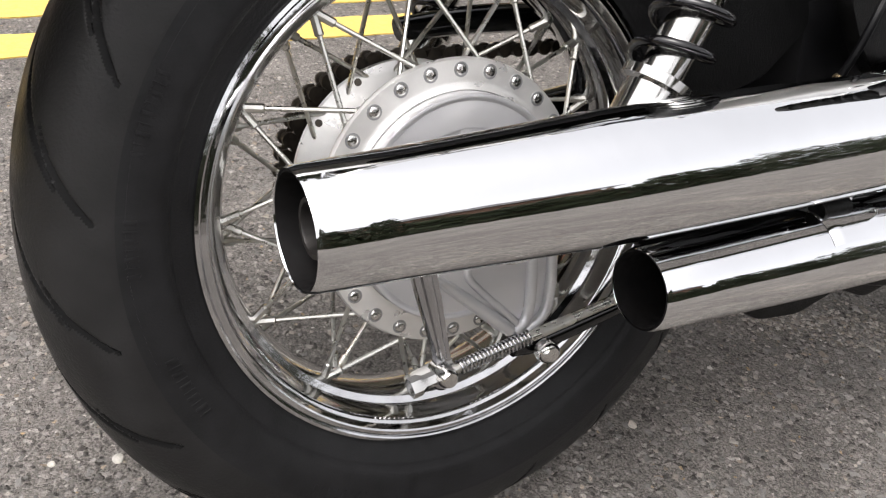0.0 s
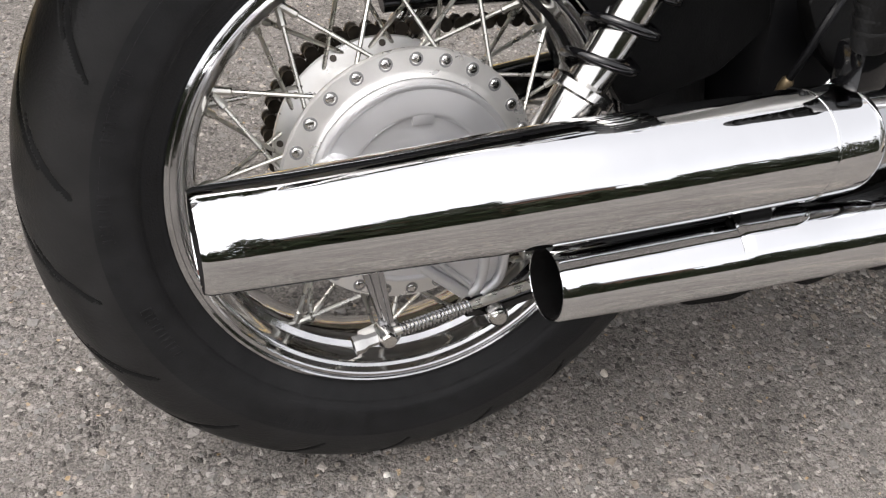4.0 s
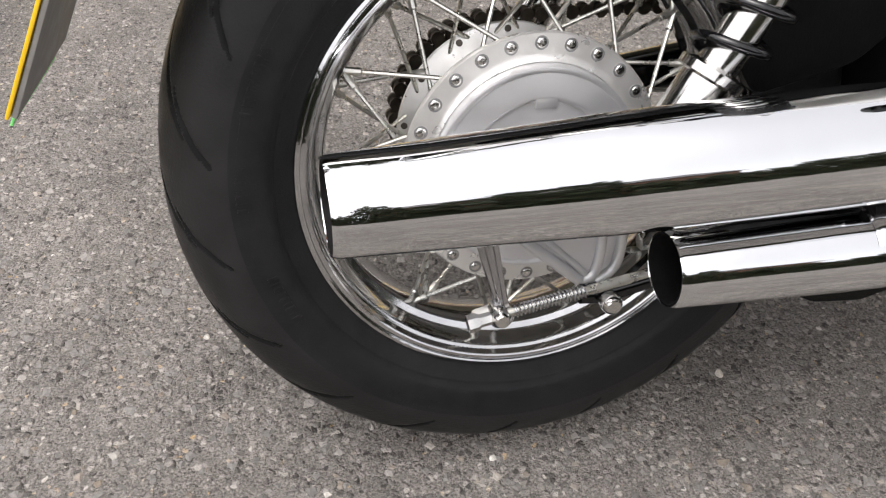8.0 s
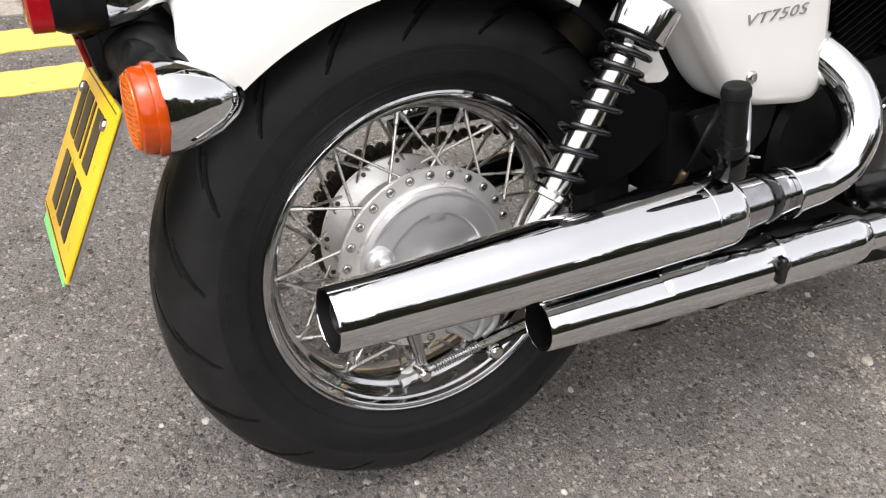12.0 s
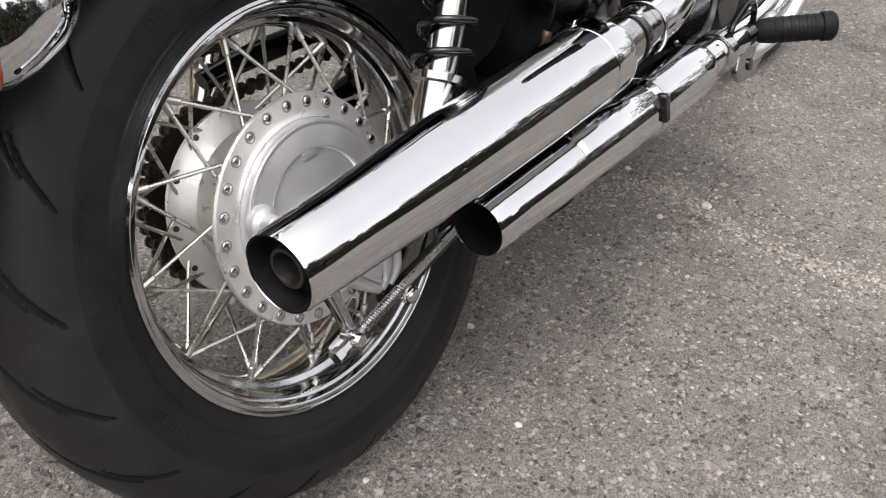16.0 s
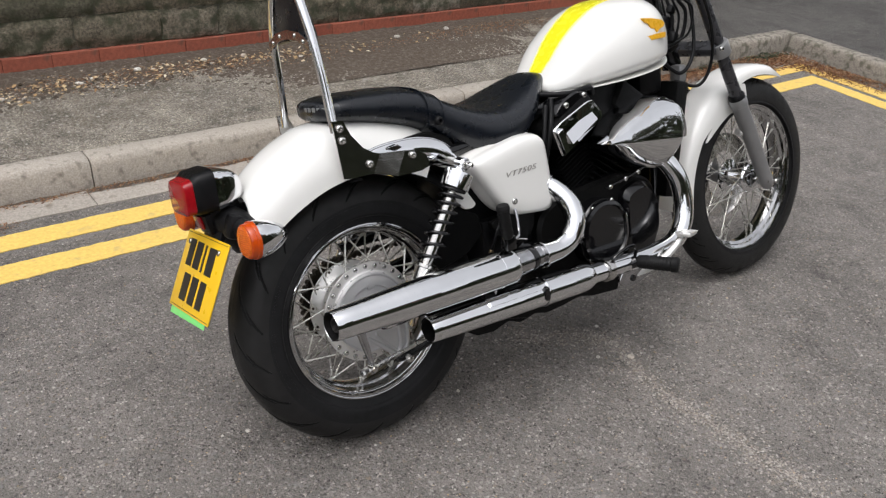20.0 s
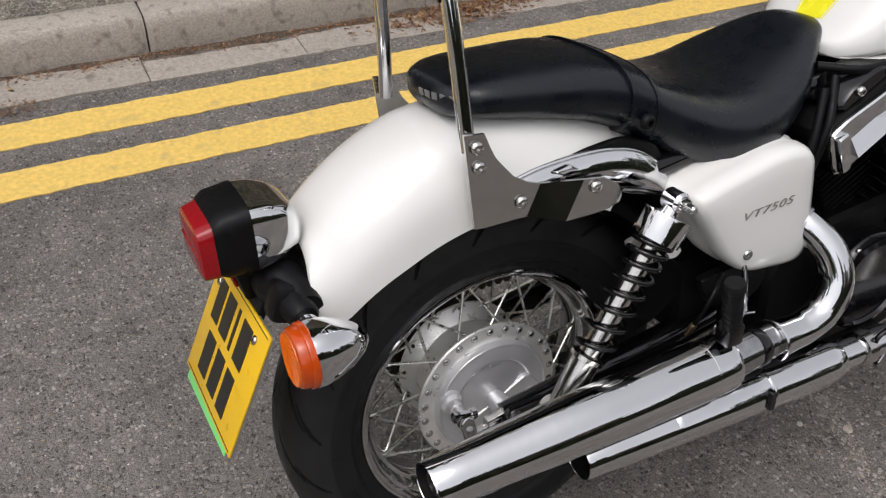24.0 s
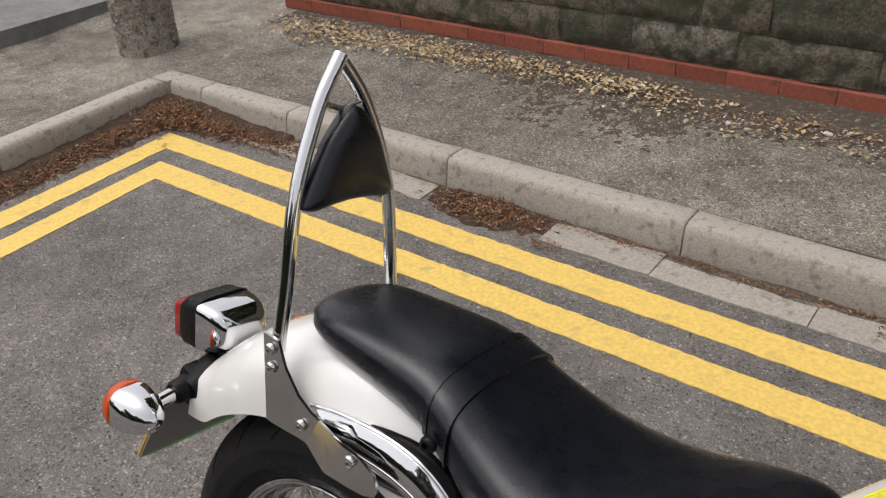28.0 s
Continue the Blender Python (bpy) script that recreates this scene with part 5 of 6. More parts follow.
# seat
SEAT = [(-0.07, 0.02, 0.806, 0.816), (-0.066, 0.046, 0.793, 0.826), (-0.05, 0.071, 0.785, 0.833), (-0.015, 0.089, 0.779, 0.838), (0.06, 0.1, 0.764, 0.8385), (0.15, 0.11, 0.742, 0.835), (0.205, 0.12, 0.715, 0.82), (0.26, 0.133, 0.674, 0.793), (0.33, 0.15, 0.637, 0.767), (0.39, 0.157, 0.632, 0.757), (0.45, 0.15, 0.65, 0.762), (0.51, 0.128, 0.695, 0.781), (0.545, 0.104, 0.727, 0.796), (0.577, 0.08, 0.75, 0.809), (0.605, 0.058, 0.768, 0.814), (0.622, 0.035, 0.784, 0.808)]
seat = part("seat", body(SEAT, 70, 40, 2.9), VINYL, bike, "stepped black vinyl dual seat", angle=70)
part("seat_strap", body(SEAT, 6, 40, 2.9, 0.003, 0.189, 0.221), VINYL, seat, "black strap across the seat")
part("piping", body(SEAT, 3, 40, 2.9, 0.0045, 0.183, 0.19), VINYL, seat)
part("piping", body(SEAT, 3, 40, 2.9, 0.0045, 0.22, 0.225), VINYL, seat)
for sgn in (-1, 1):
    part("strap_bolt", bolt((0.202, sgn * 0.127, 0.754), (0, sgn, 0), 0.011, 0.01), PLASTIC, seat)
for k in range(5):
    y = -0.036 + 0.0135 * (k - 2)
    part("seat_lettering", box((0.0012, 0.0095, 0.0095), (-0.0716 + 4.2 * y * y, y, 0.815), 0.0, (0, -8, -math.degrees(math.atan(8.4 * y)))), PALEINK, seat)

# fuel tank with its stripe and badge
TANK = [(0.585, 0.045, 0.765, 0.79), (0.602, 0.08, 0.758, 0.8), (0.64, 0.112, 0.756, 0.842), (0.7, 0.14, 0.758, 0.905), (0.79, 0.165, 0.764, 0.962), (0.88, 0.168, 0.772, 0.982), (0.96, 0.15, 0.78, 0.978), (1.015, 0.118, 0.79, 0.952), (1.045, 0.08, 0.81, 0.92), (1.055, 0.04, 0.83, 0.885)]
tank = part("fuel_tank", body(TANK, 60, 64, 2.7, low=0.27), WHITE, bike, "pearl white teardrop fuel tank", angle=70)
part("seam", body([(s[0], s[1] * 0.93 + 0.004, s[2] + 0.003, s[2] + 0.01) for s in TANK], 50, 24, 4), WHITE, tank)


def tank_strip(k0, k1, grow, e=2.7, n=240):
    """A strip on the tank's skin between two shares of its section, with a little thickness."""
    cols = [smooth_path([(s[0], s[i], 0) for s in TANK], 12) for i in (1, 2, 3)]
    rings = []
    for j in range(46):
        x = 0.612 + (1.03 - 0.612) * j / 45
        w, a, b = [float(np.interp(x, [q.x for q in col], [q.y for q in col])) for col in cols]
        ring, under = [], []
        for i in range(13):
            u = k0 + (k1 - k0) * i / 12
            ang = math.pi / 2 + u
            c, s = math.cos(ang), math.sin(ang)
            for g, lst in ((grow, ring), (-0.002, under)):
                lst.append((x, (w + g) * math.copysign(abs(c) ** (2 / e), c), a + 0.27 * (b - a) + (0.73 * (b - a) + g) * math.copysign(abs(s) ** (2 / e), s)))
        rings.append(ring + under[::-1])
    return loft(rings)


part("stripe", tank_strip(-0.15, 0.15, 0.0012), YELLOW, tank, "bright yellow stripe")
part("pinstripe", tank_strip(0.172, 0.186, 0.0012), YELLOW, tank)
part("pinstripe", tank_strip(-0.186, -0.172, 0.0012), YELLOW, tank)
for sgn in (-1, 1):
    wing = [(0.862, 0.923), (0.9, 0.92), (0.94, 0.912), (0.95, 0.903), (0.944, 0.893), (0.928, 0.889), (0.918, 0.88), (0.908, 0.892), (0.892, 0.893), (0.884, 0.905), (0.87, 0.912)]
    part("badge", plate(wing, sgn * 0.14, sgn * 0.162, 0.003), BADGE, tank, "golden winged badge shape")
    part("badge_bar", plate([(0.868, 0.875), (0.948, 0.88), (0.948, 0.866), (0.868, 0.862)], sgn * 0.145, sgn * 0.166, 0.002), BADGE, tank, "golden bar under the badge")

tank.location.y = -0.02

# side covers with their lettering
def side_cover(sgn):
    o = [(0.236, 0.65), (0.28, 0.665), (0.41, 0.692), (0.473, 0.684), (0.487, 0.6), (0.497, 0.503), (0.478, 0.481), (0.362, 0.494), (0.322, 0.527), (0.272, 0.598)]
    ob = part("side_cover", plate(o, sgn * 0.115, sgn * 0.15, 0.03, 0.004, dome=[(0.012, sgn * 0.168), (0.035, sgn * 0.184), (0.08, sgn * 0.1935), (0.17, sgn * 0.1972), (0.4, sgn * 0.1992), (0.7, sgn * 0.1997)], corner_n=6), WHITE, bike, "white plastic side cover", angle=70)
    part("cover_bolt", bolt((0.355, sgn * 0.1965, 0.537), (0, sgn, 0), 0.0085, 0.006), STEEL, ob)
    return ob


cover = side_cover(-1)
side_cover(1)


def lettering(name, body_text, size, m, material, parent, shear=0.0, extrude=0.0004, width=1.0):
    cu = bpy.data.curves.new(name, "FONT")
    cu.body, cu.size, cu.extrude, cu.shear = body_text, size, extrude, shear
    cu.align_x, cu.align_y, cu.space_character = "CENTER", "CENTER", width
    tmp = new(name, cu)
    me = bpy.data.meshes.new_from_object(tmp)
    bpy.data.objects.remove(tmp)
    me.transform(m)
    me.materials.append(material)
    ob = new(name, me)
    ob.parent = parent
    return ob


lettering("model_lettering", "VT750S", 0.021, pose(0.378, -0.2006, 0.607, 90, 0, 0) @ pose(0, 0, 0, 0, 0, 3) @ Matrix.Diagonal((1.36, 0.84, 1, 1)), GREYINK, cover, 0.3, 0.0004, 1.12)

# tail lamp
TAIL = [(-0.368, 0.052, 0.646, 0.722), (-0.358, 0.056, 0.642, 0.73), (-0.322, 0.057, 0.643, 0.735)]
lamp = part("tail_lamp", loft([section(x, w, a, b, 40, 5) for x, w, a, b in TAIL]), PLASTIC, bike, "boxy tail lamp")
part("lens", loft([section(x, w, a, b, 40, 6) for x, w, a, b in [(-0.389, 0.042, 0.652, 0.708), (-0.386, 0.048, 0.645, 0.715), (-0.368, 0.051, 0.645, 0.72)]]), REDL, lamp, "red lens")
part("lens_rib", box((0.003, 0.088, 0.002), (-0.3885, 0, 0.68), 0.0005), REDL, lamp)
part("housing", loft([section(x, w, a, b, 48, e) for x, w, a, b, e in [(-0.322, 0.0565, 0.644, 0.731, 7), (-0.3, 0.055, 0.648, 0.7295, 6.5), (-0.28, 0.051, 0.654, 0.724, 5.5), (-0.266, 0.044, 0.66, 0.714, 4.5), (-0.258, 0.034, 0.668, 0.702, 3.5)]]), CHROME, lamp, "boxy chrome housing", angle=50)
part("tail_bracket", tube([(-0.25, 0, 0.585), (-0.285, 0, 0.61), (-0.305, 0, 0.65)], [0.06, 0.046, 0.036], 20, 5), PLASTIC, bike, "black plastic tail bracket")
part("bracket_arm", tube([(-0.284, -0.1, 0.604), (-0.286, -0.07, 0.608), (-0.296, -0.03, 0.615), (-0.296, 0.03, 0.615), (-0.286, 0.07, 0.608), (-0.284, 0.1, 0.604)], [0.022, 0.031, 0.034, 0.034, 0.031, 0.022], 18, 5), PLASTIC, bike)
part("reflector", box((0.006, 0.04, 0.03), (-0.345, 0.02, 0.617), 0.002, (0, -12, 0)), REDL, bike, "small red reflector")
part("reflector_mount", box((0.03, 0.06, 0.045), (-0.327, 0.01, 0.615), 0.004, (0, -12, 0)), PLASTIC, bike)


def indicator(sgn):
    c = Vector((-0.31, sgn * 0.183, 0.603))
    ob = part("indicator", loft([section(c.x + d, r, c.z - r, c.z + r, 48, e, c.y) for d, r, e in [(-0.002, 0.0362, 3.0), (0.006, 0.037, 2.9), (0.022, 0.035, 2.5), (0.044, 0.028, 2.2), (0.06, 0.018, 2), (0.068, 0.009, 2), (0.071, 0.002, 2)]]), CHROME, bike, "chrome bullet turn signal")
    lens = part("lens", loft([section(c.x - d, r, c.z - r, c.z + r, 48, 2.15, c.y) for d, r in [(0.0, 0.0372), (0.002, 0.0386), (0.0075, 0.039), (0.009, 0.0384), (0.0098, 0.0366), (0.018, 0.0358), (0.0205, 0.0345), (0.022, 0.032), (0.0226, 0.029)]]), AMBERD, ob, "amber lens with a stepped rim", angle=30)
    part("lens_face", loft([section(c.x - d, r, c.z - r, c.z + r, 48, 2.1, c.y) for d, r in [(0.0205, 0.0325), (0.0232, 0.0318), (0.0246, 0.028), (0.0262, 0.018), (0.0268, 0.004)]]), AMBER, lens, angle=40)
    for k in range(13):
        h = -0.0264 + 0.0044 * k
        w = math.sqrt(0.0312 ** 2 - h * h)
        part("lens_rib", tube([(c.x - 0.0238, c.y - w, c.z + h), (c.x - 0.0262 + 1.2 * h * h, c.y - w * 0.5, c.z + h), (c.x - 0.0272 + 2.5 * h * h, c.y, c.z + h), (c.x - 0.0262 + 1.2 * h * h, c.y + w * 0.5, c.z + h), (c.x - 0.0238, c.y + w, c.z + h)], 0.0012, 6, 2), AMBER, lens)
    part("stem", rod(c + Vector((0.022, -sgn * 0.03, 0.002)), c + Vector((0.015, -sgn * 0.08, 0.004)), [(0.0118, 0), (0.0118, 0.05)], 18), CHROME, ob)
    part("boot", rod(c + Vector((0.018, -sgn * 0.062, 0.004)), c + Vector((0.012, -sgn * 0.13, 0.008)), [(0.0155, 0), (0.019, 0.004), (0.021, 0.03), (0.024, 0.05), (0.024, 0.065)], 18), PLASTIC, ob)
    part("bracket_block", box((0.05, 0.04, 0.052), (c.x + 0.012, sgn * 0.072, c.z + 0.006), 0.01, (0, 18, 0)), PLASTIC, ob, "ribbed black mounting block")
    return ob


indicator(-1)
indicator(1)

# number plate: plain bars stand for its characters
P_TOP, P_BOT = Vector((-0.333, 0, 0.584)), Vector((-0.411, 0, 0.428))
pu = (P_TOP - P_BOT).normalized()
pn = Vector((-pu.z, 0, pu.x)) * -1
pn = pn if pn.x < 0 else -pn
PM = Matrix((( 0, pu.x, pn.x, (P_TOP.x + P_BOT.x) / 2), (-1, pu.y, pn.y, 0.008), (0, pu.z, pn.z, (P_TOP.z + P_BOT.z) / 2), (0, 0, 0, 1)))
PW, PH = 0.228, (P_TOP - P_BOT).length
b = box((PW, PH, 0.003), (0, 0, 0), 0.001)
bmesh.ops.transform(b, matrix=PM, verts=b.verts)
number_plate = part("number_plate", b, PLATEY, bike, "yellow rear number plate")
b = box((PW - 0.004, PH - 0.004, 0.004), (0, 0, -0.0042), 0.001)
bmesh.ops.transform(b, matrix=PM, verts=b.verts)
part("backing", b, PLATEBACK, number_plate, "dull grey back of the plate")
b = box((PW * 0.86, 0.016, 0.002), (-0.004, -PH / 2 - 0.006, -0.002), 0.0005, (0, 0, 1.5))
bmesh.ops.transform(b, matrix=PM, verts=b.verts)
part("green_strip", b, PLATEG, number_plate, "pale green strip below the plate")
for x, y, w in [(-0.068, 0.04, 0.03), (-0.026, 0.039, 0.034), (0.008, 0.038, 0.008), (0.046, 0.037, 0.036), (-0.052, -0.036, 0.036), (-0.004, -0.037, 0.034), (0.042, -0.038, 0.032)]:
    b = box((w, 0.06, 0.0012), (x, y, 0.002), 0.0)
    bmesh.ops.transform(b, matrix=PM, verts=b.verts)
    part("character_bar", b, INK, number_plate)
for y in (-PH / 2 + 0.005, PH / 2 - 0.005):
    b = box((PW - 0.012, 0.0012, 0.0006), (0, y, 0.0018))
    bmesh.ops.transform(b, matrix=PM, verts=b.verts)
    part("border_line", b, INK, number_plate)
for x in (-0.088, 0.075):
    p = PM @ Vector((x, 0.062, 0.0015))
    part("plate_screw", bolt(p, pn, 0.0065, 0.004), STEEL, number_plate)
part("plate_bracket", box((0.012, 0.09, 0.08), (-0.335, 0, 0.565), 0.003, (0, 27, 0)), PLASTIC, bike)


# ---- engine and frame ----
engine = part("engine", plate([(0.47, 0.46), (0.56, 0.5), (0.8, 0.52), (0.93, 0.47), (0.945, 0.36), (0.9, 0.25), (0.78, 0.205), (0.55, 0.21), (0.47, 0.28)], 0.15, -0.15, 0.05, 0.01, corner_n=5), BLACKM, bike, "black V-twin engine case")


def finned(base, head, w, d, count, cover_label=""):
    """A cylinder with cooling fins from its base to its head."""
    base, head = Vector(base), Vector(head)
    ax = (head - base)
    ang = math.degrees(math.atan2(ax.x, ax.z))
    barrel = part("cylinder", rod(base, head, [(0.055, 0), (0.055, ax.length)], 28), BLACKM, bike, "black finned cylinder")
    for k in range(count):
        c = base.lerp(head, (k + 0.6) / count)
        part("fin", box((w, d, 0.0028), c, 0.001, (0, ang, 0)), BLACKM, barrel)
    return barrel, ang


rear_cyl, ang_r = finned((0.7, 0, 0.455), (0.612, 0, 0.63), 0.112, 0.25, 17)
front_cyl, ang_f = finned((0.73, 0, 0.46), (0.855, 0, 0.65), 0.15, 0.27, 13)
head_c = Vector((0.595, -0.01, 0.69))
head = part("cylinder_head", box((0.17, 0.33, 0.07), head_c, 0.015, (0, ang_r, 0)), BLACKM, bike, "black rear cylinder head")
part("head_cover", plate([(0.516, 0.679), (0.544, 0.607), (0.575, 0.62), (0.692, 0.683), (0.699, 0.7), (0.662, 0.738), (0.64, 0.735), (0.545, 0.697)], -0.13, -0.178, 0.008, 0.003), CHROME, head, "boxy chrome cylinder head cover", angle=25)
part("cover_face", loft([[(0.553, -0.166, 0.693), (0.57, -0.191, 0.638), (0.57, -0.15, 0.638), (0.553, -0.15, 0.693)], [(0.65, -0.166, 0.724), (0.664, -0.191, 0.688), (0.664, -0.15, 0.688), (0.65, -0.15, 0.724)]]), CHROME, head, "slanted chrome face", smooth=False)
part("cover_end", plate([(0.521, 0.676), (0.546, 0.613), (0.562, 0.62), (0.541, 0.684)], -0.176, -0.189, 0.005, 0.003), CHROME, head, angle=25)
part("valve_cover", plate([(0.535, 0.712), (0.56, 0.742), (0.61, 0.765), (0.66, 0.762), (0.676, 0.738), (0.64, 0.735), (0.56, 0.702)], -0.1, -0.165, 0.015, 0.005), BLACKP, head, "glossy black valve cover")
for x, z in ((0.575, 0.735), (0.64, 0.752)):
    part("cover_bolt", bolt((x, -0.165, z), (0, -1, 0), 0.008, 0.008), STEEL, head)
part("front_head", box((0.17, 0.3, 0.08), (0.87, 0, 0.69), 0.015, (0, ang_f, 0)), BLACKM, bike)
clutch = part("clutch_cover", plate([(0.59, 0.42), (0.62, 0.46), (0.67, 0.475), (0.73, 0.46), (0.765, 0.41), (0.768, 0.34), (0.735, 0.295), (0.66, 0.285), (0.605, 0.31), (0.585, 0.36)], -0.14, -0.185, 0.03, 0.004, dome=[(0.06, -0.195), (0.16, -0.199), (0.2, -0.193), (0.6, -0.192)], corner_n=5), BLACKP, bike, "glossy black clutch cover")
for a in range(7):
    t = radians(20 + a * 51)
    part("case_bolt", bolt((0.677 + 0.087 * math.cos(t), -0.186, 0.378 + 0.09 * math.sin(t)), (0, -1, 0), 0.006, 0.006), STEEL, clutch)
part("case_cover", plate([(0.77, 0.47), (0.85, 0.49), (0.91, 0.44), (0.92, 0.34), (0.88, 0.27), (0.79, 0.26), (0.775, 0.34)], -0.14, -0.172, 0.03, 0.005, dome=[(0.15, -0.182)]), BLACKP, bike, "black alternator cover")
part("linkage_bar", tube([(0.68, -0.19, 0.5), (0.76, -0.2, 0.515), (0.86, -0.19, 0.535)], 0.003, 10, 5), BLACKP, bike)
for x, z in ((0.69, 0.503), (0.75, 0.513), (0.8, 0.522)):
    part("clip_bolt", bolt((x, -0.198, z), (0, -1, 0), 0.007, 0.007), STEEL, bike)

# air cleaner
tear = [(0.642, 0.627), (0.72, 0.665), (0.8, 0.695), (0.87, 0.712), (0.92, 0.71), (0.955, 0.687), (0.972, 0.64), (0.97, 0.588), (0.947, 0.542), (0.905, 0.516), (0.85, 0.522), (0.78, 0.549), (0.71, 0.587)]


def cleaner_mesh():
    """A wedge-faced teardrop: an upper and a lower face meet in a crease."""
    pts = [Vector((q.x, q.y)) for q in smooth_path([(x, z, 0) for x, z in tear + tear[:1]], 6)[:-1]]
    ridge = lambda x: 0.627 - 0.034 * (x - 0.642) / 0.33
    rings = [[(p.x, -0.13, p.y) for p in pts], [(p.x, -0.193, p.y) for p in pts]]
    for k, low, up in ((0.03, -0.199, -0.203), (0.09, -0.206, -0.219), (0.17, -0.212, -0.232), (0.34, -0.223, -0.241), (0.6, -0.236, -0.245), (0.86, -0.2455, -0.2472), (0.985, -0.248, -0.248)):
        ring = []
        for p in pts:
            tx = min(max(p.x, 0.66), 0.93)
            y = up if p.y > ridge(p.x) else low
            ring.append((p.x + (tx - p.x) * k, y + 0.012 * max(0.0, (0.72 - p.x) / 0.11) * k, p.y + (ridge(tx) - p.y) * k))
        rings.append(ring)
    return loft(rings)


cleaner = part("air_cleaner", cleaner_mesh(), CHROME, bike, "chrome teardrop air cleaner cover", angle=30)
part("cleaner_base", plate(tear, -0.09, -0.13, 0.03, 0.003), BLACKM, cleaner)
for x, z, y in ((0.735, 0.647, -0.226), (0.76, 0.578, -0.218), (0.9, 0.545, -0.214), (0.9, 0.688, -0.212)):
    part("cover_screw", bolt((x, y, z), (0, -1, 0), 0.0085, 0.006), STEEL, cleaner)

# frame, tubes, hoses and boxes in the dark of the middle
for sgn in (-1, 1):
    part("frame_tube", tube([(0.16, sgn * 0.1, 0.69), (0.32, sgn * 0.11, 0.62), (0.5, sgn * 0.1, 0.52), (0.54, sgn * 0.1, 0.36)], 0.016, 14, 6), BLACKP, bike)
    part("frame_tube", tube([(0.98, sgn * 0.05, 0.84), (1.02, sgn * 0.07, 0.6), (0.99, sgn * 0.09, 0.35), (0.9, sgn * 0.1, 0.215), (0.55, sgn * 0.11, 0.2)], 0.016, 14, 6), BLACKP, bike, "black cradle frame tube")
    part("frame_tube", tube([(1.1, sgn * 0.03, 0.84), (0.9, sgn * 0.06, 0.77), (0.6, sgn * 0.09, 0.73), (0.3, sgn * 0.11, 0.68), (0.1, sgn * 0.105, 0.66)], 0.017, 14, 6), BLACKP, bike)
part("battery_box", box((0.2, 0.21, 0.2), (0.36, 0, 0.58), 0.012), PLASTIC, bike)
part("lower_box", box((0.18, 0.2, 0.13), (0.4, -0.02, 0.42), 0.015), PLASTIC, bike)
part("side_bracket", plate([(0.3, 0.49), (0.33, 0.44), (0.38, 0.4), (0.44, 0.44), (0.45, 0.5)], -0.15, -0.165, 0.015), BLACKM, bike)
part("hanger_plate", plate([(0.2, 0.55), (0.29, 0.51), (0.3, 0.46), (0.25, 0.42), (0.16, 0.4), (0.14, 0.43), (0.18, 0.48)], -0.12, -0.132, 0.012), BLACKM, bike)
part("white_panel", plate([(0.205, 0.575), (0.222, 0.598), (0.246, 0.588), (0.278, 0.54), (0.268, 0.532), (0.243, 0.534)], -0.135, -0.145, 0.004), WHITE, bike, "white inner panel")
part("alloy_bracket", plate([(0.215, 0.548), (0.275, 0.558), (0.285, 0.545), (0.27, 0.53), (0.225, 0.53)], -0.085, -0.095, 0.008), ALU, bike)
part("oxygen_sensor", rod((0.285, -0.181, 0.428), (0.28, -0.172, 0.405), [(0.004, 0), (0.0055, 0.002), (0.0055, 0.01), (0.0045, 0.012), (0.0045, 0.024)], 12), BRASS, bike, "brass sensor plug")
part("sensor_wire", tube([(0.285, -0.181, 0.428), (0.288, -0.19, 0.45), (0.295, -0.195, 0.475), (0.31, -0.19, 0.49), (0.34, -0.17, 0.495)], 0.0035, 8, 6), PLASTIC, bike)
part("wire_loop", tube([(0.3, -0.2, 0.415), (0.31, -0.205, 0.435), (0.34, -0.215, 0.446), (0.37, -0.215, 0.44)], 0.0022, 8, 6), STEEL, bike)
for i, (a, b, c2, c3) in enumerate([((0.53, -0.14, 0.74), (0.5, -0.16, 0.66), (0.49, -0.15, 0.58), (0.5, -0.13, 0.5)), ((0.56, -0.13, 0.75), (0.52, -0.165, 0.69), (0.505, -0.155, 0.6), (0.52, -0.12, 0.52)), ((0.54, -0.11, 0.765), (0.6, -0.15, 0.76), (0.68, -0.15, 0.765), (0.72, -0.12, 0.74))]):
    part("hose", tube([a, b, c2, c3], 0.007, 10, 8), PLASTIC, bike)
part("throttle_body", box((0.16, 0.14, 0.1), (0.74, -0.06, 0.72), 0.02), BLACKM, bike)
part("coil_cover", box((0.1, 0.12, 0.12), (1.0, -0.03, 0.76), 0.015), PLASTIC, bike)
part("radiator", box((0.05, 0.26, 0.34), (1.06, 0, 0.56), 0.008, (0, 12, 0)), BLACKM, bike, "black radiator")
part("horn", rod((1.06, -0.13, 0.36), (1.06, -0.2, 0.36), [(0.025, 0), (0.036, 0.006), (0.036, 0.02), (0.03, 0.026), (0.022, 0.032), (0.01, 0.034)], 28), BLACKP, bike, "round black horn")
part("sump_guard", tube([(0.45, -0.12, 0.235), (0.65, -0.13, 0.215), (0.85, -0.12, 0.225)], 0.014, 10, 5), BLACKM, bike)
part("stand_pivot", box((0.2, 0.05, 0.03), (0.5, -0.17, 0.25), 0.008), BLACKM, bike)
part("lower_frame_cover", plate([(0.15, 0.3), (0.15, 0.268), (0.2, 0.236), (0.25, 0.23), (0.3, 0.243), (0.34, 0.226), (0.39, 0.236), (0.43, 0.224), (0.5, 0.228), (0.55, 0.236), (0.6, 0.222), (0.7, 0.212), (0.72, 0.29)], -0.188, -0.203, 0.008, corner_n=3), BLACKM, bike, "black lower frame cover with a scalloped edge")
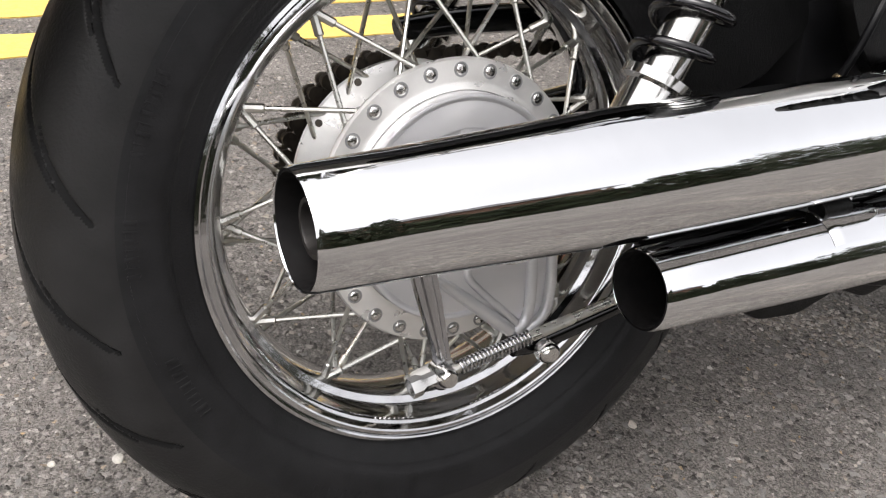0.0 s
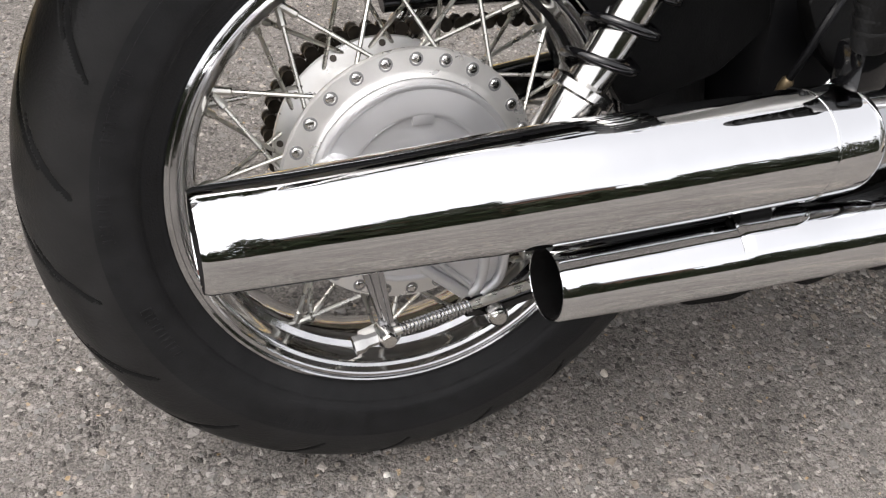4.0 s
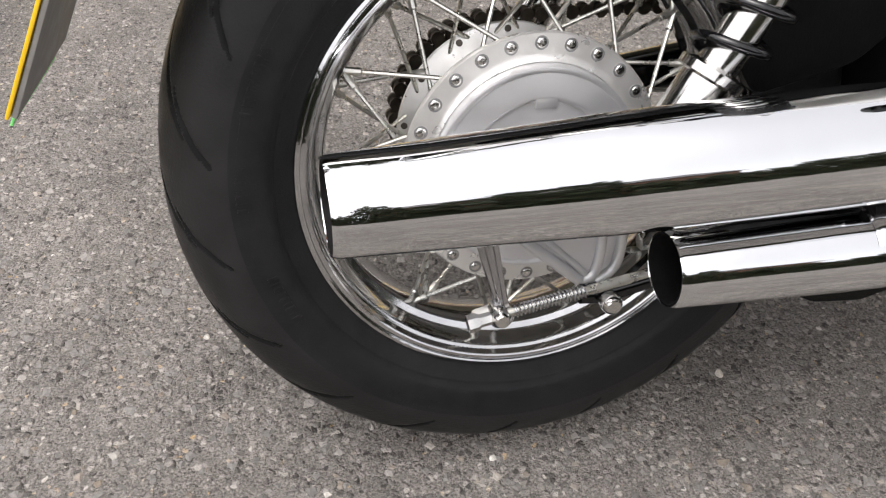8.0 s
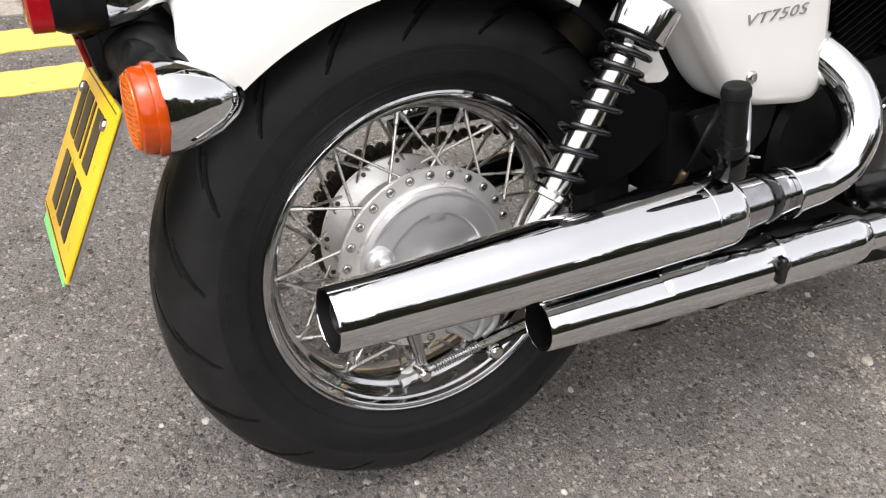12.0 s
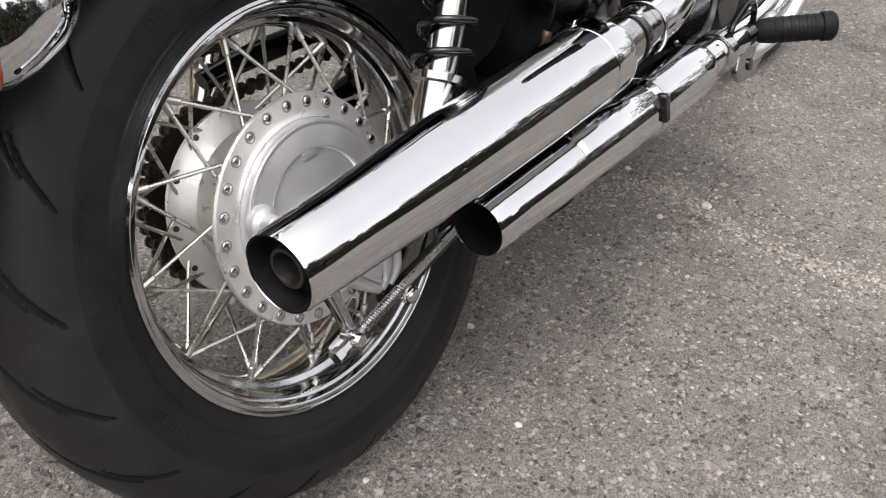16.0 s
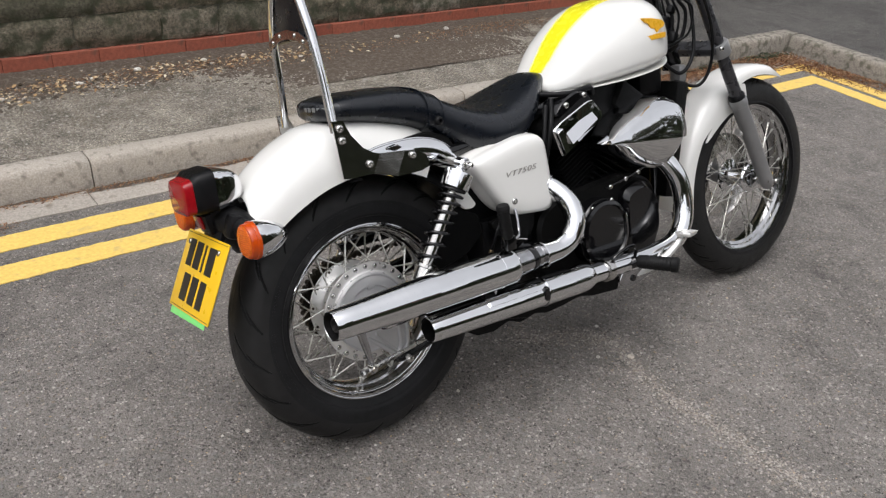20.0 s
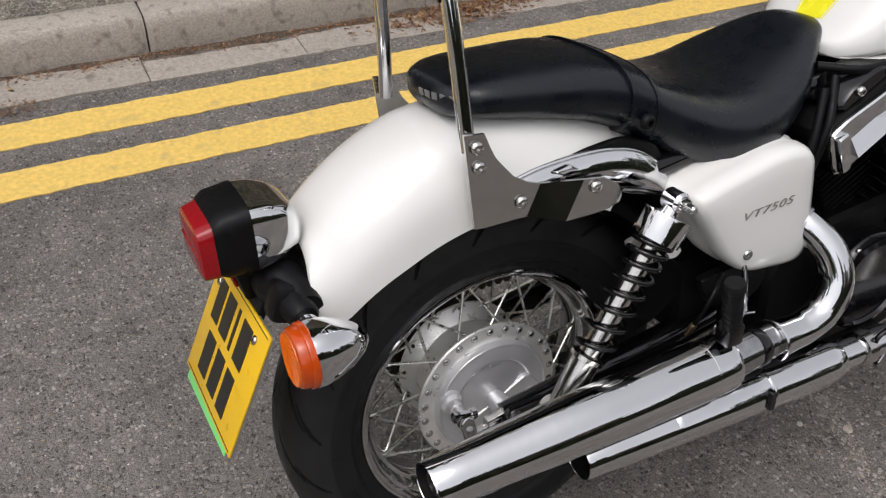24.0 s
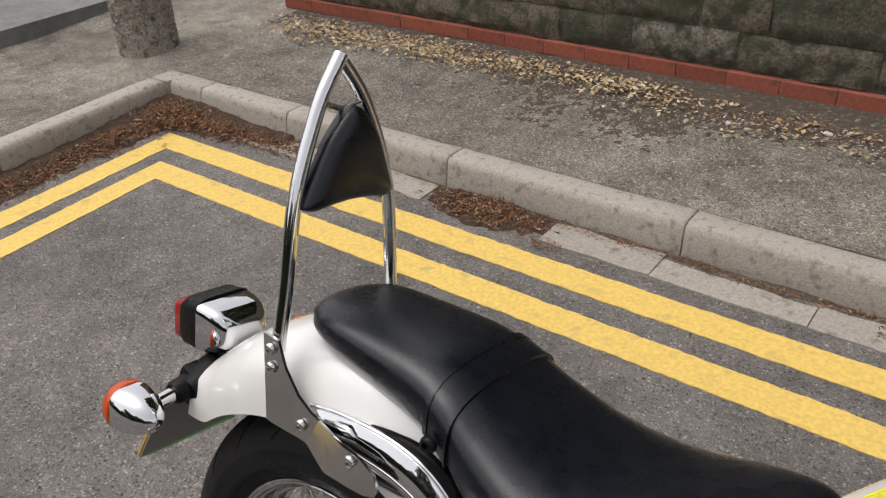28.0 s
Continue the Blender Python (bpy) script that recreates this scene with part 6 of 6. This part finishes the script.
part("bracket_tab", plate([(0.28, 0.27), (0.4, 0.27), (0.42, 0.25), (0.36, 0.235), (0.3, 0.25)], -0.2, -0.21, 0.006), BLACKM, bike)

# side stand on the far side
stand = part("side_stand", tube([(0.62, 0.13, 0.24), (0.66, 0.22, 0.14), (0.67, 0.29, 0.09)], 0.012, 12, 5), BLACKP, bike, "black side stand")
part("foot", box((0.06, 0.035, 0.012), (0.672, 0.298, 0.088), 0.004, (16, 0, 0)), BLACKP, stand)

# pegs and pedal
peg = part("rear_peg", rod((0.272, -0.262, 0.475), (0.258, -0.267, 0.56), [(0.011, 0), (0.0135, 0.004), (0.014, 0.07), (0.0158, 0.072), (0.0158, 0.08), (0.0138, 0.084), (0.0005, 0.0845)], 24), GRIP, bike, "folded rubber passenger footpeg")
for k in range(7):
    part("ring", rod((0.272 - 0.0016 * k - 0.002, -0.2625, 0.487 + 0.0095 * k), (0.258, -0.267, 0.56), [(0.0138, 0), (0.0143, 0.001), (0.0143, 0.004), (0.0138, 0.005)], 20), GRIP, peg)
part("hinge", box((0.03, 0.03, 0.035), (0.277, -0.255, 0.462), 0.005), BLACKP, peg)
part("peg_bracket", tube([(0.28, -0.25, 0.46), (0.31, -0.215, 0.44), (0.36, -0.17, 0.425), (0.42, -0.14, 0.42)], 0.012, 12, 6), BLACKP, bike)
part("bracket_loop", tube([(0.292, -0.24, 0.452), (0.335, -0.225, 0.458), (0.35, -0.21, 0.468), (0.356, -0.2, 0.5), (0.356, -0.19, 0.525)], 0.0042, 10, 6), DARKCH, bike, "bent steel bracket rod")
rpeg = part("rider_peg", rod((0.705, -0.268, 0.304), (0.76, -0.36, 0.296), [(0.012, 0), (0.017, 0.006), (0.0185, 0.02), (0.0185, 0.09), (0.021, 0.092), (0.021, 0.106), (0.017, 0.111), (0.0005, 0.112)], 24), GRIP, bike, "black rubber rider footpeg")
dpeg = (Vector((0.76, -0.36, 0.296)) - Vector((0.705, -0.268, 0.304))).normalized()
for k in range(6):
    s0 = Vector((0.705, -0.268, 0.304)) + dpeg * (0.024 + 0.011 * k)
    part("ring", rod(s0, s0 + dpeg, [(0.0183, 0), (0.0192, 0.001), (0.0192, 0.005), (0.0183, 0.006)], 20), GRIP, rpeg)
part("peg_mount", tube([(0.6, -0.2, 0.27), (0.66, -0.235, 0.285), (0.705, -0.265, 0.304)], [0.016, 0.018, 0.016], 12, 5), BLACKP, rpeg)
part("spring_loop", tube([(0.62, -0.262, 0.315), (0.625, -0.265, 0.335), (0.68, -0.268, 0.352), (0.705, -0.268, 0.34), (0.7, -0.266, 0.315)], 0.0045, 8, 6), BLACKP, rpeg)
part("heel_plate", plate([(0.66, 0.29), (0.74, 0.275), (0.77, 0.255), (0.71, 0.235), (0.66, 0.24), (0.64, 0.26)], -0.255, -0.263, 0.01), DARKCH, bike, "alloy heel plate")
part("plate_hole", rod((0.695, -0.262, 0.258), (0.695, -0.27, 0.258), [(0.009, 0), (0.009, 0.004), (0.005, 0.0045)], 16), BLACKP, bike)
pedal = part("brake_pedal", tube([(0.7, -0.25, 0.262), (0.77, -0.272, 0.275), (0.82, -0.288, 0.305), (0.855, -0.298, 0.338)], [0.011, 0.011, 0.0105, 0.009], 12, 6, flat=0.6), ALU, bike, "alloy rear brake pedal")
part("pad", box((0.06, 0.04, 0.012), (0.868, -0.306, 0.348), 0.003, (0, 6, 20)), ALU, pedal)
for k in range(5):
    part("pad_rib", box((0.005, 0.036, 0.003), (0.848 + 0.01 * k, -0.306, 0.355 - 0.001 * k), 0.0008, (0, 6, 20)), ALU, pedal)

# ---- front end ----
frim = [(0.253, -0.037), (0.25, -0.0395), (0.2465, -0.0385), (0.2455, -0.034), (0.237, -0.029), (0.235, -0.02), (0.226, -0.013), (0.225, 0)]
frim = frim + [(r, -y) for r, y in frim[-2::-1]] + [(0.252, 0.03), (0.233, 0.008), (0.233, -0.008), (0.252, -0.03)]
front_wheel = part("front_wheel", lathe(frim, 110, FAXLE, close=True), RIMC, bike, "chromed spoked front rim")
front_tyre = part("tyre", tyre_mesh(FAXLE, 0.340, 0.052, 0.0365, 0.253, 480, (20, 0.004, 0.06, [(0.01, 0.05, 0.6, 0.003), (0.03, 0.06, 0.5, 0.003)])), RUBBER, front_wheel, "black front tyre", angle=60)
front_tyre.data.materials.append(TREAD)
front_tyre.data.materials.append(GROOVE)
part("hub", lathe([(0.012, -0.066), (0.028, -0.064), (0.031, -0.052), (0.047, -0.049), (0.05, -0.044), (0.047, -0.038), (0.032, -0.03), (0.03, 0.02), (0.034, 0.03), (0.058, 0.035), (0.058, 0.042), (0.02, 0.05)], 48, FAXLE), CHROME, front_wheel, "polished front hub")
hub_and_spokes(front_wheel, FAXLE, 18, 0.042, 0.046, 0.227, 0.2, 0.95, 0.0018)
part("brake_disc", lathe([(0.085, 0.06), (0.148, 0.06), (0.148, 0.065), (0.085, 0.065)], 64, FAXLE, close=True), STEEL, front_wheel, "steel brake disc")


def fork(sgn):
    bot, mid, top = Vector((1.568, sgn * 0.1, 0.318)), Vector((1.395, sgn * 0.1, 0.635)), Vector((1.19, sgn * 0.1, 1.01))
    L = (mid - bot).length
    ob = part("fork_leg", rod(bot, mid, [(0.014, -0.012), (0.021, 0.0), (0.024, 0.02), (0.0235, 0.07), (0.0245, 0.1), (0.0255, L - 0.03), (0.028, L - 0.028), (0.028, L - 0.006), (0.0255, L)], 28), FORKG, bike, "grey painted fork slider")
    part("stanchion", rod(mid, top, [(0.0195, -0.03), (0.0195, (top - mid).length)], 26), FORKT, ob, "dark fork tube")
    part("dust_seal", rod(mid, top, [(0.0262, -0.004), (0.0262, 0.008), (0.022, 0.014)], 26), PLASTIC, ob)
    cl = mid.lerp(top, 0.43)
    part("clamp", rod(cl, top, [(0.029, -0.022), (0.031, -0.018), (0.031, 0.018), (0.029, 0.022)], 26), FORKG, ob)
    part("axle_pinch", rod((1.556, sgn * 0.078, 0.336), (1.556, sgn * 0.125, 0.336), [(0.017, 0), (0.019, 0.02), (0.012, 0.04)], 20), FORKG, ob)
    part("pinch_bolt", bolt((1.582, sgn * 0.118, 0.328), (0, sgn, 0), 0.009, 0.012), STEEL, ob)
    part("fender_boss", box((0.05, 0.03, 0.018), (1.452, sgn * 0.082, 0.508), 0.004, (0, 28, 0)), ALU, ob)
    return ob


fork(-1)
fork(1)
part("front_axle", rod((1.55, -0.12, 0.336), (1.55, 0.12, 0.336), [(0.0085, 0), (0.0085, 0.24)], 16), STEEL, bike)
part("lower_yoke", box((0.055, 0.22, 0.03), (1.285, 0, 0.8), 0.01, (0, -28, 0)), FORKT, bike, "dark lower fork yoke")
part("steering_head", rod((1.2, 0, 0.76), (1.09, 0, 0.98), [(0.032, 0), (0.032, 0.24)], 24), BLACKP, bike)
part("yoke_bolt", bolt((1.268, -0.132, 0.8), (0, -1, 0), 0.008, 0.008), STEEL, bike)


def front_edge_of(t):
    # t = 0 at the front tip, 1 at the tail behind the wheel
    re = float(np.interp(t, [0, 0.08, 0.3, 0.42, 0.55, 0.7, 1], [0.362, 0.352, 0.345, 0.335, 0.31, 0.335, 0.335]))
    rc = float(np.interp(t, [0, 0.1, 0.5, 1], [0.372, 0.386, 0.386, 0.378]))
    w = float(np.interp(t, [0, 0.1, 0.5, 1], [0.05, 0.064, 0.07, 0.066]))
    return re, rc, w


part("front_fender", fender(FAXLE, 62, 186, 0.068, 0.34, 0.385, 50, 0.003, front_edge_of, 3.0), WHITE, bike, "white front mudguard", angle=55)
for sgn in (-1, 1):
    part("fender_valance", plate([(1.33, 0.575), (1.4, 0.655), (1.49, 0.67), (1.5, 0.62), (1.46, 0.585), (1.41, 0.58), (1.36, 0.555), (1.31, 0.52), (1.28, 0.5)], sgn * 0.062, sgn * 0.067, 0.015), WHITE, bike, "white side panel of the front mudguard")
part("caliper", box((0.07, 0.05, 0.11), (1.44, 0.085, 0.33), 0.012, (0, 20, 0)), BLACKM, bike)
part("cable", tube([(1.14, -0.06, 0.72), (1.2, -0.1, 0.7), (1.235, -0.12, 0.76), (1.225, -0.13, 0.87), (1.18, -0.12, 1.0)], 0.005, 10, 8), PLASTIC, bike)
part("cable", tube([(1.02, -0.1, 0.8), (1.09, -0.12, 0.75), (1.15, -0.12, 0.8), (1.17, -0.1, 0.92), (1.14, -0.08, 1.02)], 0.0055, 10, 8), PLASTIC, bike)
part("connector", box((0.03, 0.022, 0.034), (1.105, -0.085, 0.85), 0.006, (0, 25, 10)), PLASTIC, bike)
part("connector", box((0.026, 0.02, 0.024), (1.11, -0.075, 0.93), 0.005, (0, 25, 10)), PLASTIC, bike)
for i in range(6):
    y0, s = -0.03 - 0.018 * i, 0.012 * i
    part("cable", tube([(1.03 + s, y0 * 0.7, 0.78 + 0.01 * i), (1.07 + s, y0, 0.8 + 0.012 * i), (1.1 + 0.6 * s, y0 - 0.01, 0.88 + 0.01 * i), (1.1, y0, 0.97), (1.08 + s, y0 * 0.8, 1.06)], 0.0036 if i % 2 else 0.0055, 10, 7), PLASTIC, bike)
part("lock_cover", box((0.05, 0.08, 0.11), (1.12, -0.03, 0.86), 0.015, (0, -26, 0)), PLASTIC, bike)
part("washer_bottle", box((0.035, 0.04, 0.05), (1.17, -0.05, 0.74), 0.008), FORKG, bike)


# ---- bollard at the side entrance ----
def bollard_mesh():
    rings = []
    r = random.Random(41)
    for z, rad in [(0.1, 0.165), (0.15, 0.163), (0.2, 0.16), (0.45, 0.157), (0.7, 0.154), (0.95, 0.15), (1.02, 0.14), (1.05, 0.11)]:
        rings.append([(-3.36 + rad * math.cos(a) * r.uniform(0.985, 1.01), 2.08 + rad * math.sin(a) * r.uniform(0.985, 1.01), z) for a in [2 * math.pi * i / 40 for i in range(40)]])
    return loft(rings)


bollard = thing("bollard", "stout exposed-aggregate concrete bollard on the footway", "bollard")
part("post", bollard_mesh(), BARK, bollard, "rough concrete post")
rr = random.Random(43)
bv, bf = [], []
for _ in range(5200):
    a, z = rr.uniform(0, 2 * math.pi), rr.uniform(0.16, 1.0)
    s = rr.uniform(0.005, 0.012)
    m = Matrix.Translation((-3.36 + 0.156 * math.cos(a), 2.08 + 0.156 * math.sin(a), z)) @ Matrix.Rotation(a, 4, "Z") @ Matrix.Rotation(rr.uniform(0, 6), 4, "X") @ Matrix.Diagonal((s * 0.8, s, s * 0.7, 1))
    k = len(bv)
    bv += [m @ Vector(p) for p in ((0, -1, -0.6), (0, 0.9, -0.8), (0, 1, 0.7), (0, -0.7, 0.9), (0.9, -0.4, -0.3), (0.9, 0.4, -0.3), (0.8, 0.4, 0.4), (0.9, -0.3, 0.4))]
    bf += [(k + 4, k + 5, k + 6, k + 7), (k, k + 1, k + 5, k + 4), (k + 1, k + 2, k + 6, k + 5), (k + 2, k + 3, k + 7, k + 6), (k + 3, k, k + 4, k + 7)]
tagged(raw("aggregate", bv, bf, PALECHIP, bollard), "brown and grey pebbles", kind="stuff")

# ---- stray stones on the road and footway ----
def pebble(at, size, seed, material, name="stone", label="small pale stone lying loose"):
    r = random.Random(seed)
    bm = bmesh.new()
    bmesh.ops.create_icosphere(bm, subdivisions=2, radius=size)
    for v in bm.verts:
        v.co *= 1 + 0.35 * noise.noise(v.co * (0.9 / size) + Vector((seed, 0, 0)))
        v.co.z *= 0.55
    bmesh.ops.transform(bm, matrix=pose(at[0], at[1], at[2] + size * 0.3, 0, 0, r.uniform(0, 360)), verts=bm.verts)
    return tagged(link(name, bm, material, smooth=False), label, "stone", group="loose stones")


PALE = varied("pale_stone", [(0.5, 0.47, 0.42), (0.62, 0.6, 0.55), (0.4, 0.33, 0.25)], 0.8, 120, 0.4, 0.002)
for i, (x, y, s) in enumerate([(-0.275, 0.163, 0.006), (-0.335, 0.18, 0.004), (0.271, 0.0, 0.0055), (-0.035, -0.058, 0.004), (0.152, -0.157, 0.005), (0.806, -0.152, 0.01), (0.72, -0.1, 0.006), (0.84, 0.02, 0.006), (-0.2, -0.3, 0.004), (1.35, -0.1, 0.005)]):
    pebble((x, y, 0), s, i, PALE)
for i, (x, y, s) in enumerate([(0.05, 2.62, 0.016), (0.12, 2.66, 0.012), (0.35, 2.7, 0.018), (0.42, 2.68, 0.013), (0.7, 2.72, 0.017), (0.72, 2.66, 0.012), (0.92, 2.72, 0.015), (-0.3, 2.55, 0.013), (1.9, 2.7, 0.02), (2.3, 2.74, 0.018), (-0.45, 2.5, 0.011), (1.2, 2.6, 0.012), (3.55, 2.72, 0.06), (3.4, 2.66, 0.045)]):
    pebble((x, y, 0.119 + 0.0686 * (y - 1.92)), s, 60 + i, PALE)
tagged(link("brick_chunk", box((0.16, 0.09, 0.05), (3.3, 2.62, 0.185), 0.012, (6, 4, 24)), PALE), "broken pale stone block lying by the wall", "stone")

REDS = mat("faded_red_wrapper", (0.45, 0.03, 0.025), 0.5, var=0.2, scale=80)
scrap = bmesh.new()
bmesh.ops.create_grid(scrap, x_segments=7, y_segments=5, size=0.5)
for v in scrap.verts:
    v.co = Vector((v.co.x * 0.055, v.co.y * 0.035, 0.012 + 0.016 * noise.noise(v.co * 4)))
bmesh.ops.solidify(scrap, geom=scrap.faces[:], thickness=0.0008)
bmesh.ops.transform(scrap, matrix=pose(2.294, 1.677, 0.006, 8, 5, 25), verts=scrap.verts)
tagged(link("wrapper", scrap, REDS), "crumpled faded red wrapper lying in the gutter", "litter")

# ---- pieces of the wall, last ----
brick_mesh = box((0.2195, 0.1, 0.062), (0, 0, 0), 0.0014)
proto = bpy.data.meshes.new("brick")
brick_mesh.to_mesh(proto)
brick_mesh.free()
proto.materials.append(BRICK)
x = WX0
k = 0
while x < WX1 - 0.1:
    ob = new("brick", proto)
    ob.parent = wall
    ob.matrix_local = pose(x + 0.1065, WALL_Y + 0.052 + rng.uniform(-0.002, 0.002), 0.217 + rng.uniform(-0.001, 0.001), 0, 0, rng.uniform(-0.4, 0.4))
    x += 0.222
    k += 1


def wall_stone(x0, x1, z0, z1, seed):
    """A squared rubble block: a grid face, uneven, with its edges drawn back into the mortar."""
    nx, nz = max(6, int((x1 - x0) / 0.03)), max(5, int((z1 - z0) / 0.03))
    o = Vector((seed * 3.1, 0, 0))
    cols = []
    for i in range(nx + 1):
        col = []
        for j in range(nz + 1):
            u, v = i / nx, j / nz
            x, z = x0 + (x1 - x0) * u, z0 + (z1 - z0) * v
            x += 0.011 * noise.noise(Vector((x * 5, z * 6, 2)) + o) * (1 if 0 < i < nx else 0.8)
            z += 0.011 * noise.noise(Vector((x * 6, z * 5, 7)) + o)
            rim = i in (0, nx) or j in (0, nz)
            y = WALL_Y + 0.02 + 0.016 * noise.noise(Vector((x * 8, z * 14, 0)) + o) + 0.012 * noise.noise(Vector((x * 22, z * 34, 4)) + o)
            col.append((x, y + (0.015 if rim else 0.0), z))
        cols.append(col)
    verts = [p for c in cols for p in c]
    m = nz + 1
    faces = [(i * m + j, (i + 1) * m + j, (i + 1) * m + j + 1, i * m + j + 1) for i in range(nx) for j in range(nz)]
    ring = [i * m for i in range(nx + 1)] + [nx * m + j for j in range(1, m)] + [i * m + nz for i in range(nx - 1, -1, -1)] + [j for j in range(nz - 1, 0, -1)]
    back = len(verts)
    verts += [(verts[k][0], WALL_Y + 0.12, verts[k][2]) for k in ring]
    faces += [(ring[(q + 1) % len(ring)], ring[q], back + q, back + (q + 1) % len(ring)) for q in range(len(ring))]
    faces.append(tuple(back + q for q in range(len(ring))))
    ob = raw("stone", verts, faces, STONE, wall, smooth=True)
    ob.data.set_sharp_from_angle(angle=radians(50))


z, row, k = 0.25, 0, 0
while z < WTOP:
    h = rng.choice((0.12, 0.16, 0.19, 0.21))
    x = WX0 - rng.uniform(0, 0.15)
    while x < WX1:
        w = rng.uniform(0.24, 0.55)
        x0, x1 = max(x, WX0), min(x + w, WX1)
        if x1 - x0 > 0.08:
            wall_stone(x0 + 0.0015, x1 - 0.0015, z + 0.0015, z + h - 0.002, k)
            k += 1
        x += w
    z += h
